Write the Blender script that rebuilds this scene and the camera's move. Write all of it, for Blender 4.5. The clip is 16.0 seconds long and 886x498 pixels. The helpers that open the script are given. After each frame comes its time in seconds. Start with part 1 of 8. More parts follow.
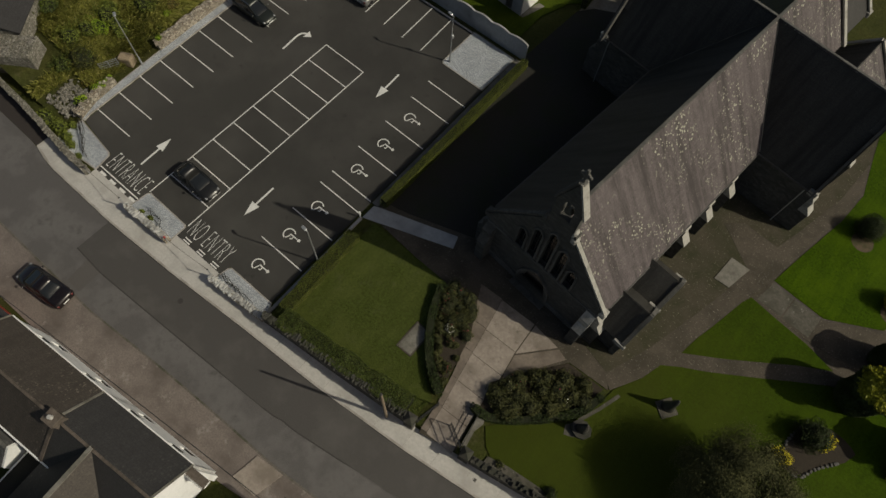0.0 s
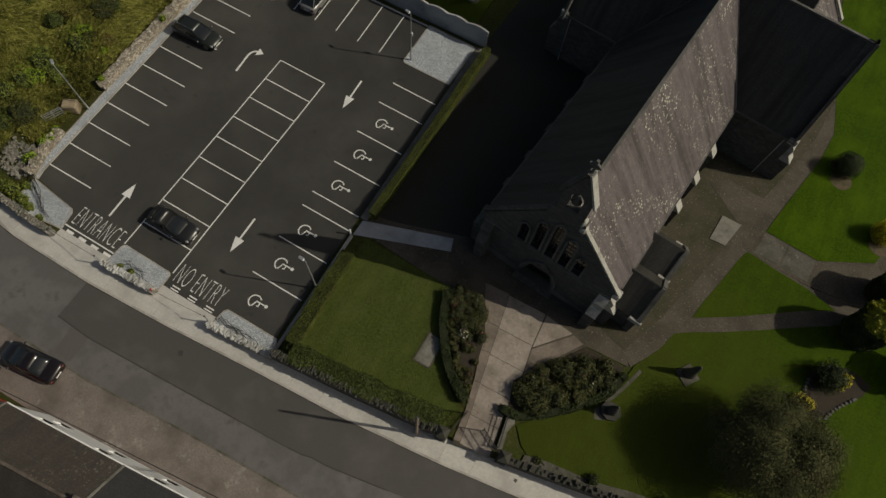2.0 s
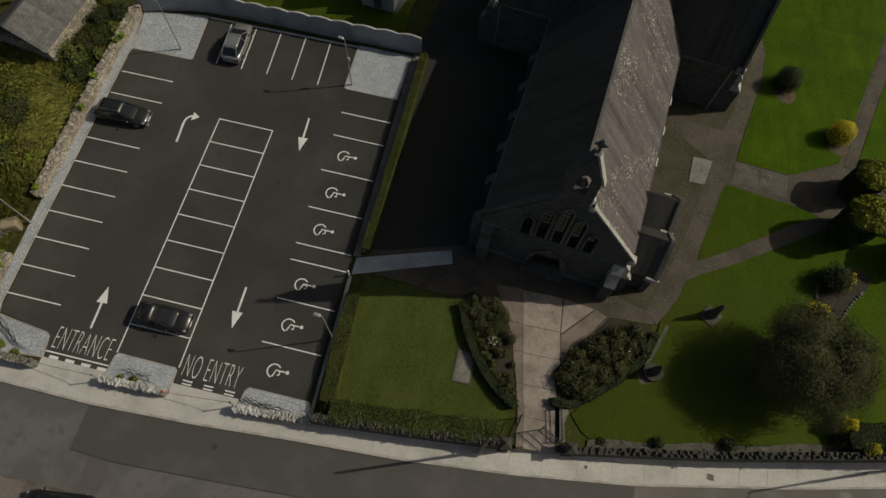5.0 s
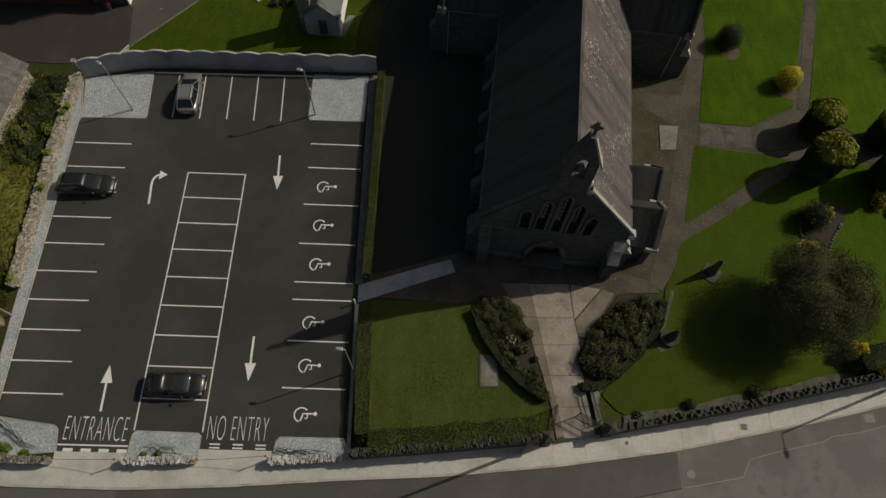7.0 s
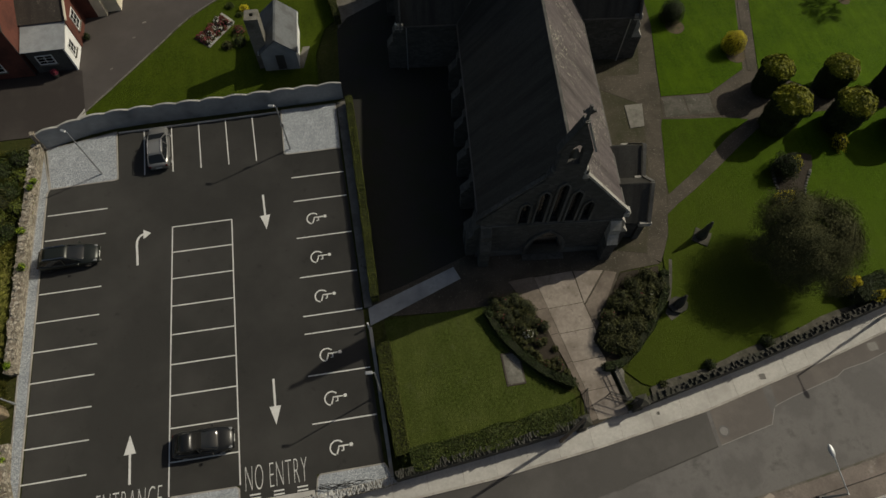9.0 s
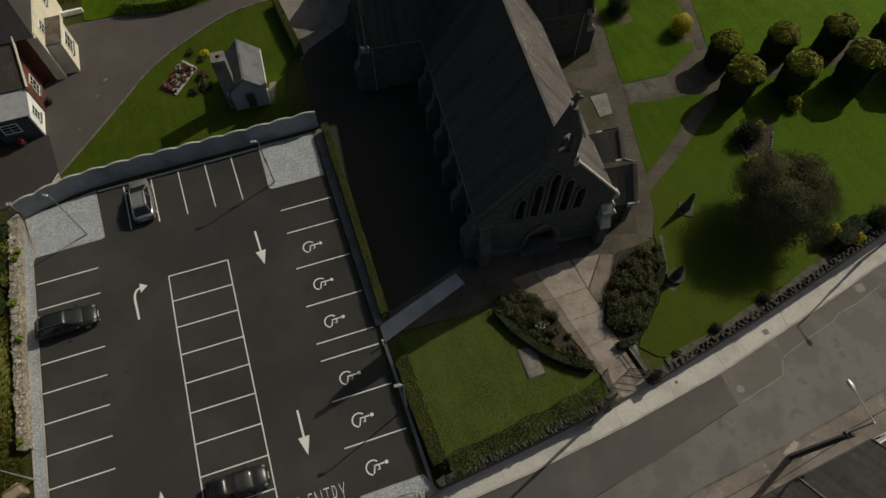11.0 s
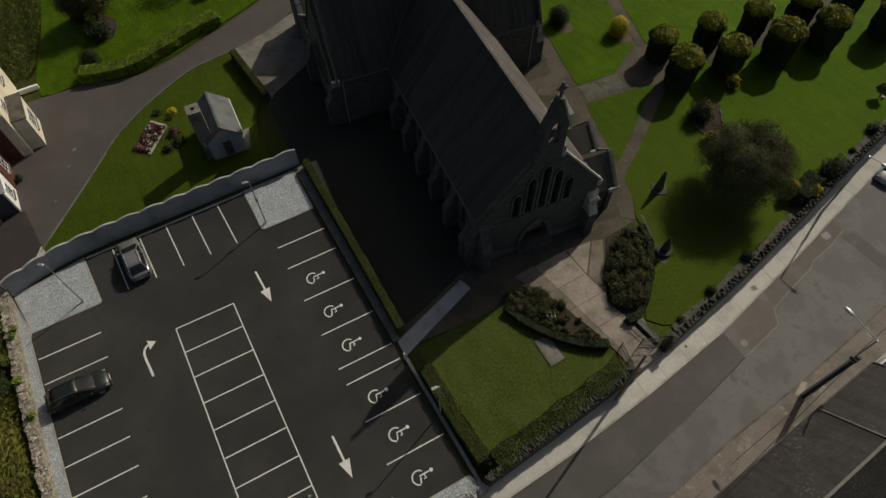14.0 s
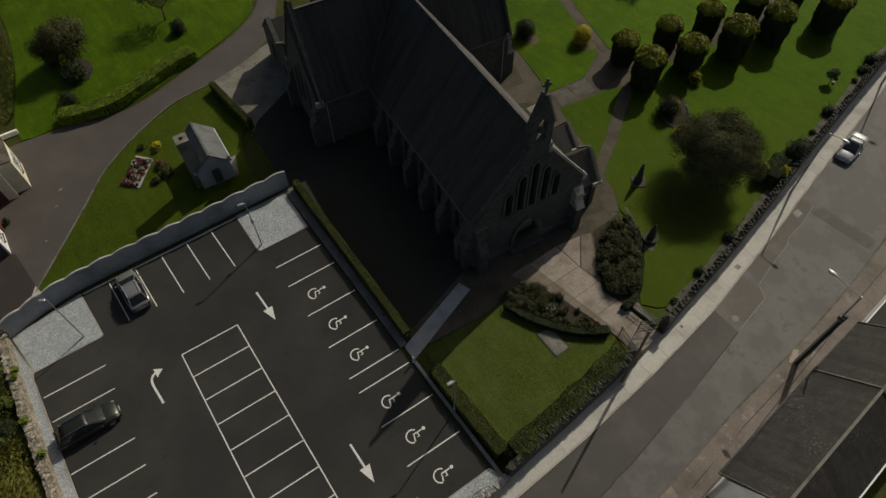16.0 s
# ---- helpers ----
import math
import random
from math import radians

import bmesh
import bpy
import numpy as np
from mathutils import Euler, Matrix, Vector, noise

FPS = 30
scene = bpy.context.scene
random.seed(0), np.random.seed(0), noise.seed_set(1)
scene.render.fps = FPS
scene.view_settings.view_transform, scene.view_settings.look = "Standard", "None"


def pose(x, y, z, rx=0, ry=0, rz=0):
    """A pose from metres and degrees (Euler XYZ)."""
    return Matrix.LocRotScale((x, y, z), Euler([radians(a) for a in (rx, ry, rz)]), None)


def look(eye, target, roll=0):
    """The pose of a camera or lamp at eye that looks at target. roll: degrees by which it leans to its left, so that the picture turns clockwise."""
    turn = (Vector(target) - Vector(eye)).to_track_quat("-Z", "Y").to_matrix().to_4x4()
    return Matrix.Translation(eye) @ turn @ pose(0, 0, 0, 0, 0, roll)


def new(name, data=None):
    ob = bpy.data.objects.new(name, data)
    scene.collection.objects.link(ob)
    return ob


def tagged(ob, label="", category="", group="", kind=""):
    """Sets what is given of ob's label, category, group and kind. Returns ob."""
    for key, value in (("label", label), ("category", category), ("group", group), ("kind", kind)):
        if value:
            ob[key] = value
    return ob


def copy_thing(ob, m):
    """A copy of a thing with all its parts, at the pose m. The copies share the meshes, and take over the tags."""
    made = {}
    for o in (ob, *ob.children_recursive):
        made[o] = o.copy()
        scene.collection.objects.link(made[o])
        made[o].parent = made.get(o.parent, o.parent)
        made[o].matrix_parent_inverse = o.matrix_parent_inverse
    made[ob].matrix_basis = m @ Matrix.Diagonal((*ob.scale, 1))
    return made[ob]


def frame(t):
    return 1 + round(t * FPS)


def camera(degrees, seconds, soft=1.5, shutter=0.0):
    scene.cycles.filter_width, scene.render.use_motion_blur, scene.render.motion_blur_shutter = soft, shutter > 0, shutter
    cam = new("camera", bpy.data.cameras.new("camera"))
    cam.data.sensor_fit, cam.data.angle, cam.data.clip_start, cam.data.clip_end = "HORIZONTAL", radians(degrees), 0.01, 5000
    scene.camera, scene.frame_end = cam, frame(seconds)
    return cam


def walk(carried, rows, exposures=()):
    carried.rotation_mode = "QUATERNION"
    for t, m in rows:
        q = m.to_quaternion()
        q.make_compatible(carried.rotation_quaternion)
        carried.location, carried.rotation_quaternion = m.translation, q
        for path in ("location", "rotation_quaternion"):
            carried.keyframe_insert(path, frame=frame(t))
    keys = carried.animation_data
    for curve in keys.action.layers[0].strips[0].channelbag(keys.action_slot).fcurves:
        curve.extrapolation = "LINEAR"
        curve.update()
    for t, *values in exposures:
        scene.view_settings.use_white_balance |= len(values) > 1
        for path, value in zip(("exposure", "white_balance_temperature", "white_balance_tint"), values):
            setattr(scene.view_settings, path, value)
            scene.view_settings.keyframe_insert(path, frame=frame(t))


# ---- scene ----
cam = camera(70.3, 16.0)
PATH = [
    (0, (34.227, -26.249, 47.592), (33.764, -25.583, 45.764), 5.85),
    (0.5, (33.184, -26.376, 47.553), (32.762, -25.7, 45.718), 6.27),
    (1, (32.147, -26.447, 47.456), (31.762, -25.761, 45.617), 6.5),
    (1.5, (31.177, -26.449, 47.316), (30.828, -25.753, 45.474), 6.52),
    (2, (30.159, -26.508, 47.205), (29.845, -25.803, 45.36), 6.55),
    (2.5, (29.175, -26.599, 47.125), (28.896, -25.886, 45.278), 6.65),
    (3, (28.294, -26.667, 47.069), (28.046, -25.941, 45.222), 6.36),
    (3.5, (27.453, -26.658, 46.977), (27.238, -25.923, 45.129), 5.86),
    (4, (26.546, -26.711, 46.876), (26.363, -25.965, 45.029), 5.46),
    (6.5, (21.965, -27.368, 46.51), (21.955, -26.551, 44.684), 3.88),
    (7, (21.025, -27.423, 46.517), (21.054, -26.598, 44.695), 3.55),
    (7.5, (20.125, -27.522, 46.502), (20.191, -26.686, 44.686), 3.13),
    (8, (19.194, -27.631, 46.486), (19.296, -26.785, 44.677), 2.8),
    (8.5, (18.275, -27.713, 46.45), (18.413, -26.857, 44.647), 2.4),
    (9, (17.367, -27.83, 46.468), (17.54, -26.967, 44.672), 2.0),
    (11.5, (13.221, -28.71, 46.542), (13.562, -27.803, 44.792), -0.2),
    (12, (12.371, -28.909, 46.534), (12.747, -27.995, 44.795), -0.3),
    (12.5, (11.468, -29.093, 46.533), (11.877, -28.173, 44.805), -0.3),
    (13, (10.527, -29.261, 46.546), (10.97, -28.335, 44.829), -0.5),
    (13.5, (9.525, -29.457, 46.552), (10.002, -28.525, 44.849), -0.4),
    (14, (8.541, -29.661, 46.516), (9.053, -28.722, 44.827), -0.5),
    (14.5, (7.645, -29.868, 46.452), (8.191, -28.925, 44.775), -0.4),
    (15, (6.808, -30.0, 46.464), (7.386, -29.055, 44.799), -0.6),
    (15.5, (6.003, -30.263, 46.458), (6.612, -29.313, 44.807), -0.8),
    (16, (5.159, -30.657, 46.454), (5.798, -29.7, 44.818), -1.1),
]
walk(cam, [(t, look(eye, target, roll)) for t, eye, target, roll in PATH], [(0, -0.42, 7050, 3.5), (16, -0.42, 7050, 3.5)])
# ---- world and sun ----
SUN_DIR = Vector((20.9, 8.15, 18.25)).normalized()      # towards the sun
world = bpy.data.worlds.new("sky")
scene.world = world
world.use_nodes = True
wn = world.node_tree
sky = wn.nodes.new("ShaderNodeTexSky")
sky.sky_type = "NISHITA"
sky.sun_disc = False
sky.air_density, sky.dust_density, sky.ozone_density = 0.75, 3.0, 0.4
sky.sun_elevation = math.asin(SUN_DIR.z)
sky.sun_rotation = math.atan2(SUN_DIR.x, SUN_DIR.y)
wn.links.new(sky.outputs["Color"], wn.nodes["Background"].inputs["Color"])
wn.nodes["Background"].inputs["Strength"].default_value = 0.070
sun = new("sun", bpy.data.lights.new("sun", "SUN"))
sun.data.energy, sun.data.angle, sun.data.color = 3.6, radians(0.55), (1.0, 0.94, 0.85)
sun.matrix_world = look(SUN_DIR * 100, (0, 0, 0))


# ---- materials ----
def nodes_of(name):
    m = bpy.data.materials.new(name)
    m.use_nodes = True
    return m, m.node_tree, m.node_tree.nodes["Principled BSDF"]


def ramp(nt, fac, stops):
    r = nt.nodes.new("ShaderNodeValToRGB")
    while len(r.color_ramp.elements) < len(stops):
        r.color_ramp.elements.new(0.5)
    for e, (p, c) in zip(r.color_ramp.elements, stops):
        e.position, e.color = p, (*c, 1)
    nt.links.new(fac, r.inputs[0])
    return r.outputs[0]


def place(nt):
    return nt.nodes.new("ShaderNodeNewGeometry").outputs["Position"]


def noise_of(nt, scale, detail=4, rough=0.6, vec=None, stretch=None):
    n = nt.nodes.new("ShaderNodeTexNoise")
    n.inputs["Scale"].default_value, n.inputs["Detail"].default_value = scale, detail
    n.inputs["Roughness"].default_value = rough
    v = vec or place(nt)
    if stretch:
        mp = nt.nodes.new("ShaderNodeMapping")
        mp.inputs["Rotation"].default_value = (0, 0, stretch[3] if len(stretch) > 3 else 0)
        mp.inputs["Scale"].default_value = stretch[:3]
        nt.links.new(v, mp.inputs["Vector"])
        v = mp.outputs[0]
    nt.links.new(v, n.inputs["Vector"])
    return n.outputs["Fac"]


def mixed(nt, fac, a, b, how="MIX"):
    m = nt.nodes.new("ShaderNodeMix")
    m.data_type, m.blend_type = "RGBA", how
    for s, v in ((m.inputs[0], fac), (m.inputs[6], a), (m.inputs[7], b)):
        if isinstance(v, (int, float)):
            s.default_value = v
        elif isinstance(v, tuple):
            s.default_value = (*v, 1)
        else:
            nt.links.new(v, s)
    return m.outputs[2]


def bumped(nt, bsdf, height, strength, dist=0.02):
    b = nt.nodes.new("ShaderNodeBump")
    b.inputs["Strength"].default_value, b.inputs["Distance"].default_value = strength, dist
    nt.links.new(height, b.inputs["Height"])
    nt.links.new(b.outputs[0], bsdf.inputs["Normal"])


def surface(name, c1, c2, scale=6.0, c3=None, s3=0.25, w3=(0.45, 0.62), rough=0.85, bump=0.3, bscale=40, dist=0.02, metal=0.0, spec=0.35, c4=None, s4=1.3, w4=(0.58, 0.66), matt=0.0):
    """A worn surface: grain from c1 to c2, broad stains towards c3, sharper spots of c4."""
    m, nt, bsdf = nodes_of(name)
    col = ramp(nt, noise_of(nt, scale, 6), [(0.3, c1), (0.7, c2)])
    if c3:
        col = mixed(nt, ramp(nt, noise_of(nt, s3, 5), [(w3[0], (0, 0, 0)), (w3[1], (1, 1, 1))]), col, c3)
    if c4:
        col = mixed(nt, ramp(nt, noise_of(nt, s4, 7, 0.7), [(w4[0], (0, 0, 0)), (w4[1], (1, 1, 1))]), col, c4)
    nt.links.new(col, bsdf.inputs["Base Color"])
    bsdf.inputs["Roughness"].default_value, bsdf.inputs["Metallic"].default_value = rough, metal
    bsdf.inputs["Specular IOR Level"].default_value = spec
    bsdf.inputs["Diffuse Roughness"].default_value = matt
    if bump:
        bumped(nt, bsdf, noise_of(nt, bscale, 3), bump, dist)
    return m


def leaves_mat(name, dark, light, tip=None, rough=0.55):
    """Leaves: each one a shade of its own."""
    m, nt, bsdf = nodes_of(name)
    g = nt.nodes.new("ShaderNodeNewGeometry")
    stops = [(0.0, dark), (0.75, light)]
    if tip:
        stops.append((0.97, tip))
    col = ramp(nt, g.outputs["Random Per Island"], stops)
    col = mixed(nt, 0.5, col, ramp(nt, noise_of(nt, 0.9, 3), [(0.35, tuple(0.55 * v for v in dark)), (0.65, light)]), "MIX")
    nt.links.new(col, bsdf.inputs["Base Color"])
    bsdf.inputs["Roughness"].default_value = rough
    bsdf.inputs["Specular IOR Level"].default_value = 0.2
    return m


def cells_mat(name, scale, cols, joint, rough=0.85, bump=0.6, jw=0.06, stretch=(1, 1, 1), dist=0.04, extra=None):
    """Stones or chippings: cells of their own shade with joints between."""
    m, nt, bsdf = nodes_of(name)
    mp = nt.nodes.new("ShaderNodeMapping")
    mp.inputs["Scale"].default_value = stretch
    nt.links.new(place(nt), mp.inputs["Vector"])
    v, e = nt.nodes.new("ShaderNodeTexVoronoi"), nt.nodes.new("ShaderNodeTexVoronoi")
    e.feature = "DISTANCE_TO_EDGE"
    for n in (v, e):
        n.inputs["Scale"].default_value = scale
        nt.links.new(mp.outputs[0], n.inputs["Vector"])
    sep = nt.nodes.new("ShaderNodeSeparateColor")
    nt.links.new(v.outputs["Color"], sep.inputs[0])
    col = ramp(nt, sep.outputs[0], [(i / max(1, len(cols) - 1), c) for i, c in enumerate(cols)])
    col = mixed(nt, ramp(nt, noise_of(nt, 0.6, 5), [(0.4, (0, 0, 0)), (0.75, (1, 1, 1))]), col, mixed(nt, 0.5, col, extra or joint))
    edge = ramp(nt, e.outputs["Distance"], [(0.0, (0, 0, 0)), (jw, (1, 1, 1))])
    nt.links.new(mixed(nt, edge, joint, col), bsdf.inputs["Base Color"])
    bsdf.inputs["Roughness"].default_value = rough
    bumped(nt, bsdf, edge, bump, dist)
    return m


def lawn_mat(name, a, b, c, spec=0.02, turn=0.0, dry=None):
    m, nt, bsdf = nodes_of(name)
    col = ramp(nt, noise_of(nt, 5, 9, 0.88), [(0.38, tuple(0.5 * v for v in a)), (0.62, tuple(1.15 * v for v in b))])
    col = mixed(nt, ramp(nt, noise_of(nt, 0.3, 7, 0.7), [(0.42, (0, 0, 0)), (0.62, (1, 1, 1))]), col, mixed(nt, 0.5, col, c))
    streak = ramp(nt, noise_of(nt, 1.0, 4, 0.6, None, (1.4, 0.22, 1, turn)), [(0.38, (0, 0, 0)), (0.64, (0.4, 0.4, 0.4))])
    worn = ramp(nt, noise_of(nt, 0.7, 7, 0.75), [(0.56, (0, 0, 0)), (0.72, (0.5, 0.5, 0.5))])
    col = mixed(nt, streak, col, tuple(0.68 * v for v in a))
    col = mixed(nt, worn, col, (b[0] * 1.25, b[1] * 1.02, b[2] * 2.2))
    if dry:
        dot = nt.nodes.new("ShaderNodeVectorMath")
        dot.operation = "DOT_PRODUCT"
        nt.links.new(place(nt), dot.inputs[0])
        dot.inputs[1].default_value = (0.6, 1.0, 0.0)
        add = nt.nodes.new("ShaderNodeMath")
        add.operation = "MULTIPLY_ADD"
        nt.links.new(noise_of(nt, 0.2, 5, 0.65), add.inputs[0])
        add.inputs[1].default_value = 14.0
        nt.links.new(dot.outputs["Value"], add.inputs[2])
        span = nt.nodes.new("ShaderNodeMapRange")
        span.inputs["From Min"].default_value, span.inputs["From Max"].default_value = 24.0, 42.0
        span.inputs["To Min"].default_value, span.inputs["To Max"].default_value = 0.85, 0.0
        nt.links.new(add.outputs[0], span.inputs["Value"])
        col = mixed(nt, span.outputs[0], col, mixed(nt, 0.8, col, dry))
    nt.links.new(col, bsdf.inputs["Base Color"])
    bsdf.inputs["Roughness"].default_value = 0.7
    bsdf.inputs["Specular IOR Level"].default_value = 0.05
    bumped(nt, bsdf, noise_of(nt, 9, 9, 0.85), 1.0, 0.12)
    # the leaf blades' own green gloss
    gloss = nt.nodes.new("ShaderNodeBsdfGlossy")
    gloss.inputs["Color"].default_value, gloss.inputs["Roughness"].default_value = (0.25, 0.50, 0.012, 1), 0.55
    mix = nt.nodes.new("ShaderNodeMixShader")
    mix.inputs[0].default_value = spec
    out = nt.nodes["Material Output"]
    nt.links.new(bsdf.outputs[0], mix.inputs[1])
    nt.links.new(gloss.outputs[0], mix.inputs[2])
    nt.links.new(mix.outputs[0], out.inputs["Surface"])
    return m


def slate_mat(name, c1, c2, lichen, amount=0.6, axis=0.0, course=0.28, moss=None, rough=0.62, run=1.0):
    """Slates in courses with lichen and streaks that run down the slope; Generated space is the roof's own."""
    m, nt, bsdf = nodes_of(name)
    tc = nt.nodes.new("ShaderNodeTexCoord")
    uv = tc.outputs["UV"]
    br = nt.nodes.new("ShaderNodeTexBrick")
    br.inputs["Scale"].default_value = 1.0
    br.inputs["Brick Width"].default_value, br.inputs["Row Height"].default_value = 0.33, course
    br.inputs["Mortar Size"].default_value = 0.012
    br.inputs["Color1"].default_value, br.inputs["Color2"].default_value = (*c1, 1), (*c2, 1)
    br.inputs["Mortar"].default_value = (*(0.82 * v for v in c1), 1)
    nt.links.new(uv, br.inputs["Vector"])
    streak = ramp(nt, noise_of(nt, 1.0, 5, 0.65, uv, (1.1, 0.11, 1)), [(0.35, (0, 0, 0)), (0.7, (run, run, run))])
    col = mixed(nt, streak, br.outputs["Color"], mixed(nt, 0.55, br.outputs["Color"], tuple(min(1, 1.7 * v) for v in c2)))
    # round lichen colonies of uneven size, some slates free of them
    mp = nt.nodes.new("ShaderNodeMapping")
    mp.inputs["Scale"].default_value = (1.0, 0.8, 1)
    bend = nt.nodes.new("ShaderNodeVectorMath")
    bend.operation = "MULTIPLY_ADD"
    warp = nt.nodes.new("ShaderNodeTexNoise")
    warp.inputs["Scale"].default_value = 6.0
    nt.links.new(uv, warp.inputs["Vector"])
    nt.links.new(warp.outputs["Color"], bend.inputs[0])
    bend.inputs[1].default_value = (0.16, 0.16, 0.0)
    nt.links.new(uv, bend.inputs[2])
    nt.links.new(bend.outputs[0], mp.inputs["Vector"])
    vor = nt.nodes.new("ShaderNodeTexVoronoi")
    vor.inputs["Scale"].default_value = 5.4
    nt.links.new(mp.outputs[0], vor.inputs["Vector"])
    sep = nt.nodes.new("ShaderNodeSeparateColor")
    nt.links.new(vor.outputs["Color"], sep.inputs[0])
    reach = nt.nodes.new("ShaderNodeMath")
    reach.operation = "MULTIPLY_ADD"
    nt.links.new(sep.outputs[0], reach.inputs[0])
    reach.inputs[1].default_value = -0.40
    nt.links.new(vor.outputs["Distance"], reach.inputs[2])
    spots = ramp(nt, reach.outputs[0], [(0.0, (1, 1, 1)), (0.06, (0, 0, 0))])
    where = ramp(nt, noise_of(nt, 0.2, 5, 0.65, uv), [(0.46, (0, 0, 0)), (0.58, (amount, amount, amount))])
    soot = ramp(nt, noise_of(nt, 1.0, 6, 0.7, uv, (0.75, 0.07, 1)), [(0.46, (0, 0, 0)), (0.62, (0.85 * run, 0.85 * run, 0.85 * run))])
    grit = ramp(nt, noise_of(nt, 9.0, 8, 0.85, uv), [(0.38, (0.6, 0.6, 0.6)), (0.62, (1.25, 1.25, 1.25))])
    col = mixed(nt, 1.0, col, grit, "MULTIPLY")
    col = mixed(nt, soot, col, tuple(0.5 * v for v in c1))
    both = mixed(nt, 1.0, spots, where, "MULTIPLY")
    col = mixed(nt, both, col, lichen)
    if moss:
        col = mixed(nt, ramp(nt, noise_of(nt, 0.5, 6, 0.7, uv), [(0.5, (0, 0, 0)), (0.7, (0.8, 0.8, 0.8))]), col, moss)
    nt.links.new(col, bsdf.inputs["Base Color"])
    bsdf.inputs["Roughness"].default_value = rough
    bsdf.inputs["Specular IOR Level"].default_value = 0.3
    bumped(nt, bsdf, br.outputs["Fac"], -0.5, 0.02)
    return m


def plain(name, c, rough=0.4, metal=0.0, spec=0.5, coat=0.0):
    m, nt, bsdf = nodes_of(name)
    col = ramp(nt, noise_of(nt, 14, 4), [(0.3, tuple(0.9 * v for v in c)), (0.7, tuple(min(1, 1.08 * v) for v in c))])
    nt.links.new(col, bsdf.inputs["Base Color"])
    bsdf.inputs["Roughness"].default_value, bsdf.inputs["Metallic"].default_value = rough, metal
    bsdf.inputs["Specular IOR Level"].default_value, bsdf.inputs["Coat Weight"].default_value = spec, coat
    return m


TARMAC = surface("fresh_tarmac", (0.032, 0.031, 0.0285), (0.051, 0.049, 0.0462), 26, (0.064, 0.0612, 0.057), 0.14, (0.42, 0.72), 0.9, 0.35, 120, 0.01, c4=(0.026, 0.025, 0.023), s4=0.8, w4=(0.6, 0.75), spec=0.2, matt=1.0)
ROAD = surface("worn_road", (0.075, 0.070, 0.068), (0.107, 0.100, 0.097), 18, (0.142, 0.134, 0.130), 0.3, (0.46, 0.68), 0.72, 0.3, 90, 0.01, c4=(0.060, 0.056, 0.053), s4=0.3, w4=(0.56, 0.70), spec=0.3)
TRENCH = surface("road_patch_tarmac", (0.054, 0.050, 0.047), (0.072, 0.067, 0.063), 22, (0.084, 0.078, 0.073), 0.3, (0.5, 0.7), 0.8, 0.3, 90, 0.01)
TRENCH_OLD = surface("faded_patch_tarmac", (0.075, 0.068, 0.064), (0.10, 0.092, 0.087), 22, (0.14, 0.13, 0.12), 0.3, (0.5, 0.7), 0.85, 0.3, 90, 0.01)
TRENCH_RED = surface("reddish_patch_tarmac", (0.088, 0.077, 0.071), (0.118, 0.104, 0.096), 22, (0.14, 0.122, 0.11), 0.3, (0.5, 0.7), 0.85, 0.3, 90, 0.01)
SEAL = surface("joint_seal", (0.035, 0.033, 0.03), (0.05, 0.046, 0.043), 12, bump=0.1)
KERB_OLD = surface("sunken_kerb", (0.085, 0.077, 0.066), (0.145, 0.13, 0.113), 6, (0.06, 0.06, 0.04), 0.7, rough=0.9, bump=0.4)
PALE_SEAL = surface("pale_joint", (0.16, 0.151, 0.144), (0.24, 0.228, 0.218), 12, bump=0.1)
DRIVE = surface("drive_tarmac", (0.048, 0.041, 0.038), (0.076, 0.066, 0.061), 20, (0.082, 0.071, 0.066), 0.25, (0.45, 0.72), 0.85, 0.3, 90, 0.01)
DARK_YARD = surface("yard_tarmac", (0.026, 0.021, 0.019), (0.040, 0.033, 0.030), 20, (0.050, 0.042, 0.038), 0.3, (0.5, 0.7), 0.85, 0.3, 90, 0.01)
FOOTWAY = surface("old_footway", (0.130, 0.108, 0.096), (0.190, 0.160, 0.144), 9, (0.100, 0.083, 0.073), 0.35, (0.45, 0.65), 0.85, 0.3, 60, 0.01, c4=(0.23, 0.205, 0.188), s4=0.5)
WHITE_STONE = surface("white_coping_stone", (0.42, 0.415, 0.40), (0.62, 0.61, 0.59), 5, (0.30, 0.295, 0.28), 0.9, rough=0.85, bump=0.6)
CONCRETE = surface("pavement_concrete", (0.385, 0.368, 0.345), (0.48, 0.46, 0.43), 5, (0.325, 0.31, 0.288), 0.5, (0.45, 0.7), 0.85, 0.25, 50, 0.01, c4=(0.30, 0.275, 0.245), s4=1.6, w4=(0.64, 0.72))
KERB = surface("kerb_concrete", (0.32, 0.30, 0.27), (0.42, 0.395, 0.36), 6, (0.26, 0.24, 0.215), 0.6, rough=0.85, bump=0.3)
PATH_CONC = surface("path_concrete", (0.240, 0.205, 0.174), (0.322, 0.277, 0.238), 4, (0.180, 0.150, 0.125), 0.45, (0.45, 0.65), 0.88, 0.35, 45, 0.012, c4=(0.13, 0.108, 0.088), s4=1.1, w4=(0.57, 0.68))
WORN_BAY = surface("worn_brown_concrete", (0.15, 0.122, 0.10), (0.205, 0.17, 0.142), 4, (0.115, 0.094, 0.076), 0.45, (0.45, 0.65), 0.88, 0.35, 45, 0.012)
OLD_PATH = surface("weathered_path", (0.060, 0.049, 0.037), (0.090, 0.075, 0.057), 7, (0.047, 0.040, 0.028), 0.4, (0.42, 0.62), 0.9, 0.5, 40, 0.02, c4=(0.20, 0.182, 0.155), s4=6.5, w4=(0.60, 0.64))
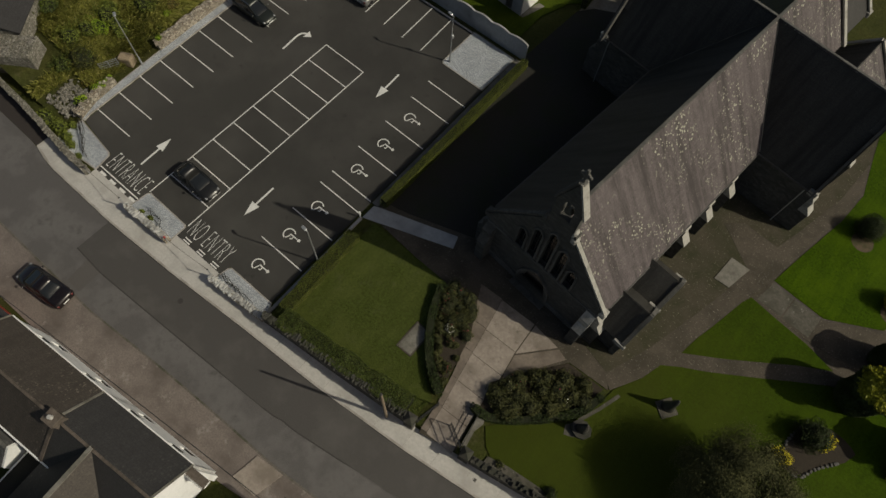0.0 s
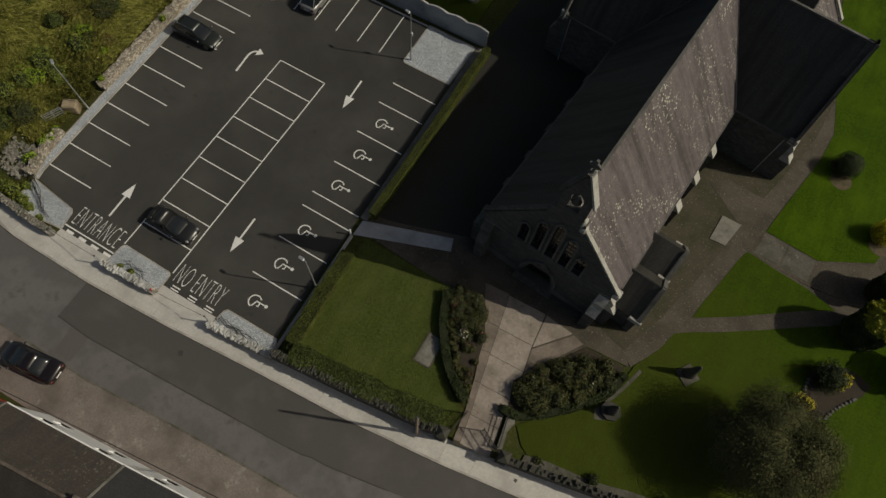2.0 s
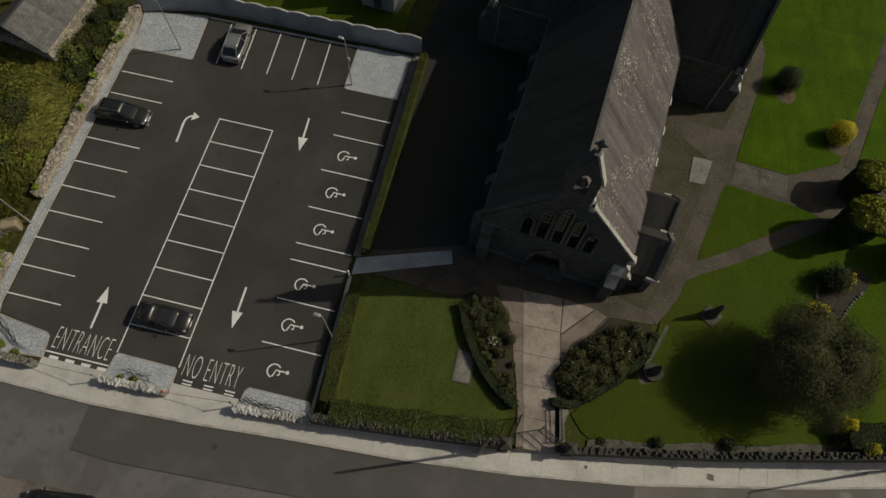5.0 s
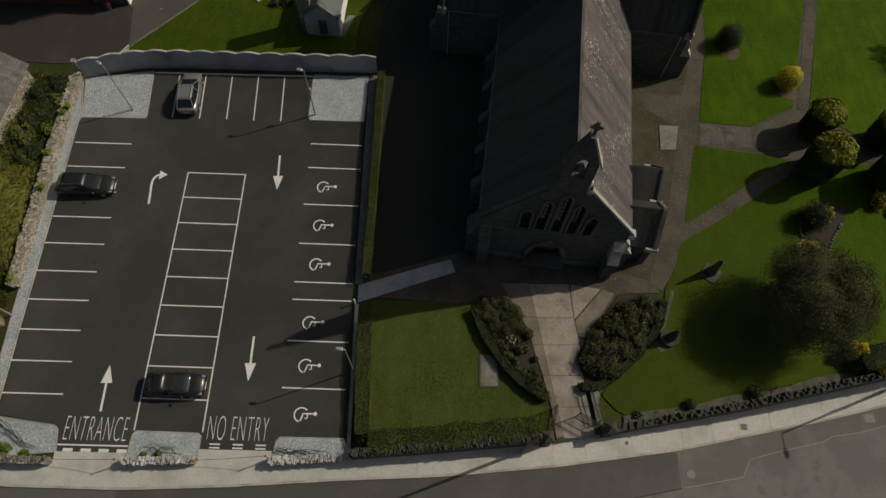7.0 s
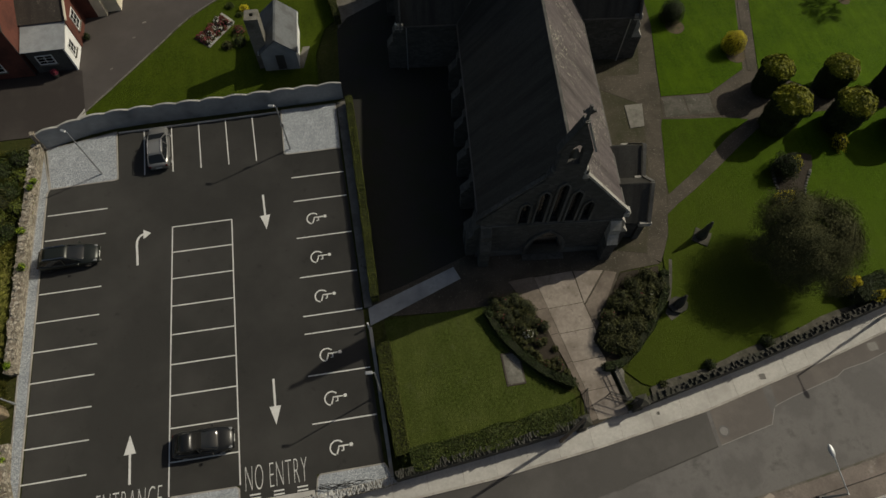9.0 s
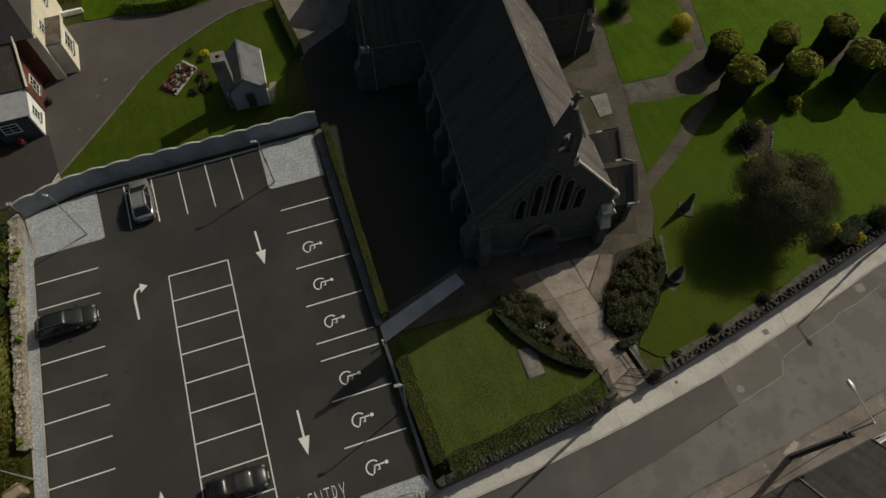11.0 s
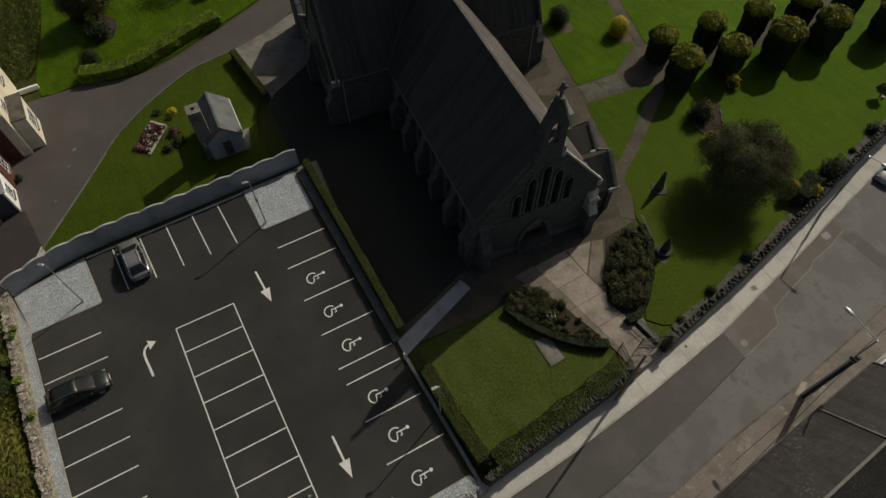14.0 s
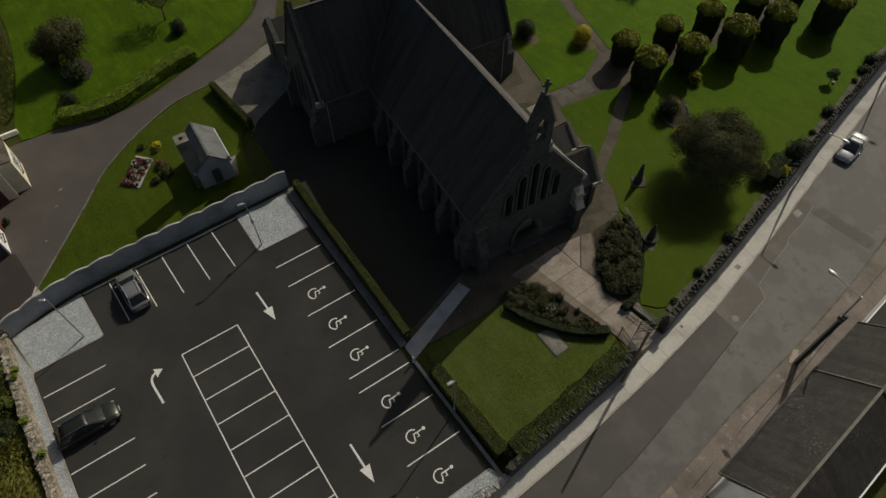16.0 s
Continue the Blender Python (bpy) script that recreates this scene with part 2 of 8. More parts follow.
YARD_CONC = surface("yard_concrete", (0.15, 0.138, 0.12), (0.21, 0.195, 0.172), 4, (0.11, 0.10, 0.082), 0.4, (0.45, 0.65), 0.9, 0.4, 40, 0.015, c4=(0.08, 0.072, 0.058), s4=1.4)
YARD_GRAVEL = surface("mossy_gravel", (0.045, 0.038, 0.025), (0.072, 0.062, 0.042), 10, (0.036, 0.036, 0.017), 0.35, (0.42, 0.62), 0.95, 0.7, 30, 0.03, c4=(0.19, 0.165, 0.12), s4=6.0, w4=(0.60, 0.64))
FLAG = surface("path_flags", (0.072, 0.066, 0.052), (0.105, 0.097, 0.08), 5, (0.055, 0.052, 0.038), 0.8, rough=0.9, bump=0.4, bscale=30, c4=(0.19, 0.185, 0.16), s4=2.0, w4=(0.6, 0.68))
COPE_DARK = surface("dark_coping_stone", (0.034, 0.032, 0.027), (0.062, 0.058, 0.050), 5, (0.04, 0.04, 0.03), 0.7, rough=0.9, bump=0.6)
COPE_MID = surface("grey_coping_stone", (0.042, 0.041, 0.034), (0.088, 0.085, 0.074), 5, (0.06, 0.06, 0.045), 0.7, rough=0.9, bump=0.6)
PALE_SLAB = surface("pale_slab", (0.145, 0.137, 0.117), (0.21, 0.198, 0.172), 6, (0.105, 0.098, 0.08), 0.7, rough=0.85, bump=0.4, bscale=30)
CHIPPINGS = cells_mat("pale_chippings", 17, [(0.215, 0.232, 0.255), (0.375, 0.40, 0.43), (0.465, 0.49, 0.52), (0.67, 0.70, 0.735)], (0.215, 0.232, 0.255), 0.9, 0.8, 0.10, dist=0.04)
WHITE_PAINT = surface("white_road_paint", (0.58, 0.575, 0.55), (0.70, 0.69, 0.665), 8, (0.50, 0.49, 0.465), 0.9, (0.5, 0.75), 0.6, 0.15, 100, 0.005, c4=(0.42, 0.41, 0.39), s4=3.5, w4=(0.66, 0.72))
LAWN_LUSH = lawn_mat("lush_mown_lawn", (0.027, 0.054, 0.0014), (0.050, 0.090, 0.0024), (0.079, 0.128, 0.0036), 0.022, 0.6)
LAWN = lawn_mat("mown_lawn", (0.026, 0.051, 0.0013), (0.043, 0.078, 0.0022), (0.055, 0.091, 0.003), 0.016, 0.35, (0.051, 0.053, 0.011))
LAWN_DULL = lawn_mat("mown_side_lawn", (0.054, 0.070, 0.015), (0.077, 0.095, 0.022), (0.095, 0.107, 0.030), 0.015, -0.2)
LAWN_HOUSE = lawn_mat("mown_house_lawn", (0.036, 0.055, 0.004), (0.062, 0.089, 0.007), (0.078, 0.104, 0.009), 0.02, 0.9)
LAWN_GARDEN = lawn_mat("bright_garden_lawn", (0.036, 0.070, 0.002), (0.065, 0.115, 0.0035), (0.096, 0.156, 0.005), 0.024, 0.2)
ROUGH = lawn_mat("rough_ground", (0.045, 0.050, 0.015), (0.085, 0.078, 0.028), (0.030, 0.042, 0.010))
SOIL = surface("bed_soil", (0.026, 0.020, 0.014), (0.048, 0.038, 0.027), 14, rough=0.95, bump=0.9, bscale=20, dist=0.05)
DRY_SOIL = surface("dry_soil", (0.075, 0.055, 0.035), (0.12, 0.09, 0.06), 9, (0.06, 0.055, 0.025), 1.5, rough=0.95, bump=0.7, bscale=20, dist=0.03)
RUBBLE = cells_mat("rubble_stone", 4.6, [(0.17, 0.14, 0.108), (0.30, 0.26, 0.205), (0.50, 0.45, 0.37), (0.22, 0.17, 0.125)], (0.08, 0.068, 0.053), 0.9, 0.9, 0.08, (1, 1, 1.7), extra=(0.10, 0.10, 0.06))
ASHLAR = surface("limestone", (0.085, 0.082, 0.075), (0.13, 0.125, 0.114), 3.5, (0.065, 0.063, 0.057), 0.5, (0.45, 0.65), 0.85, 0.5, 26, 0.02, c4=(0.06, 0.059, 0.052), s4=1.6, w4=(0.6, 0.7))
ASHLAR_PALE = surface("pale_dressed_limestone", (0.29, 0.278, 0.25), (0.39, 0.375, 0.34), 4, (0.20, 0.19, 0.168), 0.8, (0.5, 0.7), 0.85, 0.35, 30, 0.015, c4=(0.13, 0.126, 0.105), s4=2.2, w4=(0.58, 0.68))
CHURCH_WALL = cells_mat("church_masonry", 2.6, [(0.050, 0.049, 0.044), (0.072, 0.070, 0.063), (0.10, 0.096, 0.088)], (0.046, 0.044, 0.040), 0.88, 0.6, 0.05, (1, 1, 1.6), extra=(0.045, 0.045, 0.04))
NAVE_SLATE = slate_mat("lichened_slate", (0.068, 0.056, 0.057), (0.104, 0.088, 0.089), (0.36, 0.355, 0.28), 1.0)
# darker copy of the slates: shade of the sunless slopes in its colour
SHADE_SLATE = slate_mat("shaded_slate", (0.034, 0.032, 0.028), (0.043, 0.041, 0.036), (0.055, 0.055, 0.042), 0.4)
# near-black: the church's shadow on the yard, and roofing felt
SHADE_AND_FELT = surface("black_shade_and_felt", (0.018, 0.017, 0.014), (0.030, 0.028, 0.023), 12, (0.022, 0.024, 0.014), 0.4, rough=0.9, bump=0.4)
DARK_SLATE = slate_mat("dark_slate", (0.040, 0.038, 0.037), (0.047, 0.045, 0.044), (0.13, 0.125, 0.11), 0.3, run=0.25, rough=0.5)
BROWN_CHIM = surface("soiled_render", (0.085, 0.068, 0.055), (0.14, 0.115, 0.095), 6, (0.06, 0.05, 0.04), 0.8, rough=0.9, bump=0.5)
COPE_LINE = surface("pale_coping_edge", (0.34, 0.335, 0.315), (0.46, 0.45, 0.43), 7, (0.27, 0.265, 0.25), 0.8, rough=0.85, bump=0.3)
BROWN_SLATE = slate_mat("brown_slate", (0.052, 0.044, 0.037), (0.062, 0.052, 0.044), (0.14, 0.12, 0.097), 0.8, moss=(0.040, 0.034, 0.027), run=0.5)
MOSS_SLATE = slate_mat("moss_streaked_slate", (0.030, 0.026, 0.024), (0.048, 0.042, 0.039), (0.22, 0.21, 0.19), 0.3, moss=(0.017, 0.015, 0.013), run=0.8)
SHED_SHEET = surface("weathered_shed_sheet", (0.098, 0.104, 0.110), (0.130, 0.137, 0.143), 5, (0.08, 0.084, 0.085), 0.7, rough=0.7, bump=0.2)
PALE_SLATE = slate_mat("weathered_pale_slate", (0.055, 0.053, 0.051), (0.115, 0.112, 0.109), (0.24, 0.23, 0.21), 0.6, moss=(0.040, 0.037, 0.033), run=0.7)
GREY_SHEET = surface("grey_roof_sheet", (0.27, 0.285, 0.30), (0.33, 0.345, 0.36), 5, (0.24, 0.25, 0.26), 0.7, rough=0.6, bump=0.15)
PLASTER_GREY = surface("grey_render", (0.27, 0.278, 0.285), (0.34, 0.348, 0.355), 4, (0.20, 0.206, 0.212), 0.5, (0.45, 0.68), 0.9, 0.35, 60, 0.008, c4=(0.16, 0.165, 0.165), s4=1.0, w4=(0.62, 0.75))
PLASTER_WHITE = surface("white_render", (0.76, 0.755, 0.735), (0.84, 0.835, 0.82), 5, (0.68, 0.675, 0.655), 0.6, (0.5, 0.7), 0.85, 0.2, 60, 0.006)
PLASTER_CREAM = surface("cream_render", (0.66, 0.60, 0.47), (0.75, 0.69, 0.55), 5, (0.60, 0.54, 0.42), 0.5, rough=0.85, bump=0.2, bscale=60, dist=0.006)
# render with the shade of a sunless wall in its colour
SHADED_RENDER = surface("shaded_render", (0.07, 0.068, 0.062), (0.11, 0.105, 0.097), 5, (0.05, 0.048, 0.044), 0.6, rough=0.9, bump=0.3)
BRICK_RED = surface("red_brick_wall", (0.105, 0.036, 0.025), (0.155, 0.054, 0.038), 9, (0.08, 0.030, 0.022), 0.6, rough=0.85, bump=0.4, bscale=24)
TIMBER = surface("weathered_timber", (0.16, 0.12, 0.085), (0.24, 0.19, 0.14), 8, rough=0.8, bump=0.4)
GREY_RUBBLE = cells_mat("grey_tumbled_stone", 5.0, [(0.13, 0.12, 0.10), (0.21, 0.195, 0.165), (0.32, 0.30, 0.26)], (0.07, 0.062, 0.05), 0.9, 0.9, 0.08, extra=(0.09, 0.09, 0.05))
BARK_DARK = surface("dead_briar_bark", (0.020, 0.018, 0.016), (0.040, 0.036, 0.031), 10, rough=0.9, bump=0.5)
BARK = surface("bark", (0.075, 0.058, 0.044), (0.13, 0.105, 0.082), 10, rough=0.95, bump=0.9, bscale=18, dist=0.04)
GALV = plain("galvanised_steel", (0.42, 0.43, 0.44), 0.45, 0.6)
BLACK_IRON = plain("black_iron", (0.025, 0.025, 0.026), 0.5, 0.2)
DARK_METAL = plain("dark_cast_iron", (0.09, 0.085, 0.08), 0.6, 0.5)
CHROME = plain("chrome", (0.62, 0.62, 0.62), 0.18, 1.0)
RUBBER = plain("tyre_rubber", (0.018, 0.018, 0.018), 0.85)
WHITE_FRAME = plain("white_window_frame", (0.75, 0.75, 0.73), 0.45)
GLASS = plain("dark_glass", (0.012, 0.014, 0.016), 0.06, 0.0, 0.45)
HEADLAMP = plain("headlamp_lens", (0.20, 0.205, 0.21), 0.12)
LAMP_GLASS = plain("lamp_lens", (0.55, 0.56, 0.55), 0.2)
RED_LENS = plain("red_lens", (0.075, 0.008, 0.008), 0.2)
RED_PAINT = plain("red_paint", (0.42, 0.04, 0.03), 0.45)
BRONZE = plain("dark_bronze", (0.075, 0.075, 0.065), 0.55, 0.4)
PLATE = plain("number_plate", (0.72, 0.72, 0.70), 0.5)
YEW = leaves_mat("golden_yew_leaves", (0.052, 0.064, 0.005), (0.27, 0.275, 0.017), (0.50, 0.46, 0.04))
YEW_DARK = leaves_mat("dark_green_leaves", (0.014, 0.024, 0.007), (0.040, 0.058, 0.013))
GOLD_LEAF = leaves_mat("gold_leaves", (0.36, 0.31, 0.015), (0.66, 0.56, 0.03), (0.80, 0.70, 0.07))
HEDGE_LEAF = leaves_mat("hedge_leaves", (0.030, 0.045, 0.010), (0.080, 0.105, 0.022), (0.16, 0.17, 0.035))
HEDGE_BRIGHT = leaves_mat("bright_hedge_leaves", (0.075, 0.13, 0.009), (0.22, 0.31, 0.022), (0.34, 0.42, 0.045))
PRIVET = leaves_mat("clipped_hedge_leaves", (0.044, 0.054, 0.009), (0.092, 0.106, 0.018), (0.14, 0.15, 0.03))
ROSE_LEAF = leaves_mat("shrub_leaves", (0.028, 0.034, 0.012), (0.085, 0.088, 0.028), (0.15, 0.14, 0.06))
TREE_LEAF = leaves_mat("purple_brown_leaves", (0.044, 0.048, 0.018), (0.090, 0.092, 0.035), (0.14, 0.135, 0.055), 0.8)
DEEP_OLIVE = leaves_mat("deep_olive_leaves", (0.022, 0.026, 0.006), (0.062, 0.064, 0.013), (0.13, 0.115, 0.025))
BRAMBLE = leaves_mat("bramble_leaves", (0.045, 0.062, 0.011), (0.15, 0.18, 0.03), (0.28, 0.30, 0.06))
RUST_LEAF = leaves_mat("rusty_bramble_leaves", (0.060, 0.050, 0.014), (0.15, 0.12, 0.03), (0.26, 0.20, 0.06))
STRAW = leaves_mat("tall_grass_blades", (0.088, 0.105, 0.018), (0.27, 0.265, 0.06), (0.52, 0.46, 0.18))
MEADOW = leaves_mat("meadow_blades", (0.08, 0.12, 0.015), (0.20, 0.24, 0.04), (0.34, 0.34, 0.10))
PETAL_RED = leaves_mat("red_petals", (0.22, 0.025, 0.04), (0.36, 0.05, 0.09), (0.52, 0.16, 0.24))
PETAL_WHITE = leaves_mat("white_petals", (0.60, 0.58, 0.52), (0.75, 0.73, 0.66))


# ---- building helpers ----
def thing(name, label, category, at=(0, 0, 0), turn=0.0, group="", kind=""):
    ob = new(name)
    ob.empty_display_size = 0.3
    ob.matrix_world = pose(*at, 0, 0, turn)
    return tagged(ob, label, category, group, kind)


def mesh_of(bm, name):
    bmesh.ops.recalc_face_normals(bm, faces=bm.faces)
    me = bpy.data.meshes.new(name)
    bm.to_mesh(me)
    bm.free()
    return me


def part(name, bm, material, parent=None, label="", smooth=False):
    me = bm if isinstance(bm, bpy.types.Mesh) else mesh_of(bm, name)
    me.materials.clear()
    me.materials.append(material)
    if smooth:
        me.polygons.foreach_set("use_smooth", [True] * len(me.polygons))
    ob = new(name, me)
    ob.parent = parent
    return tagged(ob, label)


def structure(name, bm, material, label, category, parent=None):
    return tagged(part(name, bm, material, parent), label, category, kind="structure")


def box(bm, x0, x1, y0, y1, z0, z1, bevel=0.0, m=None):
    r = bmesh.ops.create_cube(bm, size=1.0, matrix=(m or Matrix()) @ Matrix.Translation(((x0 + x1) / 2, (y0 + y1) / 2, (z0 + z1) / 2)) @ Matrix.Diagonal((abs(x1 - x0), abs(y1 - y0), abs(z1 - z0), 1)))
    if bevel:
        edges = list({e for v in r["verts"] for e in v.link_edges})
        bmesh.ops.bevel(bm, geom=edges, offset=bevel, segments=1, affect="EDGES")
    return bm


def boxed(*a, **k):
    return box(bmesh.new(), *a, **k)


def prism(pts, z0, z1, bm=None):
    """A flat-topped piece with the outline pts from z0 up to z1; z may be functions of x, y."""
    bm = bm or bmesh.new()
    zf0, zf1 = (z if callable(z) else (lambda x, y, c=z: c) for z in (z0, z1))
    low = [bm.verts.new((x, y, zf0(x, y))) for x, y in pts]
    top = [bm.verts.new((x, y, zf1(x, y))) for x, y in pts]
    bm.faces.new(low[::-1])
    bm.faces.new(top)
    for i in range(len(pts)):
        j = (i + 1) % len(pts)
        bm.faces.new((low[i], low[j], top[j], top[i]))
    return bm


def rod(bm, a, b, r0, r1=None, seg=8):
    a, b = Vector(a), Vector(b)
    d = b - a
    m = Matrix.Translation((a + b) / 2) @ d.to_track_quat("Z", "Y").to_matrix().to_4x4()
    bmesh.ops.create_cone(bm, cap_ends=True, segments=seg, radius1=r0, radius2=r0 if r1 is None else r1, depth=d.length, matrix=m)
    return bm


def ball(bm, c, r, seg=10, scale=(1, 1, 1)):
    bmesh.ops.create_uvsphere(bm, u_segments=seg, v_segments=max(5, seg // 2), radius=r, matrix=Matrix.Translation(c) @ Matrix.Diagonal((*scale, 1)))
    return bm


def curve_pts(pts, step=1.0, closed=False):
    """A smooth line through pts, in steps."""
    p = [Vector((*q, 0)) if len(q) == 2 else Vector(q) for q in pts]
    out, n = [], len(p)
    for i in range(n if closed else n - 1):
        a, b = p[i], p[(i + 1) % n]
        pre = p[i - 1] if (i or closed) else a
        post = p[(i + 2) % n] if (closed or i + 2 < n) else b
        k = max(1, round((b - a).length / step))
        for j in range(k):
            t = j / k
            out.append(0.5 * (2 * a + (b - pre) * t + (2 * pre - 5 * a + 4 * b - post) * t * t + (3 * a - pre - 3 * b + post) * t ** 3))
    if not closed:
        out.append(p[-1])
    return [(v.x, v.y) for v in out]


def offset(pts, d):
    """The line pts moved d to its left."""
    out = []
    for i, (x, y) in enumerate(pts):
        a, b = pts[max(0, i - 1)], pts[min(len(pts) - 1, i + 1)]
        v = Vector((b[0] - a[0], b[1] - a[1])).normalized()
        out.append((x - v.y * d, y + v.x * d))
    return out


def ribbon(pts, half, z0, z1, bm=None):
    """A band of width 2*half along the line pts."""
    return prism(offset(pts, half) + offset(pts, -half)[::-1], z0, z1, bm)


def strip_solid(left, right, z0, z1):
    """A band between two lines with equally many points, as quads, so that it may follow the ground."""
    bm = bmesh.new()
    rows = [[bm.verts.new((*p, z(*p))) for p in line] for z in (z0, z1) for line in (left, right)]
    ll, lr, tl, tr = rows
    for i in range(len(left) - 1):
        for a, b in ((tl, tr), (lr, ll), (ll, tl), (tr, lr)):
            bm.faces.new((a[i], a[i + 1], b[i + 1], b[i]))
    for i in (0, -1):
        bm.faces.new((ll[i], tl[i], tr[i], lr[i]))
    return bm


def lin(x, table):
    if x <= table[0][0]:
        return table[0][1]
    for (a, va), (b, vb) in zip(table, table[1:]):
        if x <= b:
            return va + (vb - va) * (x - a) / (b - a)
    return table[-1][1]


def leaf_mesh(name, centres, normals, size, spread=0.9, rng=None, aspect=1.0, lift=0.0):
    """Many small leaves: a bent pair of triangles at each centre, about the given normals."""
    rng = rng or np.random.default_rng(1)
    n = len(centres)
    nor = normals + rng.normal(0, spread, (n, 3))
    nor /= np.linalg.norm(nor, axis=1)[:, None] + 1e-9
    ref = rng.normal(0, 1, (n, 3))
    u = np.cross(nor, ref)
    u /= np.linalg.norm(u, axis=1)[:, None] + 1e-9
    w = np.cross(nor, u)
    s = (size * rng.uniform(0.55, 1.3, n))[:, None]
    a = centres - u * s * aspect * 0.5
    b = centres + w * s * 0.32 + nor * s * 0.12
    c = centres + u * s * aspect * 0.5 + nor * lift * s
    d = centres - w * s * 0.32 + nor * s * 0.12
    v = np.stack([a, b, c, d], 1).reshape(-1, 3)
    f = (np.arange(n * 4).reshape(n, 4)).tolist()
    me = bpy.data.meshes.new(name)
    me.from_pydata(v.tolist(), [], f)
    return me


def shell_points(n, rng, scale, bumps=0.12, depth=0.25, freq=2.2, low=-1.0):
    """Points just under the uneven skin of a rounded crown."""
    d = rng.normal(0, 1, (n, 3))
    d /= np.linalg.norm(d, axis=1)[:, None]
    d[:, 2] = np.where(d[:, 2] < low, -d[:, 2], d[:, 2])
    k = 1 + bumps * (np.sin(d[:, 0] * freq * 3 + 1) * np.cos(d[:, 1] * freq * 2.6) + np.sin(d[:, 2] * freq * 3.3 + d[:, 0] * 4))
    r = k * (1 - depth * rng.uniform(0, 1, n) ** 2)
    return d * r[:, None] * np.array(scale), d / np.array(scale) * np.mean(scale)


def band_leaves(line, half, z0, z1, per_m, size, rng, ground=None, wob=0.08):
    """Leaves over the top and both sides of a hedge that follows a line."""
    P, N = [], []
    for (ax, ay), (bx, by) in zip(line, line[1:]):
        L = math.hypot(bx - ax, by - ay)
        k = max(1, int(per_m * L))
        t = rng.uniform(0, 1, k)
        tx, ty = (bx - ax) / L, (by - ay) / L
        h = z1 - z0
        s = rng.uniform(-(half + h), half + h, k)
        side = np.clip(s, -half, half)
        zz = np.where(np.abs(s) > half, z1 - (np.abs(s) - half), z1)
        x, y = ax + (bx - ax) * t, ay + (by - ay) * t
        wv = wob * (np.sin(x * 2.1 + y * 1.3) + np.sin(y * 3.7 + zz * 4 + x))
        side = side * (1 + wv)
        zz = zz + np.where(np.abs(s) <= half, wv * 0.8 + rng.normal(0, 0.03, k), 0)
        if ground:
            zz = zz + np.array([ground(p, q) for p, q in zip(x, y)])
        P.append(np.stack([x - ty * side, y + tx * side, zz], 1))
        nn = np.where(np.abs(s) > half, 1.0, 0.0) * np.sign(s)
        N.append(np.stack([-ty * nn, tx * nn, np.where(np.abs(s) > half, 0.15, 1.0)], 1))
    return np.concatenate(P), np.concatenate(N)


# ---- levels and lines of the street ----
WALL_Y = [(-300, -20), (-20, -23.0), (-14, -23.2), (-7, -23.8), (0, -23.65), (5, -23.45), (15.6, -22.85), (22, -22.25), (29, -21.45), (33.4, -20.8), (36, -20.3), (44.5, -18.6), (53.4, -16.55), (66, -13.55), (78, -10.9), (300, 35)]
KERB_Y = [(-300, -21.4), (-10.7, -24.6), (-8.5, -25.1), (0, -25.15), (7.2, -24.8), (15, -24.2), (22, -23.78), (30.3, -22.9), (39.4, -21.5), (45, -20.27), (51.4, -18.9), (56.7, -17.6), (69.6, -14.6), (77.4, -12.8), (300, 33)]
FAR_Y = [(-300, -28), (-10, -31.0), (5, -30.95), (9, -30.6), (13.5, -30.25), (19, -29.95), (24.4, -29.75), (28.6, -29.25), (33.2, -28.6), (38, -28.2), (42.8, -27.75), (49, -27.0), (55.3, -26.1), (80, -21.2), (300, 26)]
BACK_Y = [(-300, -31), (-10, -34.9), (5, -34.5), (22.5, -32.9), (26.5, -32.0), (34, -31.1), (47.5, -29.7), (60, -28.4), (80, -23.8), (300, 24)]
FALL = [(-300, -0.1), (20, -0.1), (30, -0.45), (40, -1.3), (45, -1.75), (55, -2.25), (66, -2.5), (300, -3.0)]


def road_z(x, y=0):
    return lin(x, FALL)


def pave_z(x, y=0):
    return lin(x, FALL) + 0.1


def xs_between(a, b, step=1.5):
    n = max(1, round((b - a) / step))
    return [a + (b - a) * i / n for i in range(n + 1)]


def line_of(table, a, b, step=1.5, d=0.0):
    return [(x, lin(x, table) + d) for x in xs_between(a, b, step)]


# the ground: one sheet from the street's level up to the yard's, out to the horizon
bm = bmesh.new()
xs = [-2500, -900, -300, -150, -90] + [-60 + 3 * i for i in range(61)] + [180, 300, 900, 2500]
ss = [-2500, -600, -150, -60, -30, -20, -12, -6, -2, 0.22, 0.4, 2, 6, 12, 24, 40, 60, 90, 200, 700, 2500]
grid = [[bm.verts.new((x, lin(x, WALL_Y) + s, (road_z(x) - 0.04) if s < 0.3 else (-0.06 if s < 200 else -0.3))) for s in ss] for x in xs]
for a, b in zip(grid, grid[1:]):
    for i in range(len(ss) - 1):
        bm.faces.new((a[i], b[i], b[i + 1], a[i + 1]))
structure("ground", bm, ROUGH, "rough green ground round the church and the street", "ground")

# the street
X0, X1 = -70, 125
structure("road", strip_solid(line_of(KERB_Y, X0, X1), line_of(FAR_Y, X0, X1), lambda x, y: road_z(x) - 0.03, road_z), ROAD, "worn grey asphalt road with patches and stains", "road")
structure("pavement_far", strip_solid(line_of(FAR_Y, X0, X1), line_of(BACK_Y, X0, X1), lambda x, y: road_z(x) - 0.03, lambda x, y: road_z(x) + 0.07), FOOTWAY, "old brownish footway along the terraced houses", "pavement")
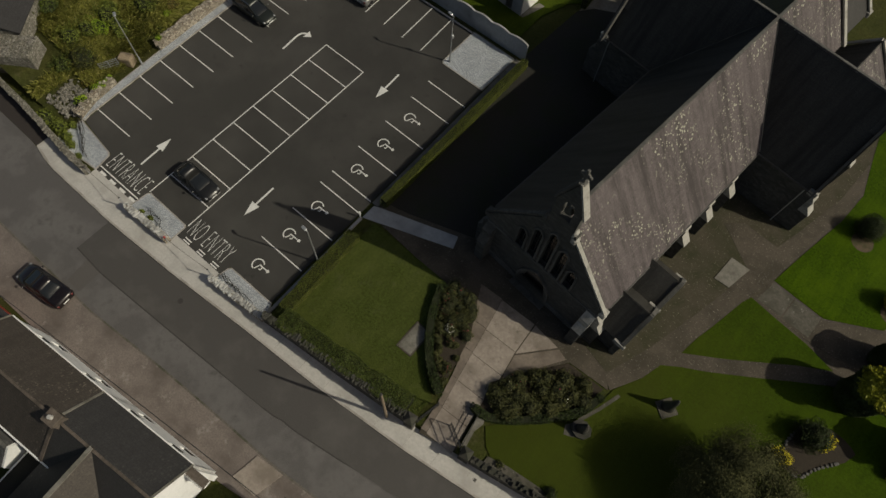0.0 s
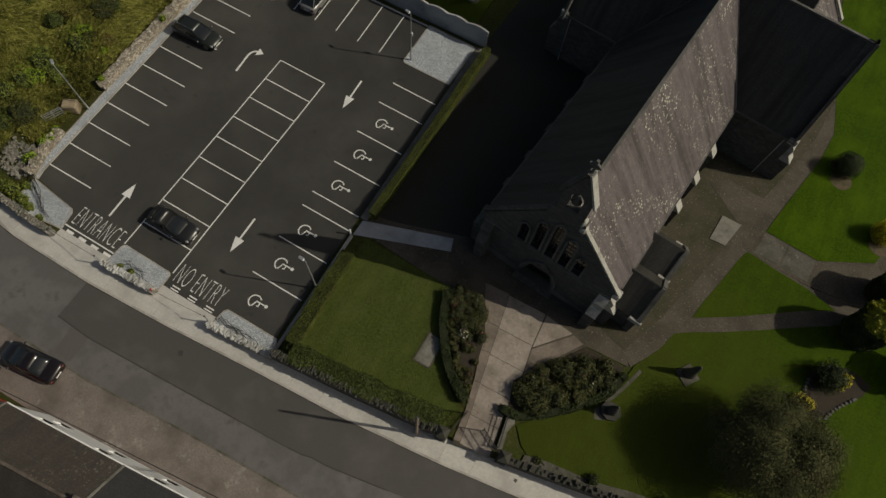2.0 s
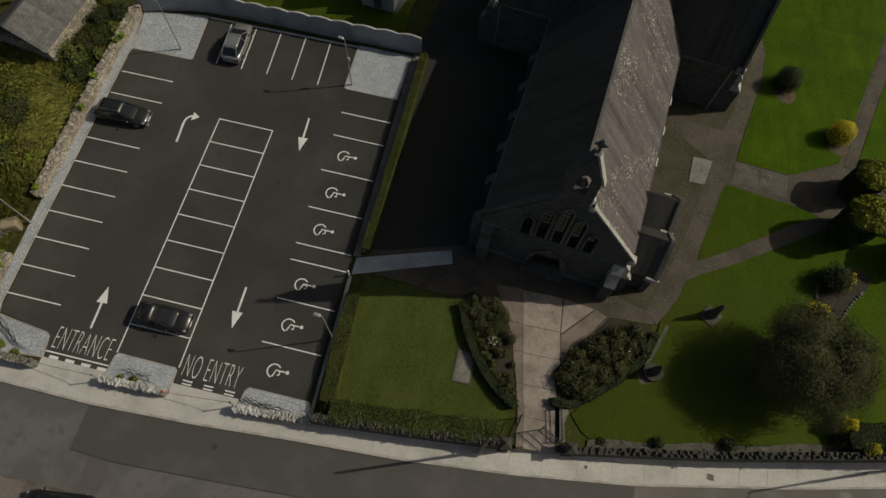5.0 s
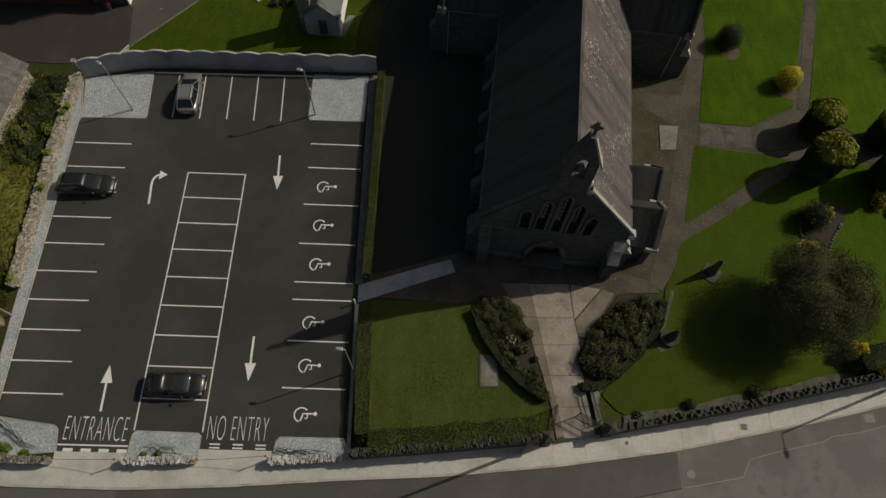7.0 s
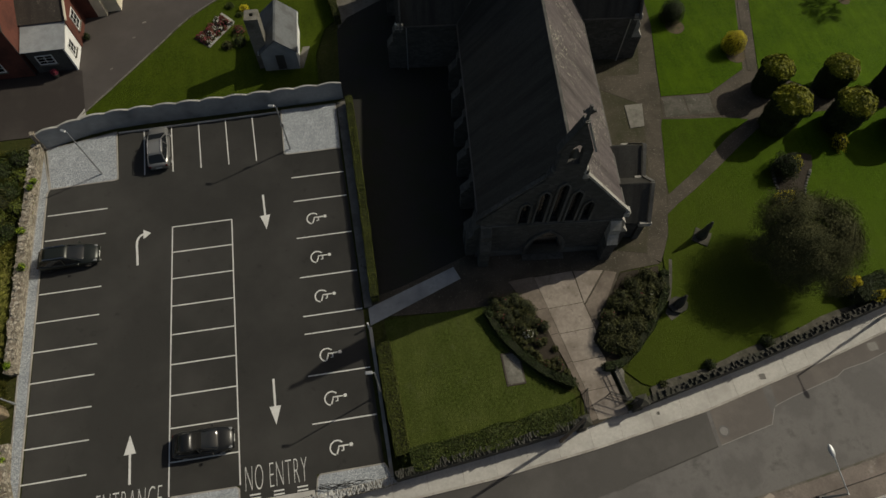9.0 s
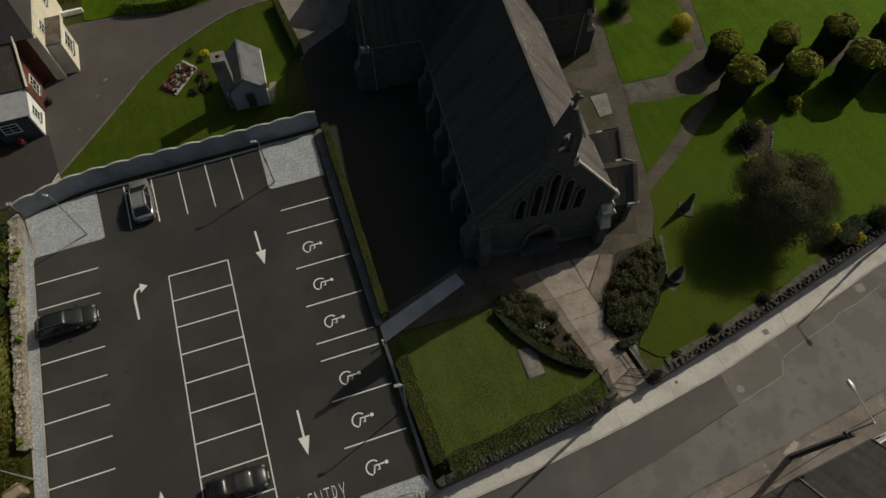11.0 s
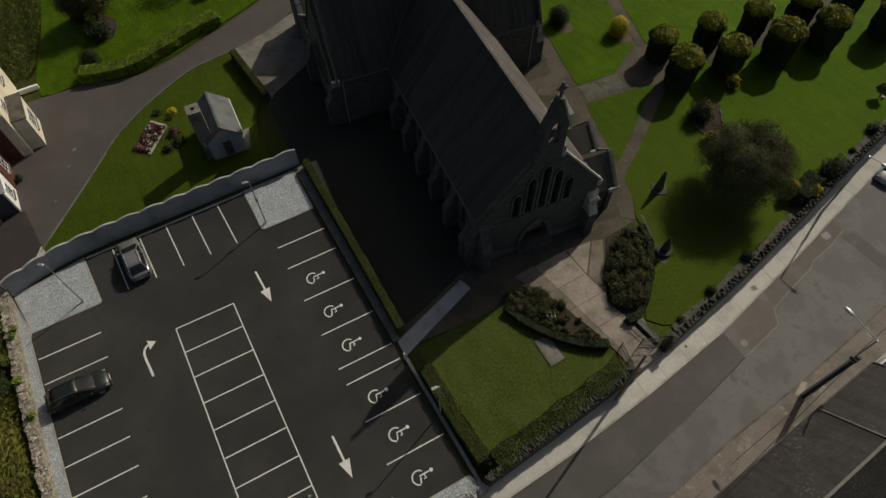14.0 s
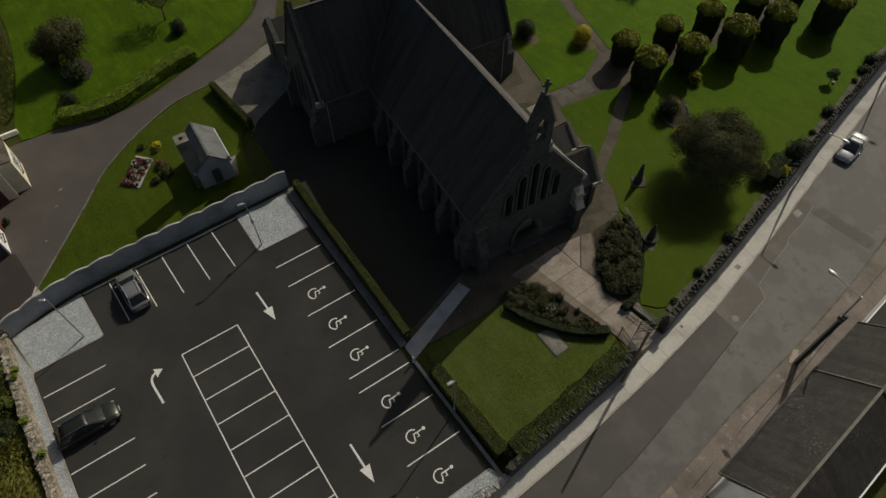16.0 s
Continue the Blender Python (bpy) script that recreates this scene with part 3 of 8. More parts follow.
bm = strip_solid(line_of(FAR_Y, X0, X1, d=0.10), line_of(FAR_Y, X0, X1, d=-0.04), lambda x, y: road_z(x) - 0.03, lambda x, y: road_z(x) + 0.085)
structure("kerb_far", bm, KERB_OLD, "worn low kerb of the far footway", "kerb")
structure("kerb_nib", prism([(40.5, -28.3), (41.9, -27.75), (42.2, -28.05), (41.5, -28.45), (40.8, -28.75)], lambda x, y: road_z(x) - 0.03, lambda x, y: road_z(x) + 0.095), PATH_CONC, "pale concrete nib of the kerb by the lamp post", "kerb")
seam = [(x, 0.55 * lin(x, FAR_Y) + 0.45 * lin(x, BACK_Y)) for x in xs_between(26.0, 60.0, 1.5)]
structure("joint_far", ribbon(seam, 0.03, lambda x, y: road_z(x) + 0.05, lambda x, y: road_z(x) + 0.076), SEAL, "dark straight joint along the far footway", "road joint")
TREN = [(-0.2, -28.3), (3, -28.45), (12, -27.95), (21.4, -27.35), (21.5, -27.15), (23.2, -27.1), (31.3, -25.75), (39.3, -24.1)]
TREN = [(x, lin(x, TREN)) for x in xs_between(-0.2, 39.3, 0.75)]
near = [(x, lin(x, KERB_Y) - 0.02) for x, y in TREN]
bm = strip_solid(near, TREN, lambda x, y: road_z(x) - 0.01, lambda x, y: road_z(x) + 0.006)
structure("road_patch_long", bm, TRENCH, "long darker resurfaced strip of the road", "road patch")
bm = ribbon(TREN, 0.05, lambda x, y: road_z(x) - 0.01, lambda x, y: road_z(x) + 0.010)
structure("joint_long", bm, SEAL, "dark sealed joint of the road patch", "road joint")
bm = prism([(1.2, -28.4), (2.9, -28.4), (3.0, -30.5), (1.5, -30.5)], lambda x, y: road_z(x) - 0.01, lambda x, y: road_z(x) + 0.007)
structure("road_patch_cross", bm, TRENCH_OLD, "dark trench patch across the road", "road patch")
RED = [(39.6, -24.05), (44.6, -23.1), (44.85, -21.95), (46.6, -21.45), (51.0, -20.45), (51.3, -20.1), (54.0, -19.7), (57.0, -18.9)]
RED = [(x, lin(x, RED)) for x in xs_between(39.6, 57.0, 0.75)]
bm = strip_solid([(x, lin(x, KERB_Y) - 0.02) for x, y in RED], RED, lambda x, y: road_z(x) - 0.01, lambda x, y: road_z(x) + 0.006)
structure("road_patch_red", bm, TRENCH_RED, "reddish tarmac patch beside the kerb", "road patch")
bm = ribbon(RED, 0.03, lambda x, y: road_z(x) - 0.01, lambda x, y: road_z(x) + 0.011)
structure("joint_red", bm, PALE_SEAL, "pale worn joint of the reddish patch", "road joint")
bm = prism([(56.2, -19.3), (57.6, -19.5), (58.4, -25.0), (56.9, -25.2)], lambda x, y: road_z(x) - 0.01, lambda x, y: road_z(x) + 0.007)
structure("road_patch_far", bm, TRENCH_OLD, "dark trench patch across the road", "road patch")

# near pavement: concrete bays with joints between
bays = structure("pavement_near", strip_solid(line_of(WALL_Y, -10.6, 125, d=0.2), line_of(KERB_Y, -10.6, 125, d=0.02), lambda x, y: road_z(x) - 0.04, lambda x, y: pave_z(x) - 0.012), KERB, "pale concrete pavement along the churchyard wall", "pavement")
kerb = structure("kerb_near", strip_solid(line_of(KERB_Y, -10.6, 125, d=0.13), line_of(KERB_Y, -10.6, 125, d=-0.02), lambda x, y: road_z(x) - 0.04, lambda x, y: pave_z(x) + 0.004), KERB, "concrete kerb of the near pavement", "kerb")
x = -10.4
rng = random.Random(4)
while x < 100:
    w = 2.35 + rng.uniform(-0.25, 0.25)
    a, b = x + 0.012, x + w - 0.012
    lo, hi = (lambda q: lin(q, KERB_Y) + 0.145), (lambda q: lin(q, WALL_Y) + 0.15)
    dz = rng.uniform(-0.003, 0.003)
    bm = prism([(a, lo(a)), (b, lo(b)), (b, hi(b)), (a, hi(a))], lambda p, q: pave_z(p) - 0.06, lambda p, q, dz=dz: pave_z(p) + dz)
    part("paving_bay", bm, CONCRETE, bays)
    x += w

# manhole covers and drains in the street
def cover(x, y, r, z, mat, square=False):
    t = thing("manhole_cover", "cast iron cover set in the road surface" if not square else "square iron drain grating set in the pavement", "manhole cover", (x, y, z))
    bm = bmesh.new()
    if square:
        box(bm, -r, r, -r * 0.7, r * 0.7, -0.03, 0.012, 0.01)
        part("frame", bm, mat, t)
        bm = bmesh.new()
        for i in range(5):
            box(bm, -r * 0.8, r * 0.8, -r * 0.55 + i * r * 0.25, -r * 0.47 + i * r * 0.25, 0, 0.022)
        part("bar", bm, DARK_METAL, t)
    else:
        rod(bm, (0, 0, -0.03), (0, 0, 0.012), r, seg=24)
        part("frame", bm, TRENCH if mat == SEAL else ROAD, t)
        part("lid", rod(bmesh.new(), (0, 0, 0), (0, 0, 0.02), r * 0.72, seg=24), mat, t)


cover(40.15, -23.1, 0.42, road_z(40) + 0.012, PALE_SEAL)
cover(44.7, -19.6, 0.32, pave_z(44.7) + 0.004, DARK_METAL, True)
cover(35.45, -21.1, 0.18, pave_z(35.6) + 0.004, DARK_METAL, True)
cover(9.5, -25.9, 0.3, road_z(9.5) + 0.008, SEAL)
cover(54.9, -18.6, 0.5, road_z(54.9) + 0.008, DARK_METAL, True)

# ---- car park ----
PARK = [(-10.45, 5.0), (-10.3, 5.35), (-4.62, 5.45), (-4.95, 10.6), (9.45, 10.78), (9.5, 5.85), (14.5, 5.8), (14.98, -21.38), (10.25, -21.38), (10.05, -22.95), (5.0, -22.85), (4.95, -21.25), (0.1, -21.2), (-0.05, -22.75), (-4.95, -22.85), (-5.2, -21.0), (-9.7, -20.3)]
structure("car_park", prism(PARK, -0.05, 0.0), TARMAC, "fresh black tarmac of the car park", "car park")


def pad(name, pts, label):
    structure(name, prism(pts, -0.05, 0.035), CHIPPINGS, label, "gravel bed")
    loop = pts + [pts[0]]
    bm = bmesh.new()
    for a, b in zip(loop, loop[1:]):
        ribbon([a, b], 0.05, -0.05, 0.055, bm)
    structure(name.replace("gravel", "edging"), bm, KERB, "thin concrete edging round the gravel", "edging")


pad("gravel_corner_west", [(-11.0, 9.6), (-5.1, 10.6), (-4.72, 5.6), (-4.9, 5.45), (-10.25, 5.35)], "pale grey chippings in the car park corner")
pad("gravel_corner_east", [(9.5, 10.8), (14.5, 10.8), (14.45, 5.85), (9.75, 5.85), (9.55, 6.05)], "pale grey chippings in the car park corner")
pad("gravel_strip_west", [(-11.2, 9.2), (-10.35, 5.3), (-10.52, 4.9), (-9.9, -19.6), (-9.7, -20.3), (-10.6, -20.4), (-11.0, -10)], "pale grey chippings along the rubble wall")
pad("gravel_bed_west", [(-9.9, -20.45), (-5.5, -21.0), (-5.2, -21.25), (-4.95, -22.75), (-9.9, -23.3)], "pale chippings beside the entrance")
pad("gravel_bed_middle", [(0.15, -21.45), (0.35, -21.25), (4.7, -21.3), (4.92, -21.5), (4.9, -22.95), (-0.02, -23.1)], "pale chippings between the two openings")
pad("gravel_bed_east", [(10.3, -21.65), (10.5, -21.42), (15.0, -21.42), (15.5, -22.4), (10.1, -22.95)], "pale chippings beside the exit")
# concrete aprons through the two openings
structure("apron_entrance", prism([(-5.0, -22.74), (-0.05, -22.74), (0.0, -23.8), (-5.0, -23.9)], -0.05, 0.012), CONCRETE, "pale concrete apron at the entrance", "pavement")
structure("apron_exit", prism([(4.95, -22.36), (10.05, -22.36), (10.05, -23.4), (5.0, -23.6)], -0.05, 0.012), CONCRETE, "pale concrete apron at the exit", "pavement")


# painted markings
def mark(name, bm, label, group=""):
    ob = part(name, bm, WHITE_PAINT)
    return tagged(ob, label, "road marking", group, "structure")


def stripe(a, b, w=0.09, bm=None):
    return ribbon([a, b], w / 2, 0.0, 0.006, bm)


for i in range(9):
    mark("bay_line", stripe((-0.02 + 0.02 * i, 0.05 - 2.372 * i), (4.83 + 0.012 * i, 0.02 - 2.372 * i)), "white painted line of a parking bay", "bay lines")
for x in (0.0, 4.84):
    mark("block_line", stripe((x, 0.05), (x + 0.15, -21.2)), "long white line of the middle parking block", "bay lines")
for i in range(10):
    if i != 2:
        mark("bay_line", stripe((-10.25 + 0.03 * i, 2.72 - 2.39 * i), (-5.4 - 0.01 * i, 2.72 - 2.39 * i)), "white painted line of a parking bay", "bay lines")
    else:
        mark("bay_line", stripe((-10.2, -2.06), (-5.6, -2.06)), "white painted line under the parked car", "bay lines")
for y in (3.34, 0.93, -2.64, -6.23, -9.57, -11.03, -14.34, -17.9):
    mark("bay_line", stripe((10.03 - (y - 3) * 0.008, y), (14.5 - (y - 3) * 0.017, y - 0.03)), "white painted line of a parking bay", "bay lines")
for i in range(5):
    mark("bay_line", stripe((-2.45 + 2.39 * i, 5.6), (-2.7 + 2.39 * i, 10.55)), "white painted line of a parking bay", "bay lines")


def arrow(x, y, turn):
    bm = prism([(-0.08, 0), (0.08, 0), (0.08, 2.05), (0.42, 2.05), (0, 3.4), (-0.42, 2.05), (-0.08, 2.05)], 0.0, 0.006)
    ob = mark("direction_arrow", bm, "long white painted direction arrow", "direction arrows")
    ob.matrix_world = pose(x, y, 0, 0, 0, turn)


arrow(7.6, -14.1, 181)
arrow(7.5, 2.03, 183)
arrow(-2.52, -19.95, 2)
bend = [(-2.69, -3.05), (-2.75, -2.2), (-2.83, -1.2), (-2.78, -0.7), (-2.55, -0.35), (-2.3, -0.27)]
bm = ribbon(curve_pts(bend, 0.15), 0.09, 0.0, 0.006)
prism([(-2.36, 0.16), (-1.72, -0.22), (-2.32, -0.72)], 0.0, 0.0065, bm)
mark("turn_arrow", bm, "white painted arrow that bends right", "direction arrows")


def disabled(x, y):
    """A wheelchair sign on its back, lying along the bay."""
    bm = bmesh.new()
    arc = [(x - 0.28 + 0.5 * math.cos(a), y - 0.06 + 0.5 * math.sin(a)) for a in [radians(40 + 18 * i) for i in range(13)]]
    ribbon(arc, 0.05, 0.0, 0.006, bm)
    ribbon([(x - 0.33, y - 0.5), (x - 0.18, y - 0.12), (x - 0.18, y + 0.02), (x + 0.55, y + 0.02)], 0.05, 0.0, 0.0065, bm)
    ribbon([(x + 0.16, y - 0.02), (x + 0.16, y - 0.3), (x + 0.0, y - 0.3)], 0.046, 0.0, 0.007, bm)
    prism([(x + 0.72 + 0.14 * math.cos(a), y + 0.02 + 0.14 * math.sin(a)) for a in [radians(30 * i) for i in range(12)]], 0.0, 0.0072, bm)
    mark("wheelchair_symbol", bm, "white painted wheelchair symbol on the tarmac", "wheelchair symbols")


for x, y in ((11.82, -0.9), (11.88, -4.53), (11.95, -8.0), (11.95, -12.85), (12.02, -16.2), (12.1, -19.75)):
    disabled(x, y)


def written(text, x0, y0, x1, y1, name):
    """Painted words, stretched to the box."""
    cu = bpy.data.curves.new(name, "FONT")
    cu.body, cu.size, cu.extrude, cu.offset = text, 1.0, 0.0, -0.026
    cu.space_character = 1.12
    tmp = bpy.data.objects.new(name, cu)
    scene.collection.objects.link(tmp)
    dg = bpy.context.evaluated_depsgraph_get()
    me = bpy.data.meshes.new_from_object(tmp.evaluated_get(dg))
    bpy.data.objects.remove(tmp)
    co = np.array([v.co[:] for v in me.vertices])
    lo, hi = co.min(0), co.max(0)
    for v in me.vertices:
        v.co = (x0 + (v.co.x - lo[0]) / (hi[0] - lo[0]) * (x1 - x0), y0 + (v.co.y - lo[1]) / (hi[1] - lo[1]) * (y1 - y0), 0.006)
    me.materials.clear()
    me.materials.append(WHITE_PAINT)
    ob = new(name, me)
    tagged(ob, "white painted word " + text.lower() + " on the tarmac" if " " not in text else "white painted words " + text.lower() + " on the tarmac", "road marking", kind="structure")


written("ENTRANCE", -4.7, -22.0, -0.3, -20.3, "painted_word_entrance")
written("NO ENTRY", 5.35, -21.75, 9.6, -20.05, "painted_words_no_entry")
bm = stripe((-4.95, -22.28), (-0.05, -22.28), 0.1)
for i in range(4):
    stripe((-4.5 + 1.25 * i, -22.62), (-3.8 + 1.25 * i, -22.62), 0.22, bm)
mark("stop_line", bm, "solid and broken white lines across the entrance", "stop lines")
bm = bmesh.new()
for i in range(3):
    for dy in (0, -0.24):
        stripe((5.62 + 1.62 * i, -22.0 + dy), (6.35 + 1.62 * i, -22.0 + dy), 0.1, bm)
mark("stop_line", bm, "double broken white lines across the exit", "stop lines")

# ---- lawns, paths and yards ----
def sheet(name, pts, z, mat, label, cat, thick=0.08):
    return structure(name, prism(pts, z - thick, z), mat, label, cat)


# yard round the church: weathered gravel and old concrete
sheet("yard_west", [(15.3, -10.5), (15.0, 11), (26, 11), (26, -6), (36, -8), (38.4, -8.6), (39.2, -9.6), (35.7, -9.8), (32.2, -14.7), (32.6, -17.2), (29.9, -18.6), (28.7, -13.3), (27.3, -10.5), (24.4, -11.2)], 0.0, OLD_PATH, "worn path and yard before the church front", "path")
sheet("yard_south", [(34, -7.4), (38.6, -8.6), (41.9, -5), (43.9, 0), (44.5, 5), (43.8, 10.5), (46.4, 16.8), (46, 30), (40, 30), (36, 10)], 0.006, YARD_GRAVEL, "mossy gravel yard along the church wall", "yard")
sheet("path_south", [(38.3, -8.8), (39.3, -9.5), (40.75, -7.1), (41.3, -5.1), (42.35, -1.6), (42.9, 0.45), (43.75, 4.0), (44.6, 6.95), (45.3, 11), (46.2, 15), (47.4, 19), (48, 30), (46.5, 30), (45.6, 18), (44.2, 12.5), (42.95, 8), (42.2, 4.1), (41.3, 0.4), (39.9, -4.6)], 0.012, OLD_PATH, "weathered concrete path along the church", "path")
# dark sheet that paints the church's shadow onto this yard
sheet("yard_shaded", [(15.0, 11.0), (15.5, 19.9), (16.6, 21.4), (22.5, 24.6), (27, 24), (26.5, -5.2), (23.6, -6.4), (18.0, -8.3), (15.1, -9.0)], 0.02, SHADE_AND_FELT, "tarmac yard beside the church, coloured dark for its shadow", "yard")
sheet("path_apron", [(38.81, 8.94), (42.8, 6.21), (43.75, 9.88), (40.19, 10.09)], 0.02, OLD_PATH, "worn concrete apron beside the gravel yard", "path")
sheet("yard_north", [(15.9, 11.5), (15.6, 20.4), (14.6, 30), (22.2, 32.5), (24, 33), (26, 11)], -0.004, YARD_CONC, "worn concrete yard beside the church", "yard")
# main concrete path from the gate, in bays
PATH_BAYS = structure("path_main", prism([(27.4, -10.4), (29.0, -13.2), (30.0, -18.4), (30.3, -21.3), (33.2, -20.6), (32.5, -17.2), (32.2, -14.6), (35.3, -9.6), (31.0, -8.2)], -0.05, 0.008), OLD_PATH, "pale concrete path from the gate to the church door", "path")
EDGE_A = [(-21.0, 30.2), (-18.4, 29.9), (-15.5, 29.2), (-13.3, 28.45), (-10.9, 27.3), (-9.0, 26.4)]
EDGE_B = [(-21.0, 30.75), (-18.4, 30.35), (-15.5, 29.75), (-13.0, 29.35), (-10.2, 28.8), (-9.0, 28.6)]
EDGE_C = [(-21.0, 33.1), (-17.3, 32.5), (-14.2, 32.4), (-12.0, 32.05), (-9.2, 31.85)]
cuts = [-9.2, -12.0, -14.15, -16.5, -18.8, -21.0]
for top, low in zip(cuts, cuts[1:]):
    for ea, eb in ((EDGE_A, EDGE_B), (EDGE_B, EDGE_C)):
        g = 0.022
        bay = [(lin(top, ea) + g, top - g), (lin(top, eb) - g, top - g + 0.1), (lin(low, eb) - g, low + g + 0.1), (lin(low, ea) + g, low + g)]
        part("path_bay", prism(bay, 0.0, 0.026), WORN_BAY if ea is EDGE_A else PATH_CONC, PATH_BAYS)
for tri in ([(31.95, -9.15), (34.35, -9.45), (32.12, -12.0)], [(34.5, -9.5), (35.4, -9.8), (32.5, -14.2), (32.15, -12.15)]):
    part("path_bay", prism(tri, 0.0, 0.022), PATH_CONC if tri[0][0] < 33 else WORN_BAY, PATH_BAYS)

sheet("lawn_west", [(16.3, -10.9), (24.3, -11.0), (25.2, -14.0), (27.6, -17.4), (29.5, -18.9), (29.3, -20.6), (16.5, -22.0)], 0.03, LAWN_DULL, "mown green lawn beside the car park", "lawn")
sheet("lawn_south", curve_pts([(39.55, -9.2), (40.7, -7.1), (41.25, -5.3), (44.1, -3.5), (47.05, -1.55), (51.0, 1.15), (53.4, 2.5), (56, 2.9), (60, 3), (80, 2), (110, 8), (110, -3.6), (78, -10.2), (66, -12.7), (54, -15.45), (46, -17.15), (37, -19.15), (34.7, -18.9), (33.75, -17.8), (34.85, -16.5), (36.4, -15.0), (38.3, -13.6), (39.2, -11.2)], 1.5, True), 0.03, LAWN, "mown green lawn of the church grounds", "lawn")
sheet("lawn_triangle", [(42.0, -3.4), (44.6, -1.75), (46.95, -0.1), (49.5, 1.75), (51.9, 3.2), (49.3, 3.8), (46.3, 4.1), (43.95, 4.4), (43.6, 3.6), (42.86, 0.45), (42.3, -1.6)], 0.03, LAWN, "small triangle of mown lawn between paths", "lawn")
sheet("lawn_southeast", [(44.7, 7.0), (49.4, 6.7), (53.6, 9.0), (57.6, 22.4), (62, 40), (42.6, 40), (43.4, 34.4), (44.9, 29.0), (46.1, 23.3), (46.95, 19.6), (46.6, 16.0), (45.95, 13.0), (45.4, 10.5)], 0.03, LAWN_LUSH, "mown lawn between the path and the yews", "lawn")
sheet("lawn_east", [(55.1, 8.8), (59, 22.4), (64, 40), (110, 45), (110, 10), (80, 4.5), (60, 5.2)], 0.03, LAWN_LUSH, "mown lawn beyond the yew walk", "lawn")
sheet("path_cross", [(44.1, 4.4), (49.4, 4.1), (53.8, 4.6), (60, 3.1), (80, 2.1), (80, 4.4), (60, 5.1), (55, 8.7), (54.0, 8.8), (49.4, 6.6), (44.6, 6.9)], 0.016, OLD_PATH, "weathered concrete path to the yew walk", "path")
sheet("path_diagonal", [(41.2, -5.35), (44.1, -3.55), (47.05, -1.6), (51.0, 1.1), (53.6, 3.0), (52.6, 4.2), (49.5, 1.8), (46.95, -0.05), (41.9, -3.4)], 0.016, OLD_PATH, "weathered diagonal path between lawns", "path")
sheet("path_southeast", [(54.0, 8.7), (55.0, 8.7), (59.0, 22.4), (64, 40), (62.6, 40), (57.7, 22.4)], 0.016, OLD_PATH, "narrow path between lawns", "path")
for pts in ([(44.4, 4.6), (46.6, 4.5), (46.7, 6.7), (44.8, 6.8)], [(46.75, 4.5), (49.1, 4.4), (49.2, 6.5), (46.85, 6.7)]):
    part("path_flag", prism(pts, 0.0, 0.028), FLAG, bpy.data.objects["path_cross"])
tagged(structure("slab_memorial", prism([(40.75, 3.85), (42.1, 3.9), (42.65, 6.45), (40.95, 6.45)], 0.0, 0.07), PALE_SLAB, "pale rectangular concrete slab in the gravel yard", "slab"), kind="structure")
t = thing("grave_slab", "flat weathered stone slab set in the lawn", "slab", (25.4, -16.25, 0.03))
part("slab", boxed(-0.62, 0.62, -1.15, 1.15, -0.05, 0.06, 0.015), PALE_SLAB, t)
for x0, x1, y0, y1 in ((-0.74, -0.6, -1.27, 1.27), (0.6, 0.74, -1.27, 1.27), (-0.6, 0.6, -1.27, -1.13), (-0.6, 0.6, 1.13, 1.27)):
    part("surround", boxed(x0, x1, y0, y1, -0.05, 0.05, 0.015), OLD_PATH, t, "mossy brown stone edge")

sheet("yard_base", [(34, -9), (38.5, -9), (44, -3), (52, 2), (82, 1), (112, 8), (112, 46), (46, 46), (38, 30), (36, 5)], -0.012, OLD_PATH, "worn ground under the paths and lawns", "yard")
# ramp of smooth concrete from the car park into the yard
structure("edging_wall", prism([(-4.9, 10.38), (9.4, 10.55), (9.4, 10.72), (-4.9, 10.55)], -0.05, 0.07), CONCRETE, "thin concrete edging under the end wall", "edging")
structure("ramp", prism([(15.2, -9.7), (15.2, -11.15), (22.8, -8.35), (22.4, -7.25)], -0.05, 0.05), PLASTER_GREY, "smooth grey concrete ramp into the church yard", "ramp")

# north side: house lawn, drive and yard
DRV = [(-8.2, 13.1), (-4.4, 17.4), (-1.7, 20.5), (1.1, 23.7), (5.0, 26.6), (9.9, 29.1), (14.5, 29.9), (22.0, 32.4), (26.5, 37.5), (31, 48), (34, 70)]
DRW = [(-24, 20), (-20, 30.5), (-12, 32.5), (-1.2, 32.5), (6, 31.2), (14.3, 34.0), (21.8, 37.4), (26, 41.6), (28, 50), (30, 70)]
sheet("drive", curve_pts(DRV, 1.5) + curve_pts(DRW, 1.5)[::-1], 0.0, DRIVE, "brownish tarmac drive of the parochial house", "drive")
sheet("drive_yard", [(-34, 11.3), (-12.2, 11.2), (-9.6, 11.6), (-8.15, 13.2), (-8.1, 13.9), (-8.7, 18.4), (-34, 21)], 0.006, DARK_YARD, "darker tarmac yard behind the car park wall", "yard")
sheet("drive_corner", [(-10.6, 10.6), (-8.95, 12.3), (-8.1, 13.7), (-7.75, 12.4), (-7.75, 11.4)], 0.034, CONCRETE, "small concrete corner by the wall", "edging")
sheet("lawn_house", [(-8.2, 11.4)] + curve_pts([(-8.1, 13.1), (-4.3, 17.3), (-1.6, 20.4), (1.2, 23.6), (5.1, 26.5), (10.0, 29.0), (14.5, 29.8)], 1.5) + [(15.6, 21.4), (14.3, 20.2), (13.2, 17), (13.2, 12.0)], 0.03, LAWN_HOUSE, "mown lawn between the drive and the car park", "lawn")
structure("edging_drive", ribbon(curve_pts(DRV[:7], 1.0), 0.045, -0.05, 0.07), PALE_SLAB, "concrete edging between drive and lawn", "edging")
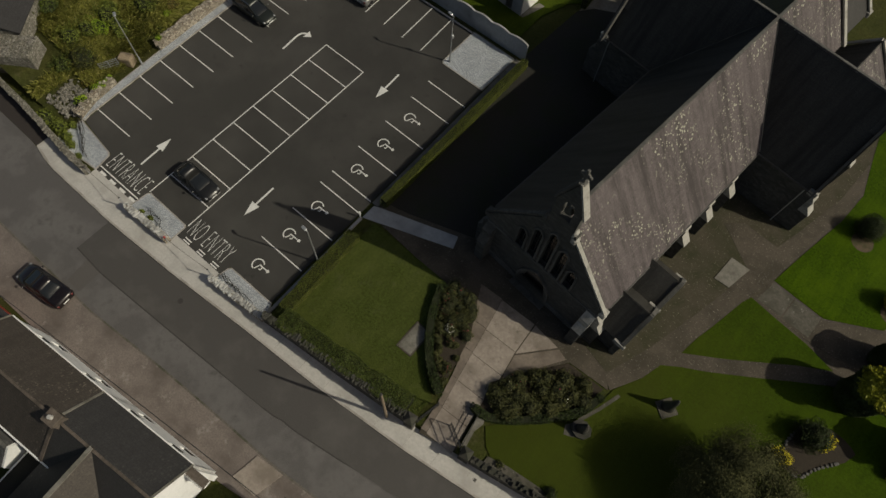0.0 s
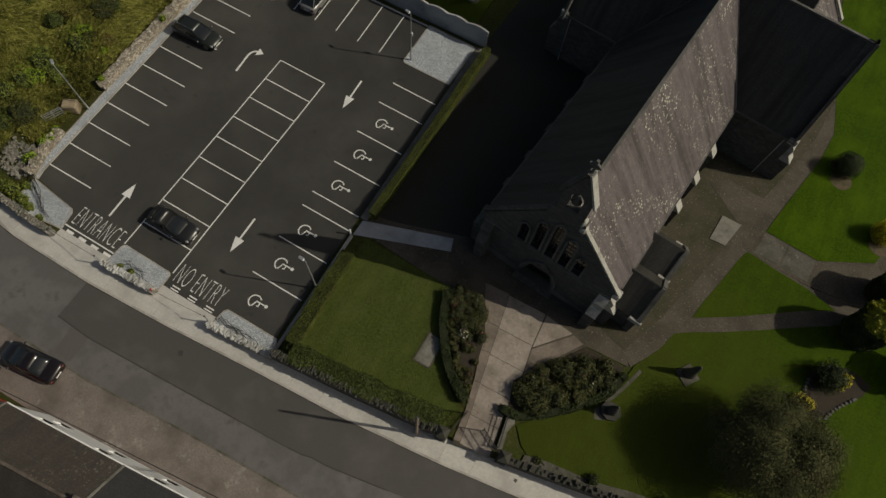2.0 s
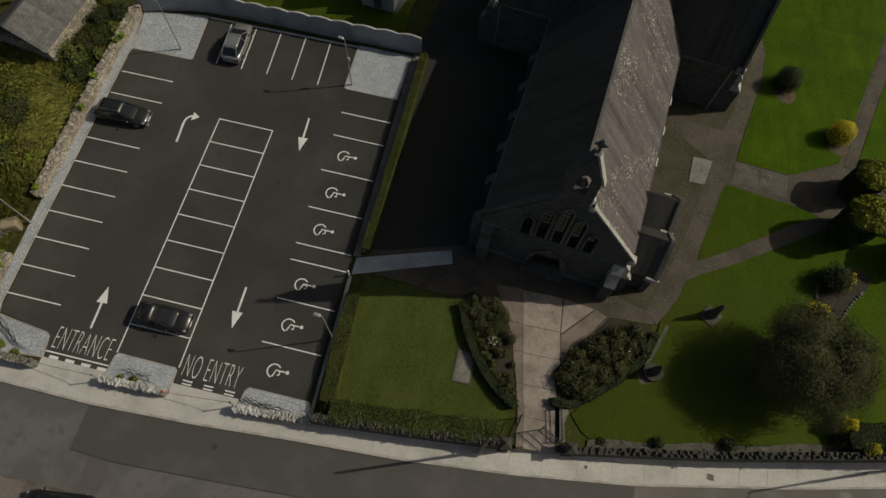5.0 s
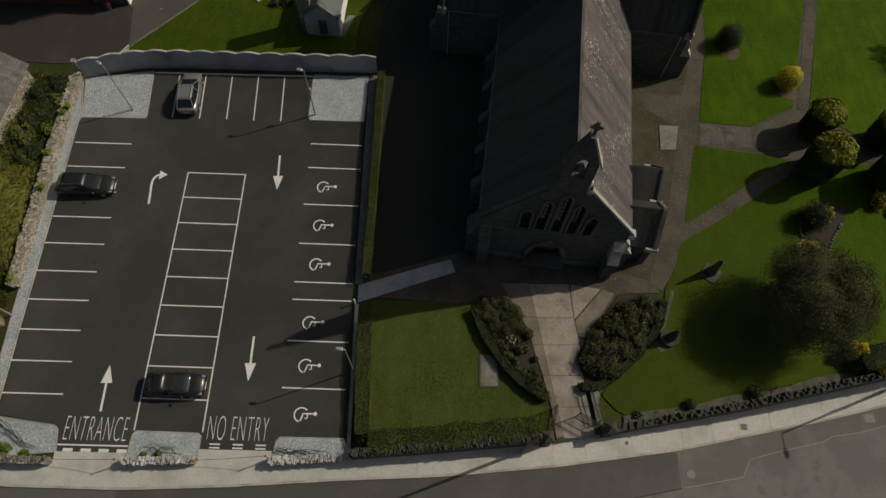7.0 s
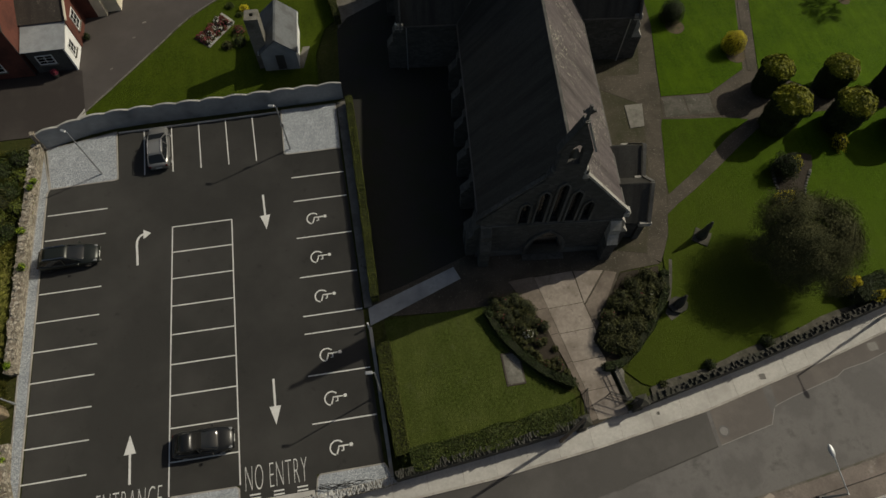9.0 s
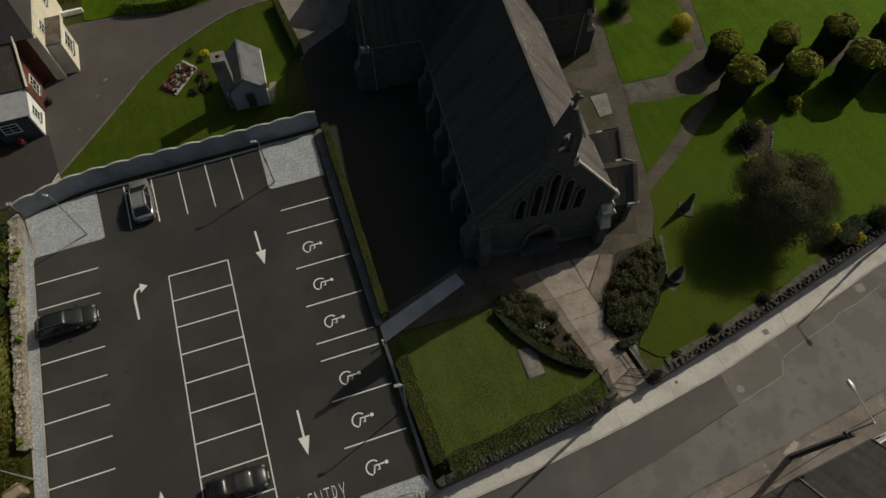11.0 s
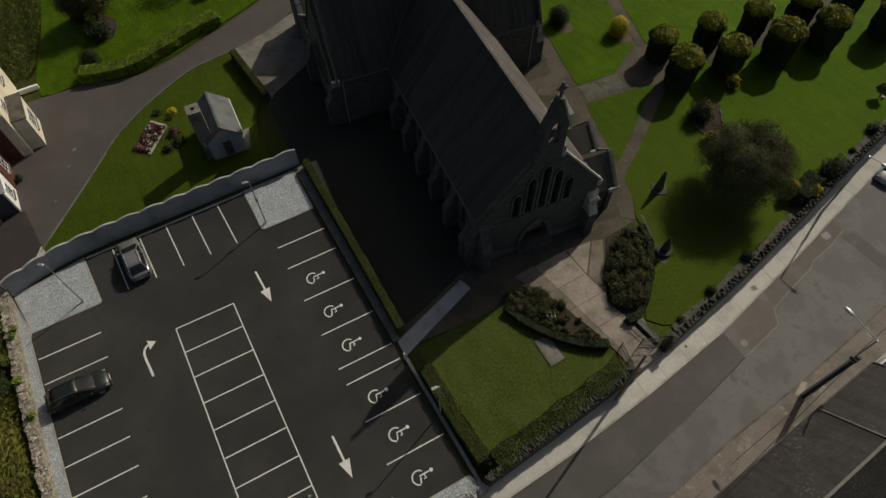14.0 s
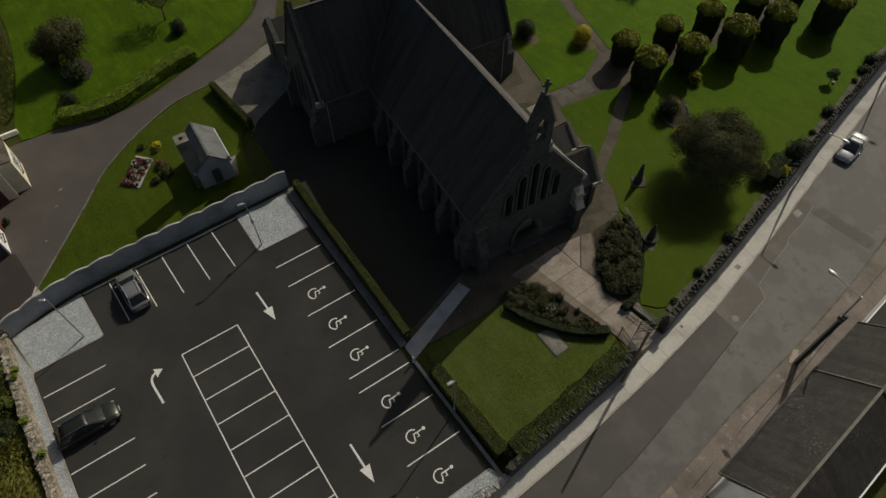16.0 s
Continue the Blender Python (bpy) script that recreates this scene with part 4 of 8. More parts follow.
sheet("lawn_north", curve_pts([(-4.6, 32.9), (-1.0, 32.8), (6.2, 31.7), (14.4, 34.5), (21.9, 37.9), (25.5, 42), (27.5, 52), (24, 80), (1.0, 80), (-1.6, 52), (-2.7, 44), (-4.4, 37.5)], 2.0, True), 0.03, LAWN_GARDEN, "mown lawn beyond the clipped hedge", "lawn")
sheet("shed_apron", [(11.3, 15.6), (11.9, 15.5), (12.7, 18.2), (12.0, 18.2)], 0.034, PALE_SLAB, "pale concrete strip beside the shed", "path")
structure("apron_lane", prism([(22.3, -32.1), (22.6, -30.0), (24.9, -29.75), (24.4, -32.0)], -0.15, -0.02), PATH_CONC, "pale concrete crossing at the lane mouth", "pavement")
for x, y, r in ((-3.2, 23.8, 0.2), (-4.1, 21.9, 0.16), (-6.0, 18.2, 0.14)):
    t = thing("drive_cover", "small pale access cover set in the drive", "cover", (x, y, 0.0), 20, "drive covers")
    part("lid", boxed(-r, r, -r * 0.5, r * 0.5, -0.03, 0.012, 0.005), PALE_SLAB, t)
structure("path_bed", ribbon(curve_pts([(40.1, -9.4), (39.5, -11.2), (38.8, -12.9)], 0.5), 0.13, -0.02, 0.042), FLAG, "narrow worn path round the shrub bed", "path")


# ---- the church ----
def arch(x, w, z0, z1, n=6, pointed=True):
    """Outline of an arched opening in x, z."""
    pts = [(x - w / 2, z0), (x + w / 2, z0)]
    r = w if pointed else w / 2
    h = r * math.sin(radians(60)) if pointed else r
    zs = z1 - h
    if pointed:
        right = [(x - w / 2 + r * math.cos(radians(a)), zs + r * math.sin(radians(a))) for a in [60 * i / n for i in range(n + 1)]]
        left = [(2 * x - px, pz) for px, pz in right[-2::-1]]
    else:
        right = [(x + r * math.cos(radians(180 * i / (2 * n))), zs + r * math.sin(radians(180 * i / (2 * n)))) for i in range(2 * n + 1)]
        left = []
    return pts + right + left


def holed(outer, holes, t0, t1, m=None):
    """A wall in x, z with real openings, from y = t0 to t1."""
    bm = bmesh.new()
    edges = []
    for loop in [outer] + holes:
        vs = [bm.verts.new((x, t0, z)) for x, z in loop]
        edges += [bm.edges.new((vs[i], vs[(i + 1) % len(vs)])) for i in range(len(vs))]
    bmesh.ops.triangle_fill(bm, edges=edges, use_beauty=True, use_dissolve=False)
    ext = bmesh.ops.extrude_face_region(bm, geom=list(bm.faces))
    bmesh.ops.translate(bm, verts=[g for g in ext["geom"] if isinstance(g, bmesh.types.BMVert)], vec=(0, t1 - t0, 0))
    if m:
        bmesh.ops.transform(bm, matrix=m, verts=bm.verts)
    return bm


def roof_slab(p00, p10, p11, p01, thick=0.14):
    """A roof slope: eave p00-p10, ridge p01-p11, with UVs in metres along and up the slope."""
    p = [Vector(q) for q in (p00, p10, p11, p01)]
    n = (p[1] - p[0]).cross(p[3] - p[0]).normalized()
    if n.z < 0:
        n = -n
    bm = bmesh.new()
    uv = bm.loops.layers.uv.new("UVMap")
    e = (p[1] - p[0]).normalized()
    up = n.cross(e)
    top = [bm.verts.new(q) for q in p]
    low = [bm.verts.new(q - n * thick) for q in p]
    bm.faces.new(top)
    bm.faces.new(low[::-1])
    for i in range(4):
        j = (i + 1) % 4
        bm.faces.new((top[i], low[i], low[j], top[j]))
    for f in bm.faces:
        for l in f.loops:
            d = l.vert.co - p[0]
            l[uv].uv = (d.dot(e) + p[0].y * 0.37, abs(d.dot(up)))
    return bm


def coping(a, b, w, h, bm=None):
    """A sloping coping stone course from a to b, w wide across y, h thick."""
    bm = bm or bmesh.new()
    a, b = Vector(a), Vector(b)
    d = (b - a).normalized()
    side = Vector((0, 1, 0)) if abs(d.y) < 0.5 else Vector((1, 0, 0))
    up = side.cross(d)
    if up.z < 0:
        up = -up
    vs = [bm.verts.new(p + side * s * w / 2 + up * k * h) for p in (a, b) for s in (-1, 1) for k in (0, 1)]
    for f in ((0, 1, 3, 2), (4, 6, 7, 5), (0, 4, 5, 1), (2, 3, 7, 6), (0, 2, 6, 4), (1, 5, 7, 3)):
        bm.faces.new([vs[i] for i in f])
    return bm


church = thing("church", "grey stone gothic church with steep lichened slate roofs and a bellcote", "church", (29.8, -7.05, 0), -5.5)
RIDGE, EAVE_U, EAVE_Z = 13.15, 5.55, 5.62
TR_V, TR_H, TR_U = 24.1, 4.15, 10.94
END_V, CH_U, CH_Z = 33.0, 4.35, 7.2

# west front with its five stepped lancets and arched door
lancets = [(-2.3, 8.1), (-1.15, 9.6), (0.0, 10.6), (1.15, 9.6), (2.3, 8.1)]
holes = [arch(x, 0.66, 5.4, z) for x, z in lancets] + [arch(0, 2.0, 0.05, 3.5)]
outer = [(-5.35, 0), (5.35, 0), (5.35, 6.1), (1.3, 11.2), (1.3, 12.0), (-1.3, 12.0), (-1.3, 11.2), (-5.35, 6.1)]
front = part("front_wall", holed(outer, holes, 0.0, 0.55), CHURCH_WALL, church, "west front of coursed grey limestone")
for x, z in lancets:
    inner = arch(x, 0.66, 5.4, z)
    w = part("window", holed(arch(x, 0.98, 5.3, z + 0.2), [inner], -0.14, 0.12), ASHLAR, front, "tall narrow lancet window")
    part("pane", holed(inner, [], 0.35, 0.40), GLASS, w)
    bm = bmesh.new()
    box(bm, x - 0.02, x + 0.02, 0.30, 0.36, 5.4, z - 0.25)
    for k in range(int((z - 5.7) / 0.55)):
        box(bm, x - 0.33, x + 0.33, 0.31, 0.355, 5.8 + 0.55 * k, 5.83 + 0.55 * k)
    part("glazing_bar", bm, BLACK_IRON, w)
d = part("door", holed(arch(0, 1.96, 0.06, 3.46), [], 0.45, 0.55), TIMBER, front, "pair of dark arched timber doors")
for s in (-1, 1):
    for z in (0.7, 2.0):
        part("hinge", boxed(s * 0.15, s * 0.85, 0.42, 0.46, z, z + 0.07), BLACK_IRON, d)
for k, (w, y) in enumerate(((2.5, -0.12), (3.0, -0.2))):
    part("door_arch", holed(arch(0, w + 0.3, 0.03, 3.5 + 0.22 * k + 0.3), [arch(0, w - 0.2, 0.0, 3.5 + 0.22 * k + 0.12)], y, 0.05), ASHLAR, front)
part("string_course", boxed(-5.4, 5.4, -0.1, 0.1, 4.9, 5.06, 0.03), ASHLAR, front)
part("plinth", boxed(-5.5, 5.5, -0.14, 0.3, 0, 0.7, 0.05), ASHLAR, front)
part("door_step", boxed(-1.7, 1.7, -0.7, 0.1, 0, 0.16, 0.03), CHURCH_WALL, church)

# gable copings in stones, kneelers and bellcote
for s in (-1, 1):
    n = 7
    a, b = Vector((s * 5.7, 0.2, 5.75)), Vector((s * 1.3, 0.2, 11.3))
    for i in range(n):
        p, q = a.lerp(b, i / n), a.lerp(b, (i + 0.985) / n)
        # north stones in the dark wall colour, as painted shade
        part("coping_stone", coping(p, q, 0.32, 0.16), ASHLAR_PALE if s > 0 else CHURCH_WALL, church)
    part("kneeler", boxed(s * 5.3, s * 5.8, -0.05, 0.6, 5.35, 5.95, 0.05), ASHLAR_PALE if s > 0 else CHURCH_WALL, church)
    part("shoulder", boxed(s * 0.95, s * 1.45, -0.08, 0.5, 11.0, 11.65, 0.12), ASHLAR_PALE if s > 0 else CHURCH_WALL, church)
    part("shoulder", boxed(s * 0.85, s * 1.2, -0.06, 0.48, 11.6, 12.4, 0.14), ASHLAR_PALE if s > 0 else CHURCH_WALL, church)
cote = part("bellcote", holed([(-1.0, 11.9), (1.0, 11.9), (1.0, 14.4), (0.0, 17.1), (-1.0, 14.4)], [arch(0, 0.85, 12.9, 15.0)], -0.04, 0.5), CHURCH_WALL, church, "stone bellcote with one arched opening")
for s in (-1, 1):
    # north coping of the bellcote darkened as its shaded side
    part("coping_stone", coping((s * 1.12, 0.22, 14.2), (s * 0.02, 0.22, 17.2), 0.56, 0.14), ASHLAR_PALE if s > 0 else CHURCH_WALL, cote)
bm = bmesh.new()
bmesh.ops.create_cone(bm, cap_ends=True, segments=14, radius1=0.33, radius2=0.14, depth=0.5, matrix=Matrix.Translation((0, 0.22, 13.9)))
part("bell", bm, BRONZE, cote)
bm = boxed(-0.09, 0.09, 0.13, 0.31, 17.1, 18.45, 0.02)
box(bm, -0.38, 0.38, 0.14, 0.30, 17.85, 18.03, 0.02)
bmesh.ops.create_cone(bm, cap_ends=False, segments=16, radius1=0.27, radius2=0.27, depth=0.12, matrix=Matrix.Translation((0, 0.22, 17.94)) @ Matrix.Rotation(radians(90), 4, "X"))
box(bm, -0.22, 0.22, 0.0, 0.44, 17.0, 17.25, 0.05)
part("cross", bm, ASHLAR, cote, "weathered stone ring cross finial")

# side walls with lancets
for s, nm in ((1, "south_wall"), (-1, "north_wall")):
    vs = [9.5, 12.7, 15.9] if s > 0 else [3.2, 6.4, 9.6, 12.8, 16.0]
    hl = [arch(v, 0.7, 1.9, 4.4) for v in vs]
    m = Matrix(((0, s, 0, s * 5.2), (1, 0, 0, 0), (0, 0, 1, 0), (0, 0, 0, 1)))
    wl = part(nm, holed([(0.8, 0), (TR_V - TR_H + 0.5, 0), (TR_V - TR_H + 0.5, 5.6), (0.8, 5.6)], hl, -0.75, 0.0, m), CHURCH_WALL, church)
    for v in vs:
        w = part("window", holed(arch(v, 0.95, 1.8, 4.55), [arch(v, 0.7, 1.9, 4.4)], -0.1, 0.05, m), ASHLAR, wl)
        part("pane", holed(arch(v, 0.7, 1.9, 4.4), [], -0.35, -0.3, m), GLASS, w)
    bs = [11.1, 14.3, 17.5] if s > 0 else [1.4, 4.8, 8.0, 11.2, 14.4, 17.6]
    for v in bs:
        bt = part("buttress", boxed(s * 5.1, s * 6.35, v - 0.38, v + 0.38, 0, 2.6), CHURCH_WALL, church)
        bm = bmesh.new()
        vsq = [(s * 6.42, 2.5), (s * 5.75, 3.5), (s * 5.75, 4.2), (s * 5.15, 5.0), (s * 5.15, 2.5)]
        lo, hi = [bm.verts.new((u, v - 0.4, z)) for u, z in vsq], [bm.verts.new((u, v + 0.4, z)) for u, z in vsq]
        bm.faces.new(lo), bm.faces.new(hi[::-1])
        for i in range(5):
            bm.faces.new((lo[i], lo[(i + 1) % 5], hi[(i + 1) % 5], hi[i]))
        # pale caps towards the sun, shade coloured into the north ones
        part("weathering", bm, ASHLAR_PALE if s > 0 else CHURCH_WALL, bt, "sloping cap stones, pale on the sunlit side")
    part("gutter", boxed(s * 5.5, s * 5.66, 0.9, TR_V - TR_H, 5.48, 5.6, 0.03), DARK_METAL, church)
# corner buttresses of the front
for s in (-1, 1):
    for k, (x0, x1, y0, y1) in enumerate(((4.55, 5.35, -1.05, 0.05), (5.3, 6.3, 0.05, 0.85))):
        bt = part("buttress", boxed(s * x0, s * x1, y0, y1, 0, 2.9, 0.02), CHURCH_WALL, church)
        bm = bmesh.new()
        if k == 0:
            pr = [(y0 - 0.05, 2.85), (y0 + 0.45, 3.6), (y0 + 0.45, 4.3), (0.02, 5.1), (0.02, 2.85)]
            lo, hi = [bm.verts.new((s * (x0 - 0.03), y, z)) for y, z in pr], [bm.verts.new((s * (x1 + 0.03), y, z)) for y, z in pr]
        else:
            pr = [(x1 + 0.05, 2.85), (x1 - 0.45, 3.6), (x1 - 0.45, 4.3), (5.32, 5.1), (5.32, 2.85)]
            lo, hi = [bm.verts.new((s * x, y0 - 0.03, z)) for x, z in pr], [bm.verts.new((s * x, y1 + 0.03, z)) for x, z in pr]
        bm.faces.new(lo), bm.faces.new(hi[::-1])
        for i in range(5):
            bm.faces.new((lo[i], lo[(i + 1) % 5], hi[(i + 1) % 5], hi[i]))
        # again the north caps carry their shade in the wall colour
        part("weathering", bm, ASHLAR_PALE if s > 0 else CHURCH_WALL, bt, "sloping cap stones, pale on the sunlit side")

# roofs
# slopes turned from the sun get the shade-coloured copy of the slates
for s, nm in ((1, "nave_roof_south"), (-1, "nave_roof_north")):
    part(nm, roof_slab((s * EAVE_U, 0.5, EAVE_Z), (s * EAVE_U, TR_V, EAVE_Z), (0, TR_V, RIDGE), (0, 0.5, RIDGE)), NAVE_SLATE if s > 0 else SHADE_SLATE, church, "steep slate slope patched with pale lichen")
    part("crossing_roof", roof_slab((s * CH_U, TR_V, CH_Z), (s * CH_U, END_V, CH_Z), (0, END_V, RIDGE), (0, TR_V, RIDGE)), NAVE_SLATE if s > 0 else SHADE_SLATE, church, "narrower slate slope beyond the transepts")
part("ridge_tiles", coping((0, 0.8, RIDGE - 0.02), (0, END_V, RIDGE - 0.02), 0.2, 0.09), ASHLAR, church)
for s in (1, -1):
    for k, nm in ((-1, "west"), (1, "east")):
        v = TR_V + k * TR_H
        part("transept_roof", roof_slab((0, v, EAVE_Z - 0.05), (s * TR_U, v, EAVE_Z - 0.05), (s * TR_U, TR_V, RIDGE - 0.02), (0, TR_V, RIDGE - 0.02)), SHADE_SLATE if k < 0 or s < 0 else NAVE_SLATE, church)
        part("gutter", boxed(s * 5.6, s * (TR_U + 0.05), v - 0.08 + 0.06 * k, v + 0.08 + 0.06 * k, EAVE_Z - 0.2, EAVE_Z - 0.08, 0.03), DARK_METAL, church)
        # valley lead between the roofs
        part("valley", coping((s * 5.5, TR_V + k * (TR_H - 0.05), EAVE_Z + 0.05), (0, TR_V, RIDGE + 0.0), 0.14, 0.05), PALE_SLAB if k < 0 and s > 0 else ASHLAR, church)
    part("ridge_tiles", coping((0, TR_V, RIDGE - 0.04), (s * TR_U, TR_V, RIDGE - 0.04), 0.2, 0.08), ASHLAR, church)
    # transept walls and gable
    g = [(TR_V - TR_H + 0.25, 0), (TR_V + TR_H - 0.25, 0), (TR_V + TR_H - 0.25, 5.7), (TR_V, RIDGE + (0.15 if s > 0 else 0.8)), (TR_V - TR_H + 0.25, 5.7)]
    m = Matrix(((0, s, 0, s * (TR_U - 0.1)), (1, 0, 0, 0), (0, 0, 1, 0), (0, 0, 0, 1)))
    hl = [arch(TR_V + q, 0.8, 2.6, z) for q, z in ((-1.4, 6.4), (0, 7.6), (1.4, 6.4))]
    gw = part("gable_wall", holed(g, hl, -0.7, 0.0, m), CHURCH_WALL, church)
    for q, z in ((-1.4, 6.4), (0, 7.6), (1.4, 6.4)):
        w = part("window", holed(arch(TR_V + q, 1.05, 2.5, z + 0.17), [arch(TR_V + q, 0.8, 2.6, z)], -0.1, 0.05, m), ASHLAR, gw)
        part("pane", holed(arch(TR_V + q, 0.8, 2.6, z), [], -0.35, -0.3, m), GLASS, w)
    for k in (-1, 1):
        part("transept_wall", boxed(s * 5.0, s * (TR_U - 0.75), TR_V + k * (TR_H - 0.25), TR_V + k * (TR_H - 0.95), 0, 5.5), CHURCH_WALL, church)
        n = 8
        a, b = Vector((s * (TR_U - 0.3), TR_V + k * (TR_H + (0.15 if s > 0 else 0.5)), 5.6)), Vector((s * (TR_U - 0.3), TR_V, RIDGE + (0.2 if s > 0 else 0.85)))
        for i in range(n):
            part("coping_stone", coping(a.lerp(b, i / n), a.lerp(b, (i + 0.985) / n), 0.6, 0.18), ASHLAR, church)
        # angle buttresses
        v0 = TR_V + k * (TR_H - 0.75)
        bt = part("buttress", boxed(s * (TR_U - 0.2), s * (TR_U + 0.85), v0 - 0.42, v0 + 0.42, 0, 2.8, 0.02), CHURCH_WALL, church)
        bm = bmesh.new()
        pr = [(TR_U + 0.9, 2.75), (TR_U + 0.35, 3.6), (TR_U + 0.35, 4.3), (TR_U - 0.15, 5.2), (TR_U - 0.15, 2.75)]
        lo, hi = [bm.verts.new((s * u, v0 - 0.45, z)) for u, z in pr], [bm.verts.new((s * u, v0 + 0.45, z)) for u, z in pr]
        bm.faces.new(lo), bm.faces.new(hi[::-1])
        for i in range(5):
            bm.faces.new((lo[i], lo[(i + 1) % 5], hi[(i + 1) % 5], hi[i]))
        # north transept caps are dark to stand for shade
        part("weathering", bm, ASHLAR_PALE if s > 0 else CHURCH_WALL, bt, "sloping cap stones, pale on the sunlit side")
    part("kneeler", boxed(s * (TR_U - 0.65), s * (TR_U + 0.08), TR_V - TR_H - 0.12, TR_V - TR_H + 0.3, 5.2, 5.8, 0.04), ASHLAR_PALE, church)
    part("kneeler", boxed(s * (TR_U - 0.65), s * (TR_U + 0.08), TR_V + TR_H - 0.3, TR_V + TR_H + 0.12, 5.2, 5.8, 0.04), ASHLAR_PALE, church)
    part("downpipe", rod(bmesh.new(), (s * (TR_U - 0.9), TR_V - TR_H - 0.02, 0.1), (s * (TR_U - 0.9), TR_V - TR_H - 0.02, 5.5), 0.05), GALV, church)
    # chancel side walls
    part("chancel_wall", boxed(s * 3.5, s * 4.15, TR_V + TR_H - 0.3, END_V - 0.4, 0, 7.1), CHURCH_WALL, church)
    a, b = Vector((s * 4.5, END_V, 7.1)), Vector((0, END_V, RIDGE + 0.35))
    for i in range(8):
        part("coping_stone", coping(a.lerp(b, i / 8), a.lerp(b, (i + 0.985) / 8), 0.42, 0.16), ASHLAR_PALE, church)
part("hook", rod(bmesh.new(), (-TR_U - 0.05, TR_V - TR_H + 0.1, 5.75), (-TR_U + 0.05, TR_V - TR_H - 0.35, 6.1), 0.05), WHITE_FRAME, church, "pale metal bracket at the eaves corner")
part("east_gable", holed([(-4.25, 0), (4.25, 0), (4.25, 7.1), (0, RIDGE + 0.2), (-4.25, 7.1)], [], END_V - 0.4, END_V + 0.35), CHURCH_WALL, church)
# lower chancel beyond the east gable
LOW_V = 41.0
for s in (1, -1):
    part("low_chancel_wall", boxed(s * 3.1, s * 3.65, END_V + 0.35, LOW_V - 0.3, 0, 4.95), CHURCH_WALL, church)
    part("low_chancel_roof", roof_slab((s * 3.9, END_V + 0.3, 4.95), (s * 3.9, LOW_V, 4.95), (0, LOW_V, 9.9), (0, END_V + 0.3, 9.9)), DARK_SLATE if s > 0 else SHADE_SLATE, church)
    a, b = Vector((s * 4.0, LOW_V, 4.95)), Vector((0, LOW_V, 10.1))
    for i in range(6):
        part("coping_stone", coping(a.lerp(b, i / 6), a.lerp(b, (i + 0.985) / 6), 0.4, 0.16), ASHLAR_PALE, church)
    part("kneeler", boxed(s * 3.6, s * 4.15, LOW_V - 0.35, LOW_V + 0.35, 4.6, 5.15, 0.04), ASHLAR_PALE, church)
part("low_chancel_gable", holed([(-3.65, 0), (3.65, 0), (3.65, 5.0), (0, 9.95), (-3.65, 5.0)], [arch(0, 1.6, 2.0, 6.4)], LOW_V - 0.3, LOW_V + 0.3), CHURCH_WALL, church)
part("pane", holed(arch(0, 1.6, 2.0, 6.4), [], LOW_V - 0.05, LOW_V), GLASS, church)
# gabled vestry on the north side, behind the transept
m = Matrix(((0, -1, 0, -10.7), (1, 0, 0, 0), (0, 0, 1, 0), (0, 0, 0, 1)))
part("vestry_wall", holed([(31.6, 0), (37.0, 0), (37.0, 3.4), (34.4, 5.9), (31.6, 3.4)], [arch(34.6, 0.8, 1.0, 3.2)], -0.45, 0.0, m), CHURCH_WALL, church)
part("pane", holed(arch(34.6, 0.8, 1.0, 3.2), [], -0.3, -0.25, m), GLASS, church)
for v0, d in ((31.6, 1), (37.0, -1)):
    part("vestry_side", boxed(-10.25, -3.65, v0 + (0.0 if d > 0 else -0.4), v0 + (0.4 if d > 0 else 0.0), 0, 3.35), CHURCH_WALL, church)
    part("vestry_roof", roof_slab((-10.3, v0 - 0.12 * d, 3.35), (-3.6, v0 - 0.12 * d, 3.35), (-3.6, 34.4, 5.95), (-10.3, 34.4, 5.95), 0.12), SHADE_SLATE, church)
    a, b = Vector((-10.5, v0 - 0.25 * d, 3.4)), Vector((-10.5, 34.4, 6.1))
    for i in range(5):
        part("coping_stone", coping(a.lerp(b, i / 5), a.lerp(b, (i + 0.98) / 5), 0.5, 0.16 + 0.04 * (i % 2)), ASHLAR, church)

# two gabled porches side by side on the south wall
prof = [(0.5, 3.25), (2.6, 5.8), (4.0, 4.35), (6.0, 5.95), (7.95, 3.25)]
wallp = [(0.7, 0), (0.7, 3.2), (2.6, 5.6), (4.0, 4.2), (6.0, 5.75), (7.8, 3.2), (7.8, 0)]
m = Matrix(((0, 1, 0, 8.1), (1, 0, 0, 0), (0, 0, 1, 0), (0, 0, 0, 1)))
porch = part("porch_wall", holed(wallp, [arch(2.5, 1.1, 0.05, 2.5), arch(6.1, 0.7, 1.2, 3.0)], -0.5, 0.0, m), CHURCH_WALL, church)
part("door", holed(arch(2.5, 1.08, 0.06, 2.48), [], -0.3, -0.25, m), TIMBER, porch)
part("pane", holed(arch(6.1, 0.7, 1.2, 3.0), [], -0.3, -0.25, m), GLASS, porch)
for v0, v1 in ((0.9, 1.3), (7.35, 7.8)):
    part("porch_side", boxed(5.2, 7.6, v0, v1, 0, 3.2), CHURCH_WALL, church)
for (v0, z0), (v1, z1) in zip(prof, prof[1:]):
    lo, hi = ((v0, z0), (v1, z1)) if z0 < z1 else ((v1, z1), (v0, z0))
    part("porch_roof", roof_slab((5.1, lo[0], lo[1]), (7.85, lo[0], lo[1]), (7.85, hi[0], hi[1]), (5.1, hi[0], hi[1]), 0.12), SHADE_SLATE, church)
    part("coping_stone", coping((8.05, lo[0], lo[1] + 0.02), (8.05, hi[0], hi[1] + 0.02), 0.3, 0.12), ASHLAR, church)
